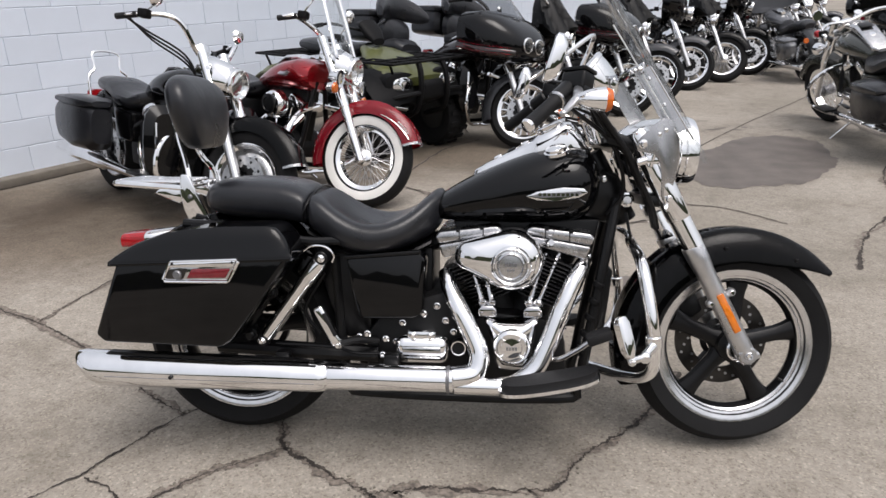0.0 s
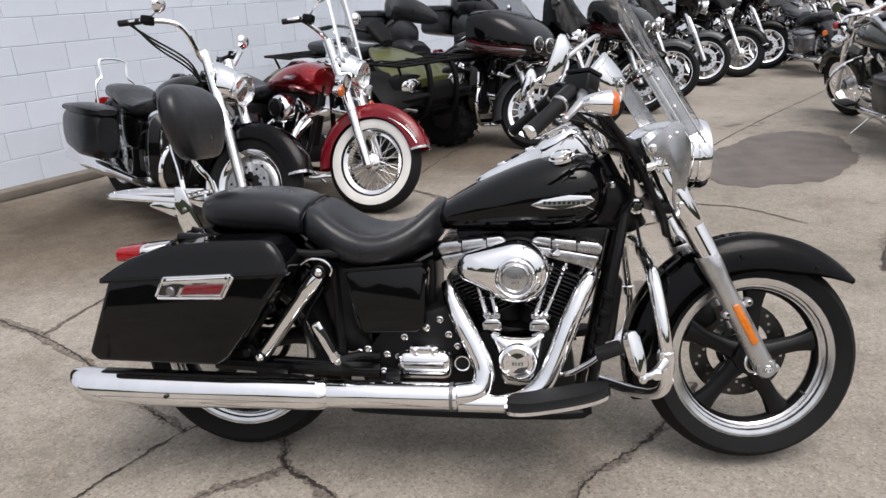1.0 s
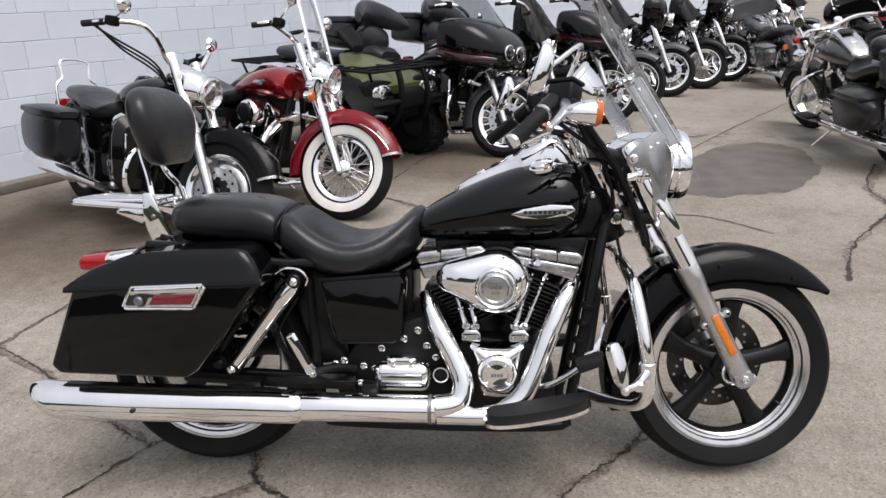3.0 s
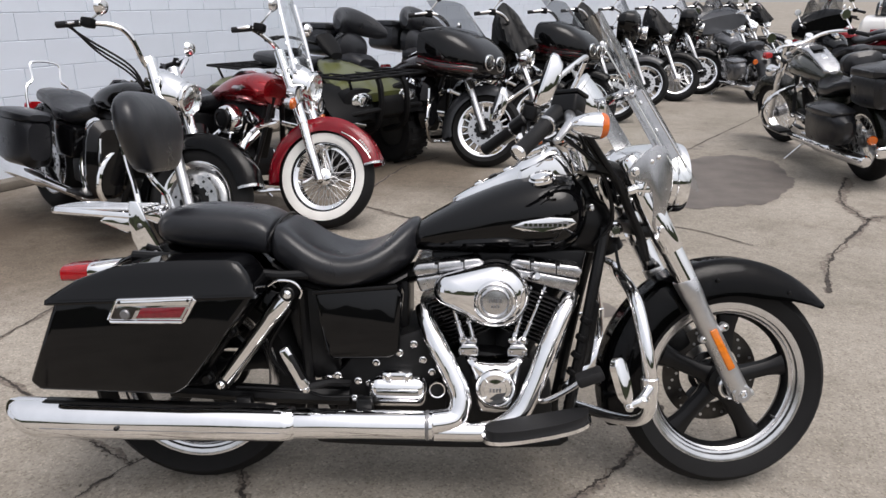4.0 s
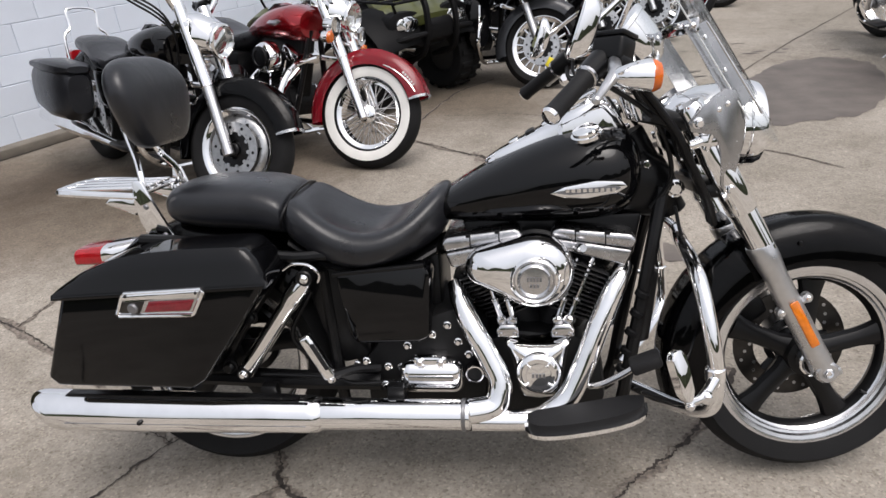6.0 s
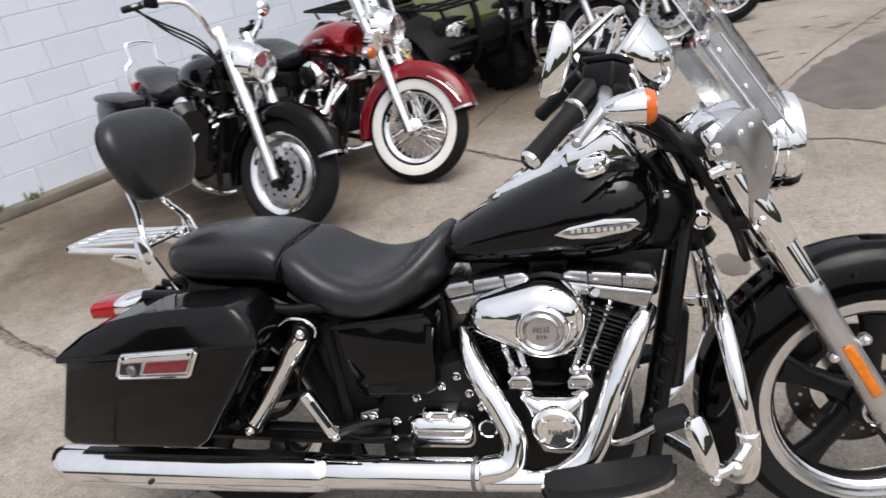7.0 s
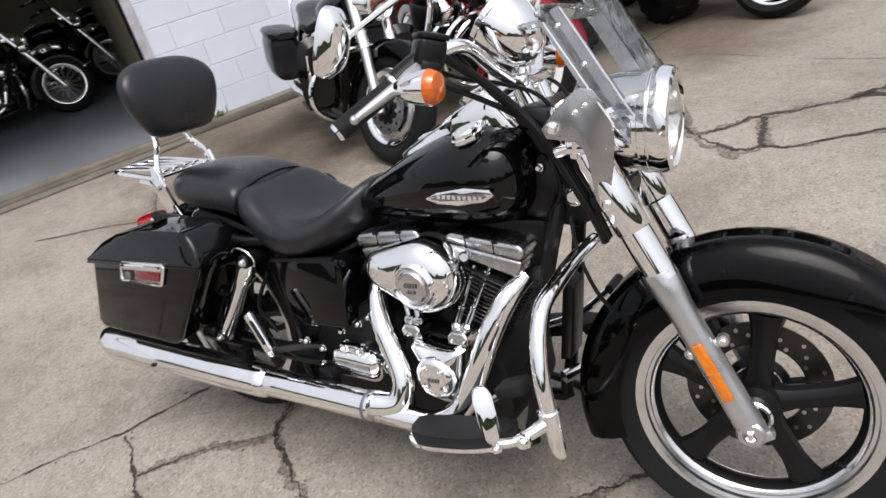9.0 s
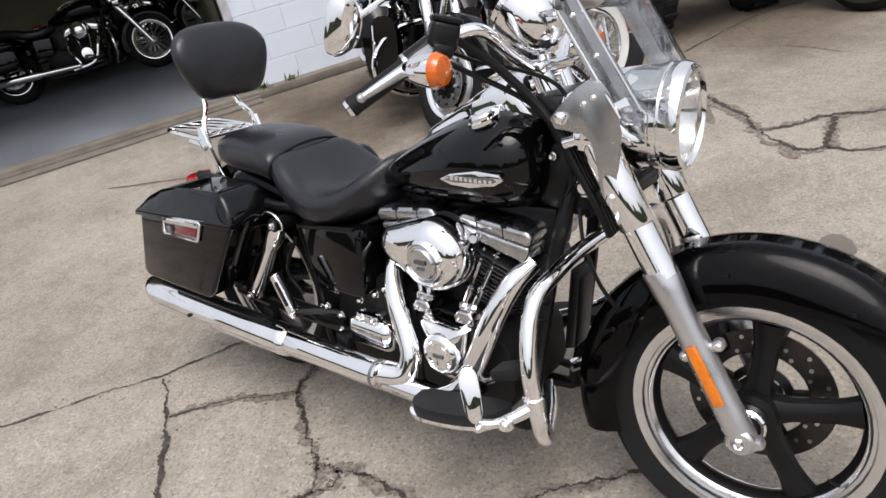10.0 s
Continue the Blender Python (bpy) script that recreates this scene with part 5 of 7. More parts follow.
    pill = ((-0.088, 0.745, 0.775, 0.045, 2.2), (-0.075, 0.728, 0.805, 0.088, 2.6), (-0.05, 0.718, 0.820, 0.112, 2.8), (0.0, 0.708, 0.829, 0.126, 3.0), (0.08, 0.702, 0.830, 0.133, 3.0), (0.16, 0.700, 0.826, 0.138, 3.0), (0.215, 0.694, 0.815, 0.144, 3.0), (0.248, 0.688, 0.796, 0.146, 3.0), (0.258, 0.695, 0.785, 0.135, 3.0))
    for nm, rows in (("rider_seat", rider), ("passenger_seat", pill)):
        ob = part(nm, cushion(rows, 0.036 if nm == "rider_seat" else 0.0), VINYL, b, "smooth black vinyl cushion")
        md = ob.modifiers.new("smooth", "SUBSURF")
        md.levels = md.render_levels = 1
    part("seat_piping", tube([Vector((0.252 + 0.02 * math.sin(t), 0.148 * math.cos(t), 0.742 + 0.058 * math.sin(t))) for t in np.linspace(-0.6, math.pi + 0.6, 22)], 0.004, 6), SATIN, b)
    part("seat_pan", loft([oval(x, 0, z, w, 0.014, 16, 3) for x, z, w in ((0.25, 0.672, 0.12), (0.33, 0.625, 0.14), (0.45, 0.594, 0.155), (0.56, 0.612, 0.13), (0.62, 0.64, 0.10))]), SATIN, b)
    # frame and covers
    part("frame", join(tube([(1.13, 0, 0.83), (0.95, 0, 0.74), (0.70, 0, 0.655), (0.45, 0, 0.58), (0.25, 0, 0.58)], 0.028, 10, 4),
                       *[tube([(1.165, y * 0.45, 0.77), (1.135, y * 0.8, 0.62), (1.09, y, 0.36), (1.06, y, 0.21), (1.0, y, 0.165), (0.45, y, 0.165), (0.36, y, 0.20), (0.34, y, 0.40), (0.33, y, 0.60)], 0.0165, 10, 4) for y in (-0.105, 0.105)]), SATIN, b)
    neck = part("steering_neck", join(loft([oval(x, 0, z, w, h, 16, 3) for x, z, w, h in ((1.06, 0.77, 0.05, 0.06), (1.12, 0.78, 0.055, 0.085), (1.17, 0.765, 0.045, 0.075), (1.20, 0.745, 0.03, 0.045))]), rod((1.20, 0, 0.70), (1.09, 0, 0.90), 0.034, 18)), SATIN, b)
    bolts(neck, [(1.193, -0.05, 0.768)], 0.017, CHROME, 0.012)
    bolts(neck, [(1.125, -0.058, 0.83)], 0.007, CHROME, 0.010)
    part("voltage_regulator", slab([(1.115, 0.36), (1.145, 0.37), (1.165, 0.55), (1.14, 0.57)], -0.035, 0.035, 0.006), SATIN, b)
    for k in range(5):
        part("downtube_clip", rod((1.118 - 0.012 * k * 0.9, -0.105, 0.53 - 0.05 * k), (1.110 - 0.012 * k * 0.9, -0.105, 0.515 - 0.05 * k), 0.0180, 12), PLASTIC, b)
    sc = part("side_cover", slab([(0.375, 0.605), (0.595, 0.625), (0.612, 0.60), (0.60, 0.44), (0.575, 0.425), (0.42, 0.420), (0.40, 0.44)], -0.168, -0.06, 0.010), BLACK, b)
    # added black panel that darkens the see-through gap behind the side cover
    part("dark_infill", slab([(0.26, 0.63), (0.42, 0.62), (0.44, 0.36), (0.36, 0.34), (0.31, 0.44)], -0.112, 0.112, 0.012), SATIN, b)
    part("cover_trim", slab([(0.372, 0.612), (0.598, 0.632), (0.598, 0.622), (0.372, 0.602)], -0.176, -0.165, 0.002), SATIN, sc)
    part("battery_box", slab([(0.36, 0.60), (0.62, 0.62), (0.62, 0.34), (0.42, 0.34)], -0.055, 0.16, 0.01), SATIN, b)
    # engine
    ex, ez = 0.868, 0.315
    en = part("engine", join(slab([(0.72, 0.19), (1.0, 0.19), (1.03, 0.25), (1.02, 0.36), (0.96, 0.42), (0.80, 0.44), (0.72, 0.40)], -0.12, 0.13, 0.018),
                             slab([(0.42, 0.20), (0.73, 0.19), (0.74, 0.46), (0.66, 0.50), (0.48, 0.44), (0.42, 0.36)], -0.125, 0.13, 0.018)), ENGINE_BLACK, b)
    for q, nm in ((-1, "rear_cylinder"), (1, "front_cylinder")):
        d = Vector((q * math.sin(radians(23)), 0, math.cos(radians(23))))
        o = Vector((ex, 0, ez)) + d * 0.125
        m = Matrix.Translation(o) @ Matrix.Rotation(radians(q * 23), 4, "Y")
        cyl = part(nm, lathe([(0.066, -0.02), (0.066, 0.20)], m, 24), ENGINE_BLACK, en)
        h = 0.0426
        for k in range(3, 15):
            w = 0.082 + (0.008 if k > 9 else 0.0) + 0.0012 * k
            part("fin", loft([[m @ Vector((math.copysign(abs(math.cos(t)) ** 0.6, math.cos(t)) * w * sc2, math.copysign(abs(math.sin(t)) ** 0.6, math.sin(t)) * (w + 0.012) * sc2, hh)) for t in (2 * math.pi * j / 20 for j in range(20))]
                              for hh, sc2 in ((h, 0.985), (h + 0.0012, 1.0), (h + 0.0038, 1.0), (h + 0.005, 0.985))]), FIN, cyl)
            h += 0.0122
        mx = lambda pts: [(ex - 0.002 + q * (x - ex + 0.002), z) for x, z in (pts if q > 0 else pts[::-1])]
        rb = part("rocker_box", slab(mx([(0.893, 0.648), (1.074, 0.598), (1.090, 0.638), (0.896, 0.672)]), -0.116, 0.116, 0.008, 3), ROCKER, cyl, "polished rocker box")
        cov = part("rocker_cover", slab(mx([(0.897, 0.674), (1.091, 0.640), (1.099, 0.664), (1.086, 0.677), (0.918, 0.697), (0.903, 0.690)]), -0.119, 0.119, 0.009, 3), ROCKER, rb)
        for px, pz in ((0.960, 0.690), (1.030, 0.682)):
            xx = ex - 0.002 + q * (px - ex + 0.002)
            part("cover_notch", box(xx, -0.112, pz + 0.001, 0.012, 0.022, 0.010, 0.002, 2), SATIN, cov)
            part("cover_seam", box(xx - q * 0.004, -0.1185, pz - 0.016, 0.003, 0.004, 0.026, 0.001, 1), SATIN, cov)
            bolts(cov, [(xx, -0.112, pz - 0.002)], 0.0045, STEEL, 0.007, (0, 0, 1))
        for k, xx in enumerate((-0.013, 0.013)):
            p0 = Vector((ex - 0.011 + q * 0.064 + xx, -0.138, 0.462))
            p1 = Vector((ex - 0.004 + q * 0.116 + xx * 1.5, -0.100, 0.615))
            part("pushrod_tube", join(tube([p0, p0.lerp(p1, 0.36)], 0.0072, 10), tube([p0.lerp(p1, 0.3), p1], 0.0052, 10), *[lathe([(0.0075, 0), (0.0105, 0.002), (0.0105, 0.006), (0.0075, 0.008)], axis(p0.lerp(p1, f), p1 - p0), 12) for f in (0.02, 0.35, 0.9)]), PLATE, cyl)
        lx = ex - 0.011 + q * 0.066
        lb = part("lifter_block", slab([(lx - 0.030, 0.432), (lx + 0.030, 0.432), (lx + 0.026, 0.452), (lx + 0.020, 0.468), (lx - 0.020, 0.468), (lx - 0.026, 0.452)], -0.160, -0.105, 0.008, 3), PLATE, en)
        part("lifter_cap", join(*[lathe([(0.013, 0.0), (0.015, 0.004), (0.015, 0.012), (0.010, 0.018)], axis((lx + dx, -0.135, 0.464), (q * 0.3, 0.1, 0.95)), 14) for dx in (-0.014, 0.014)]), PLATE, lb)
        bolts(lb, [(lx + dx, -0.157, 0.444) for dx in (-0.017, 0.017)], 0.005, PLATE, 0.008)
    # black filler added below the tank to darken the gap between the cylinders
    part("under_tank_filler", slab([(0.72, 0.60), (0.82, 0.56), (0.92, 0.56), (1.10, 0.60), (1.12, 0.71), (0.68, 0.70)], -0.045, 0.045, 0.01), SATIN, en)
    cam_out = [(0.780, 0.424), (0.792, 0.434), (0.816, 0.428), (0.842, 0.424), (0.882, 0.424), (0.908, 0.429), (0.932, 0.437), (0.945, 0.428), (0.940, 0.405), (0.931, 0.350), (0.921, 0.290), (0.908, 0.268), (0.866, 0.262), (0.826, 0.267), (0.812, 0.288), (0.800, 0.350), (0.788, 0.400)]
    cc = part("cam_cover", dome(cam_out, [(-0.10, 1.0), (-0.138, 1.0), (-0.150, 0.975), (-0.160, 0.93), (-0.170, 0.85), (-0.179, 0.70), (-0.185, 0.5), (-0.189, 0.28), (-0.190, 0.1)]), CHROME, en)
    bolts(cc, [(0.795, -0.150, 0.423), (0.931, -0.150, 0.426), (0.830, -0.158, 0.285), (0.902, -0.158, 0.285)], 0.006, PLATE, 0.010)
    part("timer_cover", lathe([(0.057, 0.160), (0.055, 0.186), (0.049, 0.194), (0.043, 0.197), (0.040, 0.191), (0.031, 0.191), (0.029, 0.195), (0.001, 0.198)], axis((0.863, 0, 0.351), (0, -1, 0)), 36), CHROME, cc)
    bars(cc, "plain_bar", 0.846, 0.880, 0.351, -0.1990, 4, 0.010, STEEL)
    bolts(cc, [(0.863 + 0.036 * math.cos(a), -0.191, 0.351 + 0.036 * math.sin(a)) for a in (0.8, 2.4, 3.9, 5.5)], 0.003, CHROME, 0.004)
    # air cleaner
    out = teardrop((0.862, 0.602), 0.090, (0.738, 0.616), 0.044)
    ac = part("air_cleaner", dome(out, [(-0.10, 0.86), (-0.125, 0.97), (-0.150, 1.0), (-0.166, 0.98), (-0.181, 0.92), (-0.192, 0.82), (-0.200, 0.68), (-0.205, 0.5), (-0.207, 0.25)]), CHROME, en, "chrome teardrop air cleaner cover")
    part("raised_ring", lathe([(0.060, 0.196), (0.056, 0.208), (0.050, 0.213), (0.045, 0.210), (0.042, 0.204)], axis((0.858, 0, 0.596), (0, -1, 0)), 40), CHROME, ac)
    med = part("medallion", lathe([(0.041, 0.203), (0.040, 0.212), (0.036, 0.216), (0.032, 0.212), (0.001, 0.215)], axis((0.858, 0, 0.596), (0, -1, 0)), 36), POLISHED, ac)
    bars(med, "plain_bar", 0.840, 0.876, 0.602, -0.2165, 5, 0.010, STEEL)
    bars(med, "plain_bar", 0.846, 0.870, 0.586, -0.2165, 3, 0.007, STEEL)
    part("backing_plate", dome(out, [(-0.095, 0.95), (-0.11, 1.01)]), SATIN, ac)
    part("horn_cover", lathe([(0.008, -0.02), (0.012, 0.0), (0.013, 0.02), (0.009, 0.028)], axis((0.962, -0.13, 0.650), (0.3, -0.8, 0.2)), 16), PLATE, en)
    # gearbox side
    tr = part("gearbox_cover", join(box(0.598, -0.152, 0.328, 0.165, 0.062, 0.088, 0.030, 5), box(0.598, -0.15, 0.374, 0.085, 0.05, 0.03, 0.008, 2)), CHROME, en)
    bolts(tr, [(0.572, -0.175, 0.376), (0.624, -0.175, 0.376)], 0.009)
    part("cover_groove", box(0.598, -0.183, 0.328, 0.115, 0.006, 0.03, 0.003, 2), PLATE, tr)
    bolts(en, [(0.535, -0.128, 0.40), (0.60, -0.128, 0.43), (0.665, -0.128, 0.41), (0.515, -0.128, 0.34), (0.69, -0.128, 0.375), (0.505, -0.128, 0.29), (0.64, -0.128, 0.455), (0.56, -0.128, 0.455)], 0.008)
    part("filler_plug", lathe([(0.022, 0.0), (0.022, 0.03), (0.019, 0.034), (0.017, 0.03), (0.001, 0.029)], axis((0.706, -0.125, 0.335), (0, -1, 0)), 22), SATIN, en)
    part("plug_ring", lathe([(0.019, 0.031), (0.0225, 0.031), (0.0225, 0.036), (0.019, 0.036)], axis((0.706, -0.125, 0.335), (0, -1, 0)), 22, caps=False, loop=True), CHROME, en)
    part("oil_pan", slab([(0.46, 0.19), (0.82, 0.175), (0.80, 0.135), (0.52, 0.14)], -0.10, 0.10, 0.012), SATIN, en)
    # exhaust
    exh = part("exhaust", tube([(0.662, -0.085, 0.550), (0.679, -0.125, 0.512), (0.710, -0.160, 0.455), (0.748, -0.180, 0.385), (0.769, -0.192, 0.335), (0.765, -0.203, 0.293), (0.745, -0.213, 0.272), (0.69, -0.225, 0.267)], [0.022, 0.027, 0.029, 0.029, 0.030, 0.032, 0.033, 0.034], 18, 5), CHROME, b, "chrome exhaust pipes and mufflers")
    part("front_header_pipe", tube([(1.075, -0.08, 0.590), (1.048, -0.125, 0.553), (1.008, -0.155, 0.468), (0.965, -0.178, 0.355), (0.934, -0.190, 0.292), (0.89, -0.203, 0.256), (0.84, -0.216, 0.243), (0.70, -0.225, 0.245)], [0.022, 0.026, 0.028, 0.028, 0.028, 0.028, 0.027, 0.026], 18, 5), CHROME, exh)
    part("collector_shield", lathe([(0.030, 0.0), (0.037, 0.003), (0.038, 0.20), (0.041, 0.365), (0.038, 0.378)], axis((0.700, -0.235, 0.266), (-1, 0, -0.002)), 26), CHROME, exh)
    part("clamp", lathe([(0.0375, 0.0), (0.0395, 0.002), (0.0395, 0.008), (0.0375, 0.01)], axis((0.688, -0.235, 0.266), (-1, 0, -0.002)), 26), STEEL, exh)
    rows = []
    for k, (x, z, r) in enumerate(((0.335, 0.266, 0.036), (0.325, 0.266, 0.044), (0.30, 0.266, 0.0465), (0.10, 0.268, 0.050), (-0.15, 0.270, 0.053), (-0.37, 0.272, 0.0555), (-0.393, 0.272, 0.0540), (-0.402, 0.272, 0.0500))):
        slant = 1.15 if k >= 5 else 0.0
        rows.append([Vector((x - slant * (r * math.sin(t)) * 0.62, -0.24 + r * math.cos(t), z + r * math.sin(t))) for t in (2 * math.pi * j / 30 for j in range(30))])
    inner = [Vector((v.x + 0.004, -0.24 + (v.y + 0.24) * 0.93, 0.272 + (v.z - 0.272) * 0.93)) for v in rows[-1]]
    deep = [Vector((v.x + 0.12, -0.24 + (v.y + 0.24) * 0.6, 0.272 + (v.z - 0.272) * 0.6)) for v in rows[-1]]
    mu = part("muffler", loft(rows + [inner, deep]), CHROME, exh)
    part("heat_shield_seam", tube([(0.30, -0.285, 0.258), (-0.12, -0.291, 0.262), (-0.33, -0.294, 0.264)], 0.0018, 6), STEEL, mu)
    # dark strip along the top of the muffler
    part("top_dark_strip", slab([(0.24, 0.322), (0.28, 0.316), (-0.33, 0.330), (-0.345, 0.318), (-0.30, 0.308)], -0.262, -0.236, 0.003), SATIN, mu)
    bolts(mu, [(-0.125, -0.296, 0.268)], 0.005, SATIN, 0.006)
    for x in (0.51, 0.18):
        part("hanger", slab([(x - 0.03, 0.215), (x + 0.03, 0.215), (x + 0.02, 0.32), (x - 0.02, 0.32)], -0.20, -0.17, 0.004), SATIN, exh)
    # rear suspension
    part("swingarm", join(*[tube([(0.46, y, 0.30), (0.25, y * 1.05, 0.305), (-0.04, y * 1.05, 0.318)], 0.026, 10) for y in (-0.125, 0.125)]), SATIN, b)
    for q in (-1, 1):
        t0, t1 = Vector((0.314, q * 0.192, 0.612)), Vector((0.125, q * 0.186, 0.358))
        sh = part("shock", lathe([(0.014, -0.01), (0.022, -0.002), (0.022, 0.22), (0.026, 0.235), (0.026, 0.29), (0.020, 0.31)], axis(t1, t0 - t1), 20), CHROME, b, "chrome shock absorber cover")
        part("shock_mount", rod((t0.x, q * 0.13, t0.z), (t0.x, q * 0.215, t0.z), 0.020, 14), SATIN, sh)
        part("shock_mount", rod((t1.x, q * 0.13, t1.z), (t1.x, q * 0.21, t1.z), 0.018, 14), SATIN, sh)
        part("shock_bracket", tube([(0.262, q * 0.205, 0.632), (0.290, q * 0.210, 0.648), (0.330, q * 0.212, 0.645), (0.352, q * 0.210, 0.622), (0.345, q * 0.205, 0.600)], 0.003, 8, 4), CHROME, sh)
        bolts(sh, [(t0.x, q * 0.214, t0.z), (t1.x, q * 0.21, t1.z)], 0.009, CHROME, 0.01, (0, q, 0))
        part("strut_rail", tube([(0.36, q * 0.16, 0.655), (0.25, q * 0.165, 0.655), (0.05, q * 0.15, 0.69), (-0.12, q * 0.145, 0.70)], 0.014, 10, 4), SATIN, b)
        peg = part("passenger_peg", join(box(0, 0, 0, 0.030, 0.028, 0.125, 0.008, 3, Matrix.Translation((0.333, q * 0.232, 0.418)) @ Matrix.Rotation(radians(-27), 4, "Y"))), CHROME, b)
        part("peg_rubber", box(0, 0, 0, 0.012, 0.006, 0.075, 0.003, 2, Matrix.Translation((0.342, q * 0.248, 0.425)) @ Matrix.Rotation(radians(-27), 4, "Y")), GRIP, peg)
        part("peg_bracket", tube([(0.36, q * 0.22, 0.362), (0.41, q * 0.18, 0.36), (0.46, q * 0.14, 0.345)], 0.012, 8, 4), SATIN, peg)
        bolts(peg, [(0.362, q * 0.235, 0.360)], 0.008, CHROME, 0.012, (0, q, 0))
    # rear mudguard and lamp
    rf = part("rear_fender", fender_shell(0.0, 0.322, 0.402, 38, 178, 0.20, 30, 13, 0.10, t=0.003), BLACK, b)
    tl = part("tail_light", loft([oval(x, 0, z, w, h, 18, 3.4) for x, z, w, h in ((-0.392, 0.622, 0.045, 0.016), (-0.382, 0.623, 0.056, 0.024), (-0.33, 0.626, 0.058, 0.027), (-0.30, 0.628, 0.056, 0.026))]), REDLENS, rf)
    part("lamp_housing", loft([oval(x, 0, z, w, h, 18, 3.4) for x, z, w, h in ((-0.302, 0.628, 0.058, 0.028), (-0.27, 0.632, 0.055, 0.028), (-0.22, 0.645, 0.035, 0.02))]), CHROME, tl)
    # bags
    for q in (-1, 1):
        y0, y1 = sorted((q * 0.145, q * 0.303))
        body = slab([(-0.255, 0.612), (0.247, 0.634), (0.232, 0.60), (0.068, 0.385), (0.035, 0.365), (-0.315, 0.372), (-0.340, 0.395)], y0, y1, 0.012, 3)
        bag = part("saddlebag", body, BLACK, b, "hard black saddlebag")
        part("lid", bag_lid(q), BLACK, bag)
        part("lid_lip", slab([(-0.275, 0.598), (0.252, 0.622), (0.256, 0.634), (-0.268, 0.611)], *sorted((q * 0.14, q * 0.311)), 0.004), BLACK, bag)
        edge = [(-0.086, 0.616), (0.104, 0.625), (0.108, 0.619), (0.077, 0.566), (0.071, 0.562), (-0.108, 0.560), (-0.113, 0.566), (-0.091, 0.612)]
        hp = part("latch_plate", slab(edge, *sorted((q * 0.300, q * 0.309)), 0.003), PLATE, bag)
        part("latch_frame", tube([(x, q * 0.310, z) for x, z in edge], 0.0048, 8, 0, True), CHROME, hp)
        part("latch_bar", slab([(-0.090, 0.614), (0.102, 0.623), (0.093, 0.606), (-0.096, 0.600)], *sorted((q * 0.306, q * 0.316)), 0.003), CHROME, hp)
        part("latch_pocket", slab([(-0.104, 0.594), (-0.040, 0.597), (-0.056, 0.567), (-0.106, 0.567)], *sorted((q * 0.305, q * 0.3105)), 0.001), DARKDISC, hp)
        part("red_reflector", slab([(-0.028, 0.597), (0.084, 0.600), (0.069, 0.573), (-0.044, 0.570)], *sorted((q * 0.308, q * 0.3135)), 0.002), DULLRED, hp)
        part("lock", lathe([(0.013, 0.0), (0.013, 0.006), (0.009, 0.009), (0.004, 0.009)], axis((-0.070, q * 0.309, 0.580), (0, q, 0)), 16), STEEL, hp)
        bolts(hp, [(-0.082, q * 0.315, 0.611), (0.092, q * 0.315, 0.618)], 0.003, SATIN, 0.004, (0, q, 0))
        br = part("bag_bracket", join(tube([(0.22, q * 0.15, 0.60), (0.12, q * 0.16, 0.46), (0.06, q * 0.165, 0.37), (0.0, q * 0.17, 0.345)], 0.011, 8, 4), tube([(0.07, q * 0.165, 0.35), (-0.25, q * 0.18, 0.345)], 0.010, 8)), SATIN, b)
        bolts(br, [(0.085, q * 0.19, 0.372), (0.15, q * 0.175, 0.50)], 0.015, SATIN, 0.02, (0, q, 0))
    # luggage rack, sissy bar and backrest
    rk = part("luggage_rack", tube([(-0.135, -0.10, 0.800), (-0.33, -0.088, 0.812), (-0.375, -0.065, 0.812), (-0.385, 0, 0.812), (-0.375, 0.065, 0.812), (-0.33, 0.088, 0.812), (-0.135, 0.10, 0.800)], 0.009, 10, 5), CHROME, b, "chrome luggage rack with slats")
    for k in range(4):
        y = -0.057 + 0.038 * k
        part("slat", box(-0.255, y, 0.816, 0.245, 0.019, 0.010, 0.004, 3), CHROME, rk)
    part("cross_bar", rod((-0.15, -0.10, 0.800), (-0.15, 0.10, 0.800), 0.008), CHROME, rk)
    for q in (-1, 1):
        sp = part("side_plate", slab([(-0.118, 0.690), (-0.040, 0.680), (-0.066, 0.722), (-0.098, 0.79), (-0.116, 0.842), (-0.142, 0.842), (-0.148, 0.79), (-0.138, 0.735)], *sorted((q * 0.098, q * 0.108)), 0.004, 3), CHROME, rk)
        part("dock_block", slab([(-0.140, 0.802), (-0.215, 0.800), (-0.232, 0.785), (-0.150, 0.752), (-0.132, 0.758)], *sorted((q * 0.082, q * 0.104)), 0.006, 3), CHROME, sp)
        bolts(sp, [(-0.075, q * 0.106, 0.70), (-0.115, q * 0.106, 0.775)], 0.006, STEEL, 0.006, (0, q, 0))
    sb = part("sissy_bar", tube([(-0.112, -0.095, 0.77), (-0.124, -0.090, 0.84), (-0.150, -0.056, 0.89), (-0.170, -0.045, 0.95), (-0.178, -0.04, 1.02), (-0.178, 0.05, 1.02), (-0.170, 0.055, 0.95), (-0.150, 0.066, 0.89), (-0.124, 0.092, 0.84), (-0.112, 0.095, 0.77)], 0.0085, 10, 4), CHROME, b)
    rows = []
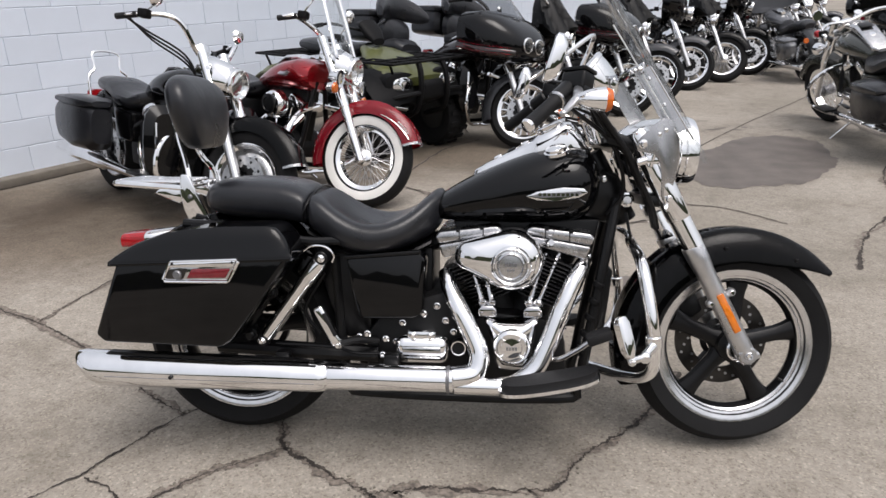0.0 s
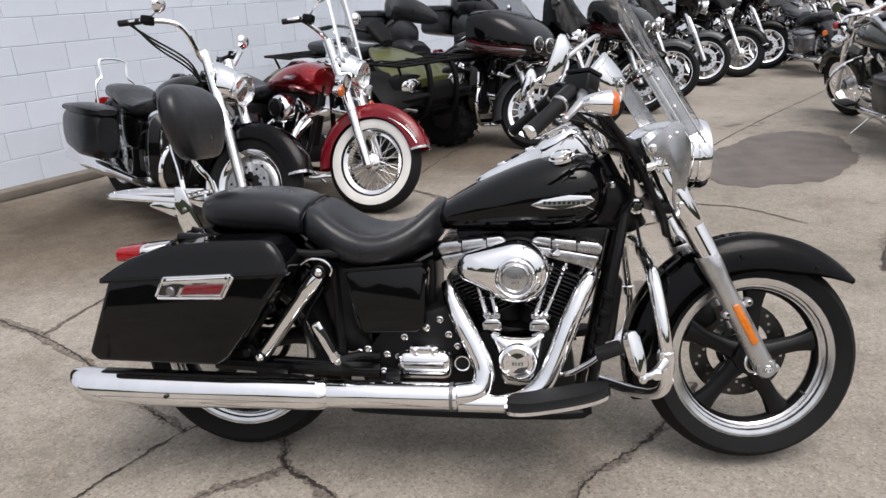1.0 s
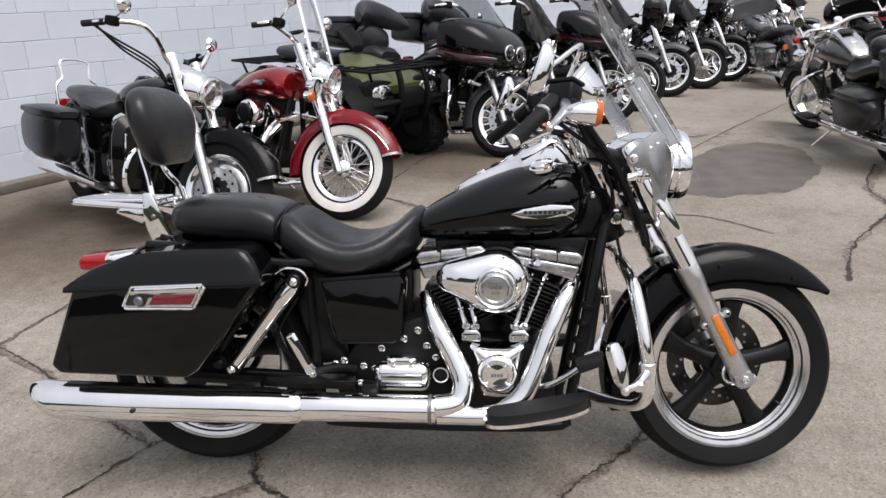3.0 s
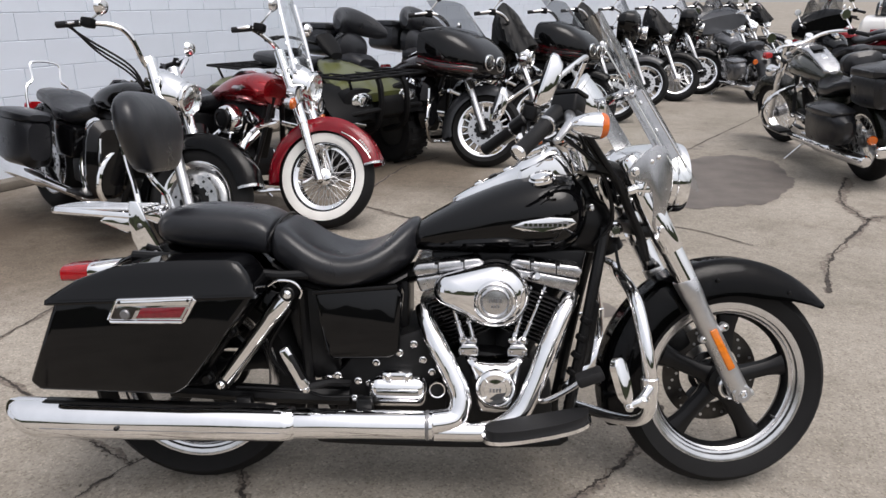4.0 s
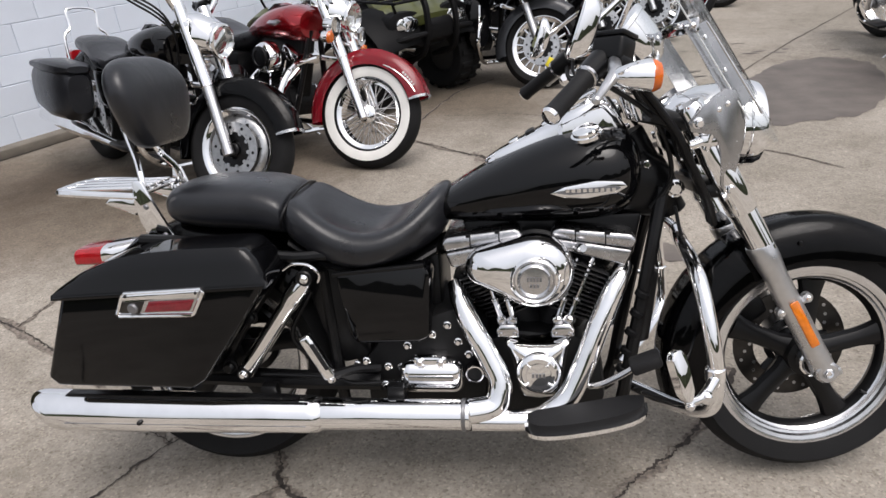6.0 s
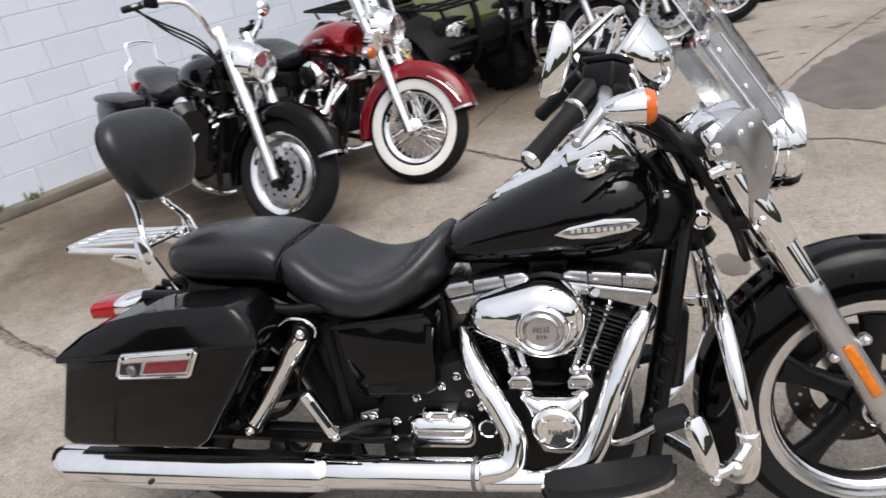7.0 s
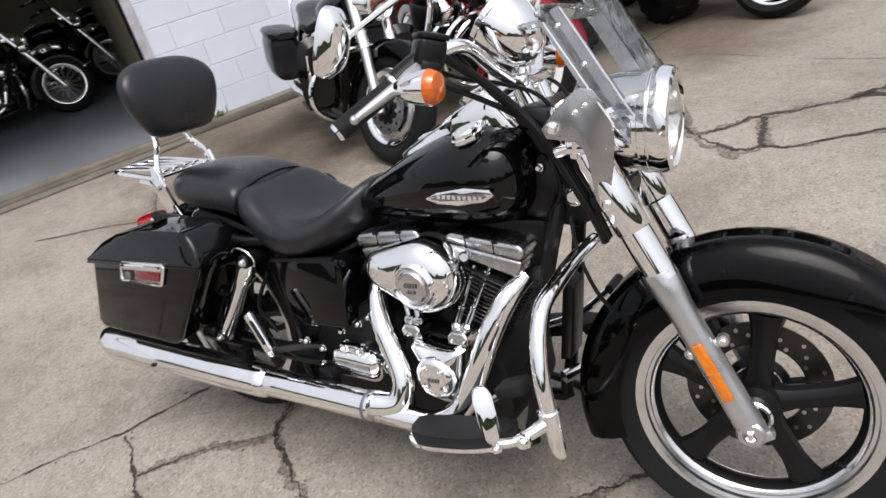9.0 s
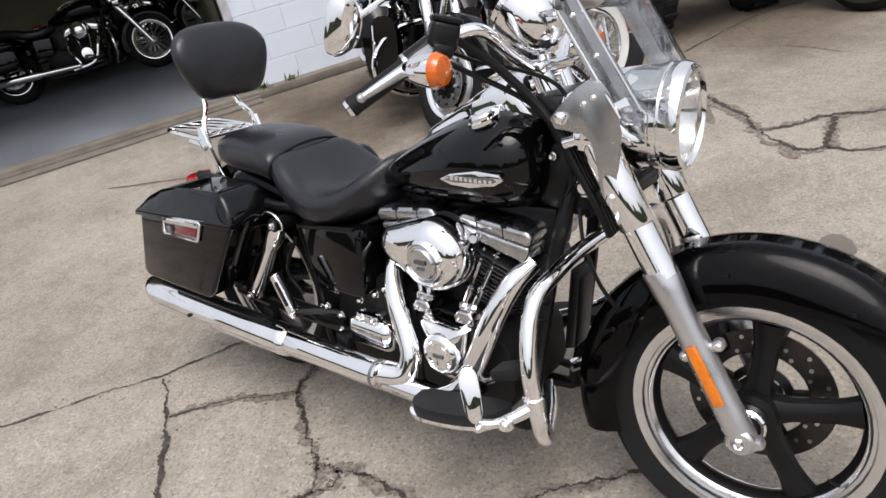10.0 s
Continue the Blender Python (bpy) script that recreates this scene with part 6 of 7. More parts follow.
    for z, w, h, yo in ((0.0, 0.078, 0.012, 0), (0.010, 0.100, 0.028, 0), (0.05, 0.122, 0.036, 0), (0.10, 0.142, 0.040, 0), (0.15, 0.154, 0.040, 0), (0.19, 0.150, 0.038, 0), (0.220, 0.128, 0.031, 0), (0.240, 0.092, 0.020, 0), (0.248, 0.050, 0.008, 0)):
        ring = []
        for j in range(28):
            t = 2 * math.pi * j / 28
            c, s2 = math.cos(t), math.sin(t)
            y = math.copysign(abs(c) ** 0.72, c) * w * 1.09
            ring.append(Vector((-0.120 - 0.16 * z + math.copysign(abs(s2) ** 0.8, s2) * h * 1.35 + 0.8 * y * y, y + 0.026, 0.914 + 0.92 * z)))
        rows.append(ring)
    pad = part("backrest", loft(rows), VINYL, b, "padded black vinyl backrest")
    md = pad.modifiers.new("smooth", "SUBSURF")
    md.levels = md.render_levels = 1
    # foot controls and guards
    for q in (-1, 1):
        def plan(grow):
            pts = []
            for k in range(15):
                t = math.pi * k / 14
                pts.append((0.969 + math.copysign(abs(math.cos(t)) ** 0.8, math.cos(t)) * (0.138 + grow), q * (0.238 + (math.sin(t) ** 0.6) * (0.082 + grow))))
            return pts + [(0.850 - grow, q * 0.226), (1.070 + grow, q * 0.226)]
        def board(z0, z1, grow):
            bm = bmesh.new()
            tilt = lambda x: 0.20 * (x - 0.969)
            lo = [bm.verts.new((x, y, z0 + tilt(x))) for x, y in plan(grow)]
            hi = [bm.verts.new((x, y, z1 + tilt(x))) for x, y in plan(grow)]
            bridge_rings(bm, [lo, hi])
            return bm
        fb = part("footboard", board(0.266, 0.276, 0.004), CHROME, b, "chrome-edged footboard with black rubber pad")
        part("rubber_pad", board(0.276, 0.298, -0.004), GRIP, fb)
        part("board_mount", tube([(0.93, q * 0.12, 0.24), (0.95, q * 0.25, 0.262)], 0.013, 8), SATIN, fb)
    pd = part("brake_pedal", tube([(0.95, -0.15, 0.305), (1.0, -0.19, 0.322), (1.05, -0.215, 0.360), (1.085, -0.23, 0.392)], [0.009, 0.007], 10, 4), POLISHED, b)
    part("pedal_rubber", box(0, 0, 0, 0.072, 0.055, 0.030, 0.009, 2, Matrix.Translation((1.105, -0.238, 0.408)) @ Matrix.Rotation(radians(-22), 4, "Y")), GRIP, pd)
    part("shift_lever", tube([(0.95, 0.17, 0.315), (1.05, 0.25, 0.34), (1.13, 0.30, 0.41)], 0.010, 10, 4), CHROME, b)
    part("shift_peg", rod((1.13, 0.26, 0.41), (1.13, 0.34, 0.412), 0.013), GRIP, b)
    for q in (-1, 1):
        gd = part("engine_guard", tube([(1.208, q * 0.004, 0.652), (1.203, q * 0.10, 0.648), (1.205, q * 0.20, 0.636), (1.206, q * 0.270, 0.618), (1.213, q * 0.312, 0.570), (1.226, q * 0.338, 0.49), (1.237, q * 0.337, 0.41), (1.236, q * 0.322, 0.348), (1.220, q * 0.280, 0.310), (1.185, q * 0.22, 0.288), (1.14, q * 0.14, 0.272), (1.08, q * 0.05, 0.260)], 0.0165, 14, 5), CHROME, b)
        paddle = [(0.021 * math.copysign(abs(math.cos(t)) ** 0.7, math.cos(t)) * (0.85 + 0.15 * math.sin(t)), 0.055 * math.copysign(abs(math.sin(t)) ** 0.55, math.sin(t))) for t in (2 * math.pi * j / 24 for j in range(24))]
        pose_peg = Matrix.Translation((1.146, q * 0.417, 0.464)) @ Matrix.Rotation(radians(-15), 4, "Y") @ Matrix.Rotation(radians(q * 10), 4, "X") @ Matrix.Rotation(radians(q * -38), 4, "Z")
        part("highway_peg", moved(slab(paddle, -0.010, 0.010, 0.004, 2), pose_peg), CHROME, gd, "flat chrome highway peg folded up")
        part("peg_clamp", join(tube([(1.160, q * 0.419, 0.405), (1.185, q * 0.402, 0.404), (1.210, q * 0.378, 0.412), (1.234, q * 0.342, 0.424)], [0.010, 0.009, 0.012, 0.014], 12, 4), lathe([(0.018, -0.016), (0.0215, -0.013), (0.0215, 0.013), (0.018, 0.016)], axis((1.2325, q * 0.3385, 0.430), (0.08, 0, -1)), 18)), CHROME, gd)
        bolts(gd, [(1.203, q * 0.392, 0.404)], 0.012, CHROME, 0.014, (0, q, 0))
        bolts(gd, [(1.165, q * 0.424, 0.402)], 0.008, CHROME, 0.012, (0, q, 0))
    part("kickstand", tube([(0.93, 0.13, 0.20), (0.95, 0.20, 0.16), (1.0, 0.285, 0.085), (1.015, 0.30, 0.062)], 0.012, 10, 3), SATIN, b)
    for k, (x, z) in enumerate(((0.41, 0.365), (0.435, 0.375), (0.49, 0.36), (0.48, 0.31))):
        bolts(en, [(x, -0.165, z)], 0.008)
    part("brake_line", tube([(0.50, -0.15, 0.31), (0.40, -0.17, 0.315), (0.33, -0.165, 0.33), (0.15, -0.16, 0.335)], 0.005, 8, 5), SATIN, b)
    part("rear_brake_hose", tube([(0.30, -0.13, 0.55), (0.24, -0.14, 0.44), (0.28, -0.13, 0.36)], 0.006, 8, 5), SATIN, b)
    return b


main_bike()


# ---- bikes and vehicles round the subject ----
def fairing_lowers(b, wb, paint):
    """Leg shields behind the engine guard, with their chrome strips."""
    for q in (-1, 1):
        lw = part("fairing_lower", loft([oval(x, q * 0.27, z, w, h, 18, 3) for x, z, w, h in ((wb - 0.52, 0.50, 0.07, 0.16), (wb - 0.47, 0.50, 0.11, 0.21), (wb - 0.41, 0.50, 0.12, 0.22), (wb - 0.37, 0.49, 0.08, 0.18))]), paint, b)
        part("chrome_strip", tube([(wb - 0.375, q * 0.33, 0.38), (wb - 0.362, q * 0.335, 0.50), (wb - 0.372, q * 0.33, 0.62)], 0.010, 8, 3), CHROME, lw)


def atv(m):
    """A green utility quad, x ahead, its middle on the ground at the origin."""
    b = empty("quad_bike", m, "olive green quad bike with black racks and knobbly tyres", "quad bike", "bikes parked along the wall")
    for x in (-0.60, 0.60):
        for q in (-1, 1):
            ax = Matrix.Translation((x, q * 0.43, 0.29)) @ Matrix.Rotation(radians(90), 4, "X")
            t = part("wheel", lathe([(0.16, -0.10), (0.22, -0.125), (0.265, -0.12), (0.285, -0.09), (0.288, 0), (0.285, 0.09), (0.265, 0.12), (0.22, 0.125), (0.16, 0.10), (0.13, 0.05), (0.13, -0.05)], ax, 26, caps=False, loop=True), RUBBER, b)
            for k in range(18):
                a = 2 * math.pi * k / 18
                for s in (-1, 1):
                    part("tread_lug", moved(box(0.287, 0, s * 0.06, 0.02, 0.045, 0.10, 0.005, 1), ax @ Matrix.Rotation(a + s * 0.09, 4, "Z")), RUBBER, t)
            part("rim", lathe([(0.155, -0.07), (0.13, -0.055), (0.05, -0.04), (0.05, 0.04), (0.13, 0.055), (0.155, 0.07)], ax, 22), SATIN, t)
    part("body", loft([oval(x, 0, z, w, h, 24, 3) for x, z, w, h in ((-0.85, 0.62, 0.20, 0.08), (-0.5, 0.60, 0.24, 0.14), (0.0, 0.52, 0.20, 0.18), (0.5, 0.58, 0.26, 0.18), (0.80, 0.56, 0.25, 0.14), (0.88, 0.52, 0.18, 0.08))]), PLASTIC, b)
    for x0, s in ((0.60, 1), (-0.60, -1)):
        for q in (-1, 1):
            rows = []
            for k in range(9):
                a = radians(25 + 130 * k / 8)
                rr = 0.40
                rows.append([Vector((x0 + rr * math.cos(a), q * y, 0.30 + rr * math.sin(a) + dz)) for y, dz in ((0.16, 0.05), (0.30, 0.045), (0.46, 0.02), (0.56, -0.03), (0.56, -0.045), (0.46, 0.0), (0.30, 0.02), (0.16, 0.02))])
            part("mudguard", loft(rows), PLASTIC if s > 0 else OLIVE, b)
    hood = part("hood", loft([oval(x, 0, z, w, h, 22, 3) for x, z, w, h in ((0.20, 0.85, 0.10, 0.05), (0.35, 0.80, 0.20, 0.07), (0.60, 0.72, 0.32, 0.075), (0.80, 0.67, 0.34, 0.06), (0.90, 0.64, 0.24, 0.035))]), OLIVE, b)
    for q in (-1, 1):
        lamp = part("headlight", loft([oval(x, q * 0.25, z, w, h, 16, 2.4) for x, z, w, h in ((0.80, 0.635, 0.115, 0.07), (0.895, 0.625, 0.105, 0.058), (0.92, 0.62, 0.06, 0.035))]), MIRROR, hood)
        part("lens", loft([oval(x, q * 0.25, z, w, h, 16, 2.4) for x, z, w, h in ((0.915, 0.625, 0.10, 0.054), (0.932, 0.622, 0.055, 0.032))]), LENS, lamp)
        part("bumper_tube", tube([(0.72, q * 0.16, 0.33), (0.93, q * 0.16, 0.40), (1.0, q * 0.15, 0.56), (0.99, q * 0.14, 0.72), (0.95, q * 0.13, 0.80)], 0.024, 8, 4), PLASTIC, b)
        part("bumper_wing", tube([(1.0, q * 0.15, 0.56), (0.98, q * 0.30, 0.55), (0.90, q * 0.42, 0.52), (0.84, q * 0.44, 0.44)], 0.020, 8, 4), PLASTIC, b)
        part("light_surround", loft([oval(x, q * 0.25, z, w, h, 18, 3) for x, z, w, h in ((0.78, 0.60, 0.17, 0.12), (0.87, 0.60, 0.165, 0.115), (0.885, 0.60, 0.135, 0.085))]), PLASTIC, hood)
    part("bumper_plate", slab([(0.90, 0.46), (0.99, 0.50), (0.995, 0.62), (0.96, 0.66)], -0.13, 0.13, 0.02), PLASTIC, b)
    for x0, x1, z in ((0.36, 0.97, 0.80), (-1.0, -0.40, 0.80)):
        rack = part("rack", tube([(x0, -0.40, z), (x1 - 0.06, -0.42, z), (x1, -0.34, z), (x1, 0.34, z), (x1 - 0.06, 0.42, z), (x0, 0.40, z)], 0.011, 8, 3), PLASTIC, b)
        for k in range(3):
            y = -0.22 + 0.22 * k
            part("rack_bar", rod((x0, y, z), (x1, y, z), 0.010, 8), PLASTIC, rack)
            xx = x0 + (x1 - x0) * (0.25 + 0.25 * k)
            part("rack_bar", rod((xx, -0.41, z), (xx, 0.41, z), 0.010, 8), PLASTIC, rack)
        for q in (-1, 1):
            for xx in (x0 + 0.10, x1 - 0.10):
                part("rack_leg", rod((xx, q * 0.36, z), (xx - 0.04, q * 0.28, z - 0.14), 0.011, 8), PLASTIC, rack)
        part("rack_bar", rod((x0, -0.40, z), (x0, 0.40, z), 0.011, 8), PLASTIC, rack)
    part("seat", loft([oval(x, 0, z, w, h, 20, 2.8) for x, z, w, h in ((-0.62, 0.88, 0.16, 0.05), (-0.45, 0.87, 0.19, 0.07), (-0.1, 0.83, 0.17, 0.07), (0.15, 0.85, 0.12, 0.06), (0.22, 0.88, 0.06, 0.03))]), VINYL, b)
    hb = part("handlebar", tube([(-0.06, -0.38, 1.06), (0.08, -0.30, 1.08), (0.16, -0.12, 1.03), (0.18, 0, 1.0), (0.16, 0.12, 1.03), (0.08, 0.30, 1.08), (-0.06, 0.38, 1.06)], 0.012, 8, 4), SATIN, b)
    for q in (-1, 1):
        part("grip", rod((-0.09, q * 0.40, 1.055), (0.02, q * 0.34, 1.075), 0.018), GRIP, hb)
    part("dash", loft([oval(x, 0, z, w, h, 16, 2.6) for x, z, w, h in ((0.12, 1.06, 0.06, 0.03), (0.20, 1.05, 0.10, 0.05), (0.28, 0.98, 0.10, 0.05), (0.34, 0.92, 0.06, 0.03))]), PLASTIC, hb)
    return b


def cloth_cover(b, x, z, h, w):
    """A black cloth hood drawn over a screen."""
    rows = []
    for k in range(9):
        f = k / 8
        ring = []
        for j in range(48):
            t = 2 * math.pi * j / 48
            fold = 1 + 0.10 * math.sin(4 * t + 2.1 * k / 8) + 0.09 * math.sin(9 * t + 0.5 * k) + 0.05 * math.sin(15 * t + k)
            sag = 0.05 * max(0, 1 - f * 2) * math.sin(3 * t + 1)
            wide = w * (1.05 - 0.25 * f) * math.sqrt(max(0.02, 1 - f ** 3)) * fold
            ring.append(Vector((x - 0.42 * f * h + math.cos(t) * (0.20 - 0.09 * f) * math.sqrt(max(0.02, 1 - f ** 3)) * fold, math.sin(t) * wide, z + h * f + sag)))
        rows.append(ring)
    part("screen_cover", loft(rows), CANVAS, b, "black cloth cover over the screen")


def lamp_bar(b, x, z, half, s):
    """Two bullet turn signals on a bar under the headlight."""
    lb = part("signal_bar", moved(rod((x - 0.03, -half, z), (x - 0.03, half, z), 0.009), s), CHROME, b)
    for q in (-1, 1):
        sg = part("turn_signal", moved(lathe([(0.01, -0.06), (0.03, -0.04), (0.036, 0.0)], axis((x, q * half, z), (1, 0, 0)), 16), s), CHROME, lb)
        part("amber_lens", moved(lathe([(0.035, 0.0), (0.028, 0.016), (0.001, 0.02)], axis((x, q * half, z), (1, 0, 0)), 16), s), AMBER, sg)


LOCK = 24.0
rc = cruiser("road_cruiser", park(-0.68, 1.935, -38, LOCK), "black cruiser with tall bars and hard saddlebags parked by the wall", BLACK, LOCK, bar="ape", bags="vinyl", style="slotted", backrest=True, bag_shift=0.19, bag_scale=1.13, spots=False)
fairing_lowers(rc, 1.61, BLACK)
rcs = steering((1.18, 0, 0.80), 30, LOCK)
for q in (-1, 1):
    for k in range(3):
        part("cable", moved(tube([(0.86 + 0.02 * k, q * 0.40, 1.12), (0.99, q * (0.33 - 0.03 * k), 1.06 - 0.02 * k), (1.15, q * 0.18, 0.98 - 0.02 * k), (1.20, q * 0.10, 0.86), (1.19, q * 0.05, 0.72)], 0.006, 8, 5), rcs), SATIN, rc)
rd = cruiser("red_cruiser", park(-0.068, 2.49, -36, LOCK), "red cruiser with whitewall tyres and clear windshield", CANDY, LOCK, fender_paint=REDPAINT, whitewall=True, style="wire", shield=True, bags="leather", bar="short", cover_mat=SATIN)
rds = steering((1.18, 0, 0.80), 30, LOCK)
part("fender_trim", moved(tube([(1.61 + 0.387 * math.cos(a), -0.083, 0.32 + 0.387 * math.sin(a) - 0.088) for a in np.linspace(radians(40), radians(78), 12)], 0.003, 6), rds), CHROME, rd)
for k in range(6):
    a = radians(42 + 2.8 * k)
    part("plain_bar", moved(box(0, 0, 0, 0.010, 0.003, 0.012, 0, 1, Matrix.Translation((1.61 + 0.378 * math.cos(a), -0.0835, 0.32 + 0.378 * math.sin(a) - 0.055)) @ Matrix.Rotation(radians(90) - a, 4, "Y")), rds), WHITE, rd)
part("tank_badge", slab([(0.92, 0.815), (0.955, 0.835), (0.99, 0.828), (1.025, 0.84), (1.06, 0.828), (1.0, 0.800)], -0.176, -0.158, 0.003), POLISHED, rd)
part("cleaner_disc", lathe([(0.070, 0.230), (0.068, 0.240), (0.048, 0.243), (0.045, 0.238), (0.001, 0.239)], axis((0.91, 0, 0.61), (0, -1, 0)), 28), SATIN, rd)
lamp_bar(rd, 1.40, 0.72, 0.22, rds)
atv(Matrix.Translation((-0.46, 4.47, 0)) @ Matrix.Rotation(radians(-40), 4, "Z"))
tb = cruiser("touring_bike", park(1.03, 4.20, -36, LOCK), "dark touring bike with a broad fairing and pinstripes", MAROON, LOCK, fairing="frame", style="thin", topbox="backrest", bags="paint", fender_paint=GREY_PAINT, spokes=20)
fairing_lowers(tb, 1.61, BLACK)
part("yellow_tag", moved(box(0, 0, 0, 0.045, 0.012, 0.075, 0.006, 2, Matrix.Translation((1.70, -0.085, 0.20)) @ Matrix.Rotation(radians(20), 4, "Y")), steering((1.18, 0, 0.80), 30, LOCK)), YELLOW, tb, "yellow tag hung on the wheel")
ROW = ((1.60, 4.97, "black touring bike with a cloth-covered screen and passenger backrest", dict(bags="paint", style="thin", spokes=14, topbox="backrest"), 0.42),
       (2.18, 5.73, "black bike with a broad frame fairing in the row", dict(fairing="frame", bags="paint", style="thin", spokes=14), 0.0),
       (2.64, 6.50, "black bike with a cloth-covered screen and bright cast wheels", dict(bags="paint", style="thin", spokes=9, fender_paint=GREY_PAINT), 0.42),
       (3.29, 7.60, "black cruiser with grey mudguard and cast wheels", dict(style="thin", bags="paint", fender_paint=GREY_PAINT, fairing="batwing"), 0.0),
       (3.94, 8.31, "black cruiser with wire wheels and bare fork", dict(style="wire", saddle=False), 0.36),
       (4.55, 9.10, "black bagger with cast wheels in the row", dict(style="thin", fairing="batwing"), 0.0),
       (5.14, 9.95, "black cruiser with grey mudguard and cloth-covered screen", dict(style="thin", fender_paint=GREY_PAINT), 0.42),
       (5.74, 10.85, "grey bagger with a broad fairing in the row", dict(paint=GREY_PAINT, style="thin", bags="paint", fairing="batwing"), 0.0),
       (6.39, 11.8, "black cruiser with cloth-covered screen and chrome fork", dict(style="thin"), 0.42),
       (6.99, 12.7, "black cruiser with bare chrome fork in the row", dict(style="wire", saddle=False), 0.0),
       (7.69, 13.7, "dark blue cruiser at the far end of the row", dict(paint=BLUE_PAINT, style="thin"), 0.4))
for fx, fy, lab, kw, cover in ROW:
    rb = cruiser("row_bike", park(fx, fy, -36, LOCK), lab, turn=LOCK, **kw)
    if cover:
        cloth_cover(rb, 1.26, 0.93, cover, 0.19)
oc = cruiser("olive_cruiser", stand(4.10, 3.70, 88), "dark olive cruiser with black bags and tour pack seen from behind", OLIVE_DARK, 14, style="wire", topbox=True, topz=0.77, bar="low", bags="vinyl", tailz=0.47, topw=0.8, group="bikes across the lane")
part("rider_backrest", loft([oval(x, 0, z, w, h, 18, 3) for x, z, w, h in ((0.10, 0.90, 0.10, 0.06), (0.13, 0.91, 0.15, 0.085), (0.18, 0.91, 0.15, 0.085), (0.21, 0.90, 0.10, 0.06))]), VINYL, oc)
part("console_panel", loft([oval(x, 0, z, w, h, 20, 4) for x, z, w, h in ((0.58, 0.79, 0.03, 0.012), (0.62, 0.805, 0.072, 0.024), (0.72, 0.865, 0.080, 0.026), (0.90, 0.945, 0.084, 0.026), (1.08, 0.965, 0.085, 0.026), (1.13, 0.955, 0.05, 0.014))]), POLISHED, oc)
part("speedometer", lathe([(0.062, 0), (0.066, 0.01), (0.060, 0.016), (0.056, 0.012), (0.001, 0.012)], axis((1.06, 0, 0.975), (-0.2, 0, 1)), 26), STEEL, oc)
part("console_plate", box(0, 0, 0, 0.11, 0.10, 0.006, 0.002, 2, Matrix.Translation((0.90, 0, 0.976)) @ Matrix.Rotation(radians(-14), 4, "Y")), SATIN, oc)
part("rear_bumper", box(-0.43, 0, 0.33, 0.05, 0.34, 0.09, 0.02, 3), CHROME, oc)
part("plate_holder", box(-0.44, 0, 0.575, 0.02, 0.20, 0.08, 0.006), STEEL, oc)
cruiser("bagger", stand(5.12, 8.30, 92), "dark grey bagger seen from behind across the lane", GREY_PAINT, 4, style="thin", bags="paint", fairing="batwing", group="bikes across the lane")
cruiser("lane_bike", stand(6.15, 7.5, 84), "black bike with a broad dark fairing across the lane", BLACK, 10, style="thin", bags="paint", fairing="batwing", group="bikes across the lane")
cruiser("lane_bike", stand(8.5, 10.9, 120), "red cruiser parked farther across the lane", REDPAINT, 10, style="wire", bags="leather", bar="low", shield=True, group="bikes across the lane")
cruiser("lane_bike", stand(9.3, 12.4, 120), "red and chrome cruiser across the lane", REDPAINT, -10, style="wire", bags="leather", bar="low", group="bikes across the lane")


def car(m):
    """A parked white estate car with a red stripe, far off."""
    b = empty("parked_car", m, "white parked estate car with chrome window frames", "car")
    body = part("body", loft([oval(x, 0, z, w, h, 24, 4) for x, z, w, h in ((-2.3, 0.62, 0.62, 0.22), (-2.2, 0.66, 0.82, 0.32), (-0.8, 0.68, 0.88, 0.34), (0.8, 0.67, 0.88, 0.33), (2.0, 0.62, 0.84, 0.27), (2.3, 0.56, 0.66, 0.18))]), WHITE, b)
    part("cabin", loft([oval(x, 0, z, w, h, 22, 4) for x, z, w, h in ((-2.0, 1.12, 0.62, 0.18), (-1.8, 1.2, 0.68, 0.26), (0.2, 1.2, 0.70, 0.26), (0.9, 1.06, 0.66, 0.10))]), CARGLASS, body)
    part("roof", loft([oval(x, 0, 1.46, w, h, 22, 4) for x, w, h in ((-1.95, 0.55, 0.02), (-1.7, 0.64, 0.035), (0.1, 0.64, 0.035), (0.35, 0.55, 0.02))]), WHITE, body)
    for q in (-1, 1):
        part("stripe", box(0, q * 0.885, 0.62, 4.0, 0.012, 0.09, 0.003), REDPAINT, body)
        for x in (-1.9, -0.9, 0.0, 0.7):
            part("pillar", box(x, q * 0.69, 1.22, 0.06, 0.05, 0.46, 0.01), CHROME, body)
        for x in (-1.4, 1.4):
            ax = Matrix.Translation((x, q * 0.76, 0.33)) @ Matrix.Rotation(radians(90), 4, "X")
            w = part("wheel", lathe([(0.2, -0.09), (0.30, -0.1), (0.33, -0.07), (0.33, 0.07), (0.30, 0.1), (0.2, 0.09)], ax, 28), RUBBER, b)
            part("rim", lathe([(0.20, -0.1), (0.05, -0.11), (0.05, 0.11), (0.20, 0.1)], ax, 24), POLISHED, w)
    return b


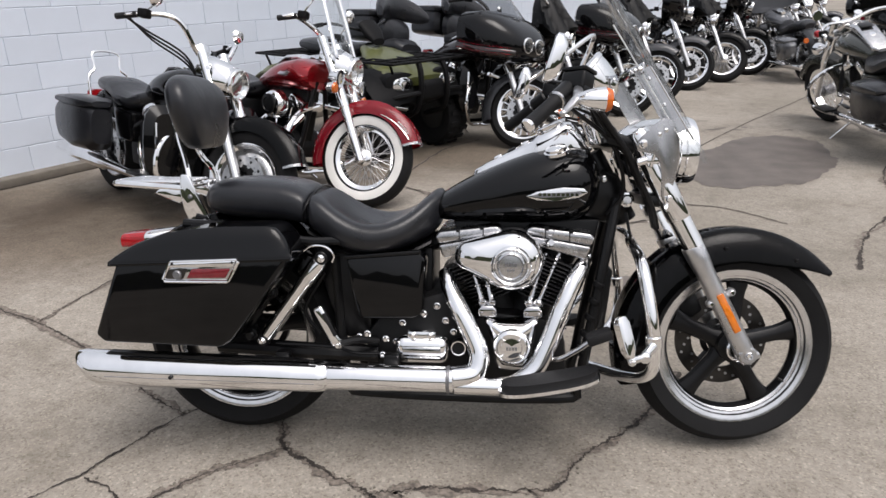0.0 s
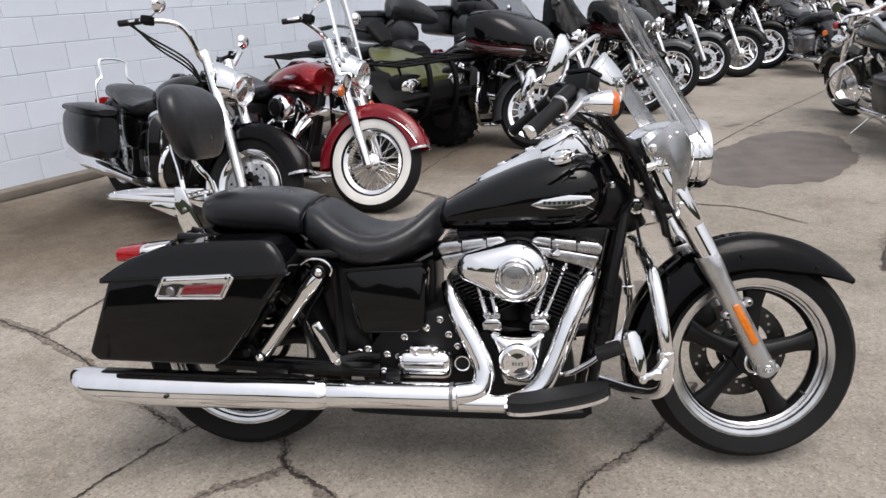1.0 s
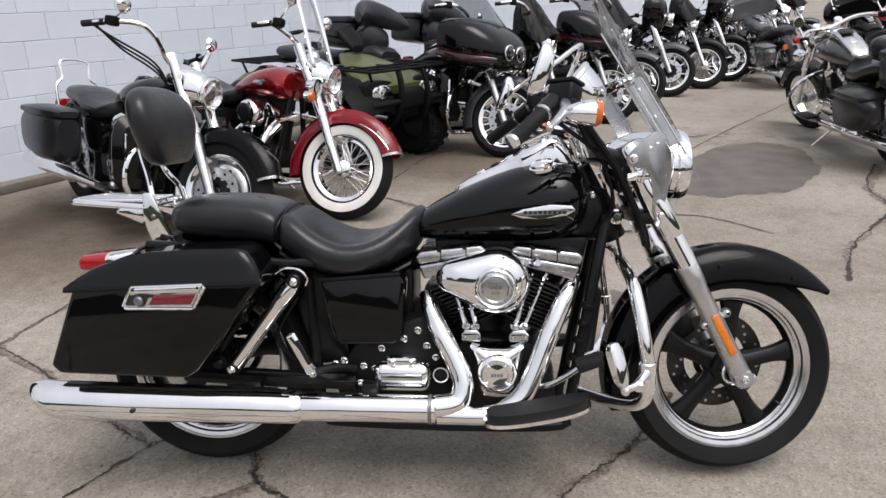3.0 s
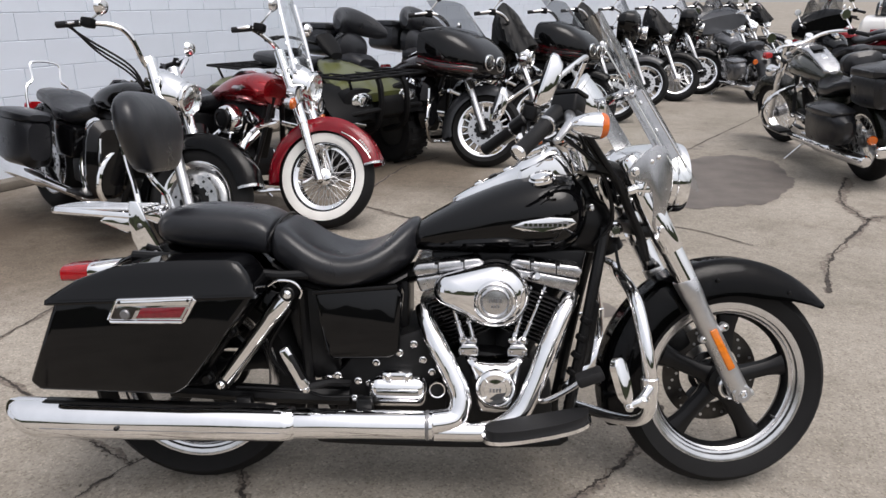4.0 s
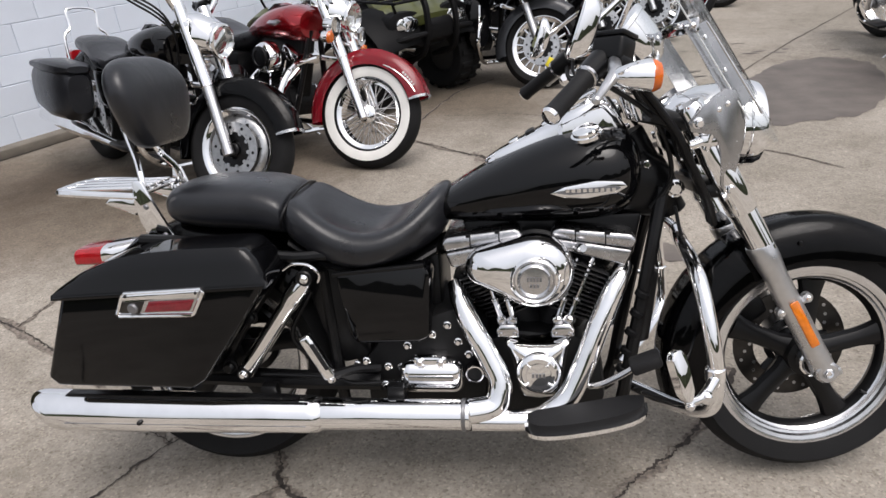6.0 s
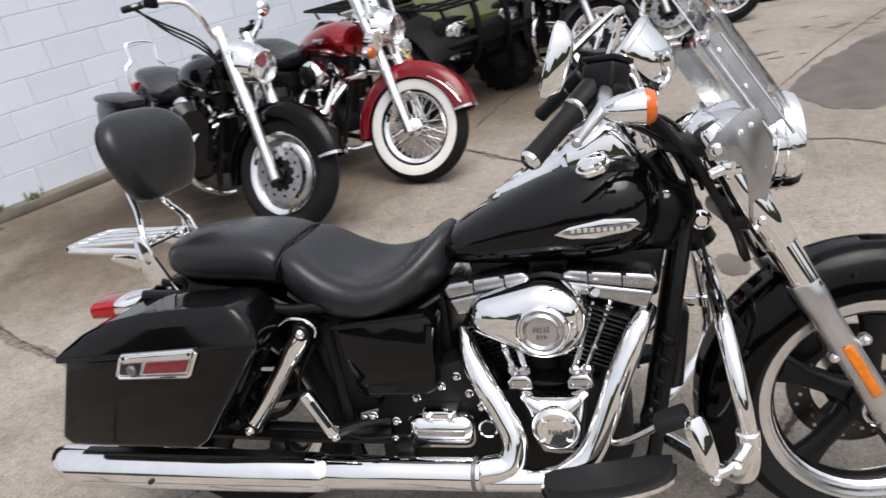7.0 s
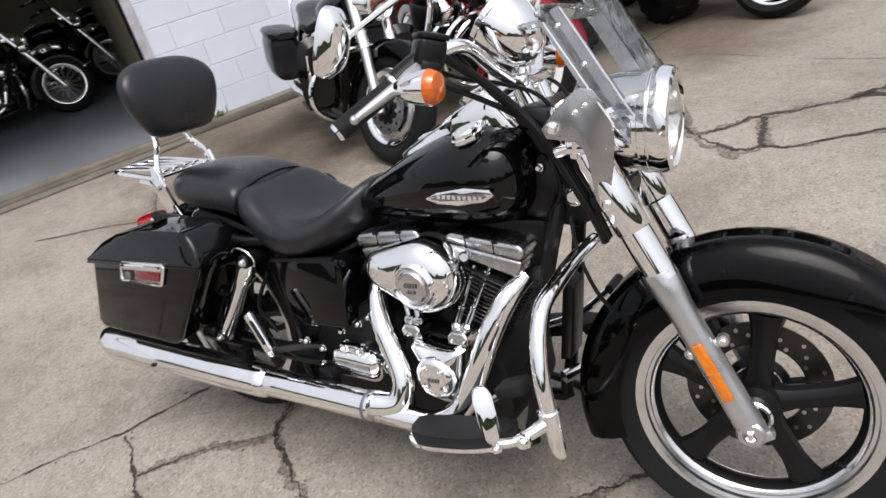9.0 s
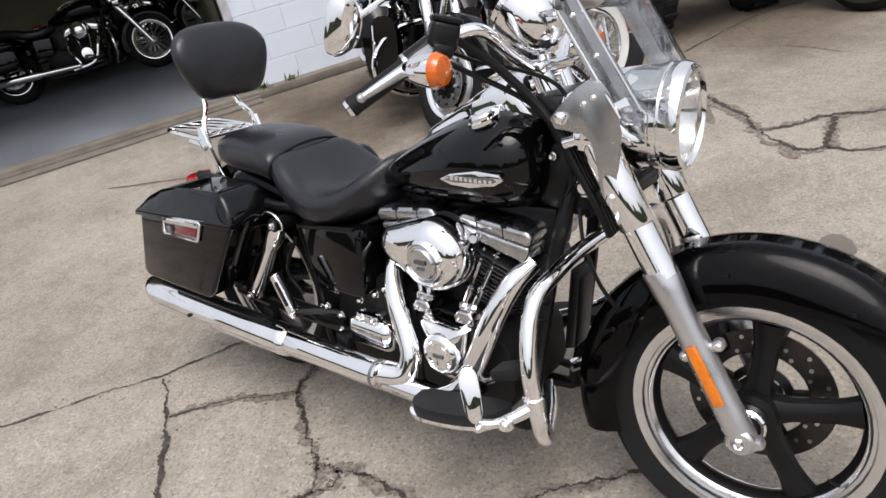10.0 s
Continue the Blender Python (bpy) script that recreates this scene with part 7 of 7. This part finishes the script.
car(Matrix.Translation((13.2, 15.6, 0)) @ Matrix.Rotation(radians(-38), 4, "Z"))
for k, (gx, gy, lab, kw) in enumerate(((-7.15, 2.10, "black touring cruiser with chrome engine standing in the garage", dict(style="wire", bags="paint")), (-7.75, 3.2, "black cruiser in the shade of the garage", dict(style="wire")), (-8.3, 4.3, "dark cruiser at the back of the garage", dict(style="thin", shield=True)), (-9.0, 5.6, "grey cruiser at the back of the garage", dict(style="wire", paint=GREY_PAINT)), (-7.4, 5.2, "dark cruiser packed in the garage", dict(style="thin", bags="paint")))):
    cruiser("garage_bike", Matrix.Translation((0, 0, 0.02)) @ stand(gx, gy, 52), lab, turn=6, group="bikes in the garage", **kw)


# ---- cracks, stains, weeds ----
def crack(points, width=0.014, label="dirt-filled crack in the concrete", seed=1, name="crack", mat=None, z=0.0042):
    rnd = random.Random(seed)
    pts = curve([(x, y, 0) for x, y in points], max(12, int(0.6 / width)) if width < 0.05 else 14)
    n = len(pts)
    bm = bmesh.new()
    rows, off, run = [], 0.0, 0.7
    for i, p in enumerate(pts):
        d = (pts[min(i + 1, n - 1)] - pts[max(i - 1, 0)]).normalized()
        s = Vector((-d.y, d.x, 0))
        off = off * 0.85 + rnd.uniform(-0.28, 0.28) * width
        run = min(1.25, max(0.25, run + rnd.uniform(-0.22, 0.22)))
        w = width * (run + rnd.uniform(-0.12, 0.12)) * (0.3 if i in (0, n - 1) else 1)
        rows.append((bm.verts.new(p + s * (off - w / 2) + Vector((0, 0, z))), bm.verts.new(p + s * (off + w / 2) + Vector((0, 0, z)))))
    for a, c in zip(rows, rows[1:]):
        bm.faces.new((a[0], a[1], c[1], c[0]))
    ob = link(name, bm, mat or CRACK)
    return tagged(ob, label, "crack", "cracks in the lot", "structure")


def crumbs(points, seed, count, spread):
    """Loose grit lying along a crack."""
    rnd = random.Random(seed)
    pts = curve([(x, y, 0) for x, y in points], 10)
    bms = []
    for k in range(count):
        p = pts[rnd.randrange(len(pts))]
        r = rnd.uniform(0.002, 0.006)
        bm = bmesh.new()
        bmesh.ops.create_icosphere(bm, subdivisions=1, radius=r, matrix=Matrix.Translation((p.x + rnd.gauss(0, spread), p.y + rnd.gauss(0, spread), r * 0.5)) @ Matrix.Diagonal((1, rnd.uniform(0.6, 1.3), 0.6, 1)))
        bms.append(bm)
    return join(*bms)


CR = [([(-1.6, -1.55), (-1.2, -1.15), (-0.92, -0.85), (-0.73, -0.64), (-0.59, -0.45), (-0.45, -0.29), (-0.36, -0.13), (-0.26, 0.03), (0.1, 0.45), (0.55, 1.0)], 0.016),
      ([(-0.42, -0.29), (-0.2, -0.42), (-0.05, -0.53), (0.11, -0.66), (0.4, -0.88)], 0.020),
      ([(-0.2, -0.41), (-0.13, -0.33), (-0.06, -0.26), (0.04, -0.20), (0.15, -0.12)], 0.016),
      ([(0.06, 0.12), (0.11, -0.02), (0.15, -0.12), (0.28, -0.22), (0.38, -0.28), (0.45, -0.325)], 0.016),
      ([(0.45, -0.325), (0.52, -0.31), (0.63, -0.30), (0.75, -0.29), (0.91, -0.29), (1.0, -0.27), (1.05, -0.17), (1.14, -0.07), (1.24, 0.02), (1.35, 0.15), (1.5, 0.38)], 0.018),
      ([(0.45, -0.325), (0.51, -0.40), (0.48, -0.45), (0.43, -0.51), (0.30, -0.66)], 0.014),
      ([(0.53, -0.31), (0.55, -0.36), (0.51, -0.41)], 0.012),
      ([(0.91, -0.29), (0.95, -0.36), (0.93, -0.5), (1.0, -0.66)], 0.012),
      ([(-3.53, 2.26), (-3.03, 1.93), (-2.58, 1.61), (-1.97, 1.11), (-1.55, 0.87), (-1.22, 0.71), (-0.96, 0.55), (-0.51, 0.22), (-0.41, 0.14), (-0.25, 0.04)], 0.022),
      ([(-2.8, 0.78), (-2.38, 0.98), (-2.19, 1.05), (-1.97, 1.11)], 0.010),
      ([(-1.22, 0.72), (-1.19, 0.89), (-1.14, 1.15), (-1.05, 1.6)], 0.010),
      ([(2.1, 3.4), (2.5, 4.06), (3.04, 4.86), (3.98, 6.12), (5.4, 8.0)], 0.016),
      ([(3.95, 3.75), (3.85, 3.58), (3.58, 3.14), (3.48, 2.77), (3.51, 2.63), (3.77, 2.69), (4.3, 2.8)], 0.035),
      ([(3.51, 2.63), (3.27, 2.33), (2.93, 1.96), (2.78, 1.73), (2.6, 1.4)], 0.028),
      ([(1.6, 2.62), (2.06, 2.48), (2.29, 2.38), (2.53, 2.09)], 0.010),
      ([(0.14, 3.39), (0.36, 4.14), (0.65, 4.54)], 0.016),
      ([(-0.2, 3.2), (0.07, 2.99), (0.28, 2.81), (0.53, 2.59)], 0.016),
      ([(0.11, 3.50), (0.49, 3.45), (0.8, 3.43), (1.32, 3.2), (2.1, 3.0)], 0.008),
      ([(0.53, 2.59), (0.62, 2.54), (0.83, 2.30), (0.93, 2.16), (1.08, 2.25), (1.22, 2.37), (1.41, 2.46), (1.57, 2.53), (1.72, 2.67), (1.83, 2.81), (2.03, 3.1)], 0.040),
      ([(1.57, 2.53), (1.77, 2.57), (1.96, 2.38)], 0.034),
      ([(0.96, 2.14), (1.06, 2.04), (1.14, 1.98), (1.22, 1.97), (1.26, 2.02), (1.25, 2.15), (1.22, 2.35)], 0.026),
      ([(1.26, 2.0), (1.38, 1.99), (1.49, 2.05), (1.63, 2.11), (1.85, 2.2)], 0.020)]
for off, w in ((-0.125, 0.020), (-0.27, 0.014)):
    ends = (-8.0, -0.1) if off < -0.2 else (-0.1, 22.0)
    line = [WALL_M @ Vector((ends[0] + (ends[1] - ends[0]) * j / 14, off, 0)) for j in range(15)]
    crack([(v.x, v.y) for v in line], w, "dirt-filled gap between the lot and the wall footing", 77)
for k, (pts, w) in enumerate(CR):
    if k in (0, 1, 11, 17):
        crack(pts, w * (0.85 if k == 1 else 0.6), "straight joint between concrete slabs", k + 3)
    else:
        crack(pts, w * 1.9, "gravel-filled edge of a crack", k + 103, "crack_fill", GRAVEL, 0.003)
        crack(pts, w * (0.85 if k not in (2, 8) else 0.45), seed=k + 3)
grit = link("grit", join(*[crumbs(pts, 50 + k, 26, 0.02) for k, (pts, w) in enumerate(CR[:9])]), KERB)
tagged(grit, "loose grit along the cracks", "grit", kind="stuff")


def patch(name, cx, cy, rx, ry, turn, label, mat, seed, z=0.0028, n=44):
    rnd = random.Random(seed)
    ph = [rnd.uniform(0, 6.28) for _ in range(4)]
    bm = bmesh.new()
    vs = []
    for k in range(n):
        a = 2 * math.pi * k / n
        r = 1 + 0.08 * math.sin(2 * a + ph[0]) + 0.06 * math.sin(3 * a + ph[1])
        r += sum(0.09 / f ** 0.75 * noise.noise(Vector((f * 1.6 * math.cos(a) + ph[2], f * 1.6 * math.sin(a) + ph[3], seed))) * 1.6 for f in (1.5, 3, 6, 12, 24))
        v = Matrix.Rotation(turn, 3, "Z") @ Vector((rx * r * math.cos(a), ry * r * math.sin(a), 0))
        vs.append(bm.verts.new((cx + v.x, cy + v.y, z)))
    bm.faces.new(vs)
    return tagged(link(name, bm, mat), label, "stain", kind="structure")


patch("damp_patch", 2.92, 3.70, 0.92, 0.55, 0.95, "dark damp patch on the concrete", OILSTAIN, 4, n=220)
patch("oil_spot", 1.46, 1.20, 0.06, 0.09, 0.0, "small dark oil spot on the concrete", OILSTAIN, 9)
patch("broken_corner", 1.13, 1.95, 0.040, 0.085, 0.4, "broken concrete corner filled with dirt", GRAVEL, 12)
for k in range(14):
    rnd = random.Random(200 + k)
    patch("oil_spot", rnd.uniform(2.2, 4.0), rnd.uniform(3.9, 5.4), rnd.uniform(0.03, 0.09), rnd.uniform(0.01, 0.03), rnd.uniform(-0.3, 0.3), "small dark oil spot on the concrete", OILSTAIN, 300 + k, 0.0032, 20)


def weed(x, y, seed):
    rnd = random.Random(seed)
    bm = bmesh.new()
    for k in range(26):
        a, l = rnd.uniform(0, 6.28), rnd.uniform(0.03, 0.09)
        t = rnd.uniform(0.3, 1.2)
        d = Vector((math.cos(a) * math.cos(t), math.sin(a) * math.cos(t), math.sin(t)))
        s = Vector((-math.sin(a), math.cos(a), 0)) * rnd.uniform(0.006, 0.012)
        o = Vector((rnd.gauss(0, 0.03), rnd.gauss(0, 0.03), 0))
        v = [bm.verts.new(o + p) for p in (Vector((0, 0, 0)), d * l * 0.5 + s, d * l, d * l * 0.5 - s)]
        bm.faces.new(v)
    ob = link("weed", bm, WEED)
    ob.location = (x, y, 0.06)
    return tagged(ob, "small green weed at the wall base", "weed", "weeds", "stuff")


foot = WALL_M @ Vector((0.06, -0.06, 0))
weed(foot.x, foot.y, 5)
foot = WALL_M @ Vector((0.30, -0.07, 0))
weed(foot.x, foot.y, 6)


# ---- what closes the lot behind the camera: an added dark ring, for reflections ----
def backdrop():
    bm = bmesh.new()
    rnd = random.Random(8)
    ring = []
    for k in range(161):
        a = radians(150 + 235 * k / 160)
        ring.append((26 * math.cos(a), 22 * math.sin(a) - 2, 3.3 + 1.5 * math.sin(k * 0.37) * math.sin(k * 0.11 + 1) + rnd.uniform(-0.25, 0.25)))
    for (x0, y0, h0), (x1, y1, h1) in zip(ring, ring[1:]):
        bm.faces.new([bm.verts.new(p) for p in ((x0, y0, 0), (x1, y1, 0), (x1, y1, h1), (x0, y0, h0))])
    bmesh.ops.remove_doubles(bm, verts=bm.verts, dist=0.001)
    tagged(link("backdrop", thicken(bm, 0.3), BACKDROP_DARK), "unseen dark backdrop ring added for reflections", "hedge", kind="structure")


backdrop()


# ---- wall blocks ----
def wall_blocks():
    L, H, gap, depth = 0.406, 0.203, 0.0032, 0.02
    def piece(l):
        bm = box(0, 0, 0, l - gap, depth, H - gap, 0.0035, 1)
        me = bpy.data.meshes.new("block")
        bm.to_mesh(me)
        bm.free()
        me.materials.append(BLOCK)
        return me
    full, half = piece(L), piece(L / 2)
    rest = []
    turn = Matrix.Rotation(math.atan2(WALL_U.y, WALL_U.x), 4, "Z")
    for r in range(15):
        z = 0.06 + H * (r + 0.5)
        x = 0.0
        while x < 23.5:
            short = x == 0.0 and r % 2 == 1
            l = L / 2 if short else L
            p = WALL_M @ Vector((x + l / 2, 0.013, z))
            if x < 11.2 and z < 2.05:
                ob = bpy.data.objects.new("block", half if short else full)
                scene.collection.objects.link(ob)
                ob.matrix_world = Matrix.Translation(p) @ turn
                ob.parent = wall_ob
            else:
                rest.append(box(x + l / 2, 0.013, z, l - gap, depth, H - gap))
            x += l
    ob = part("upper_blocks", moved(join(*rest), WALL_M), BLOCK, wall_ob)
    ob["kind"] = "stuff"


wall_blocks()
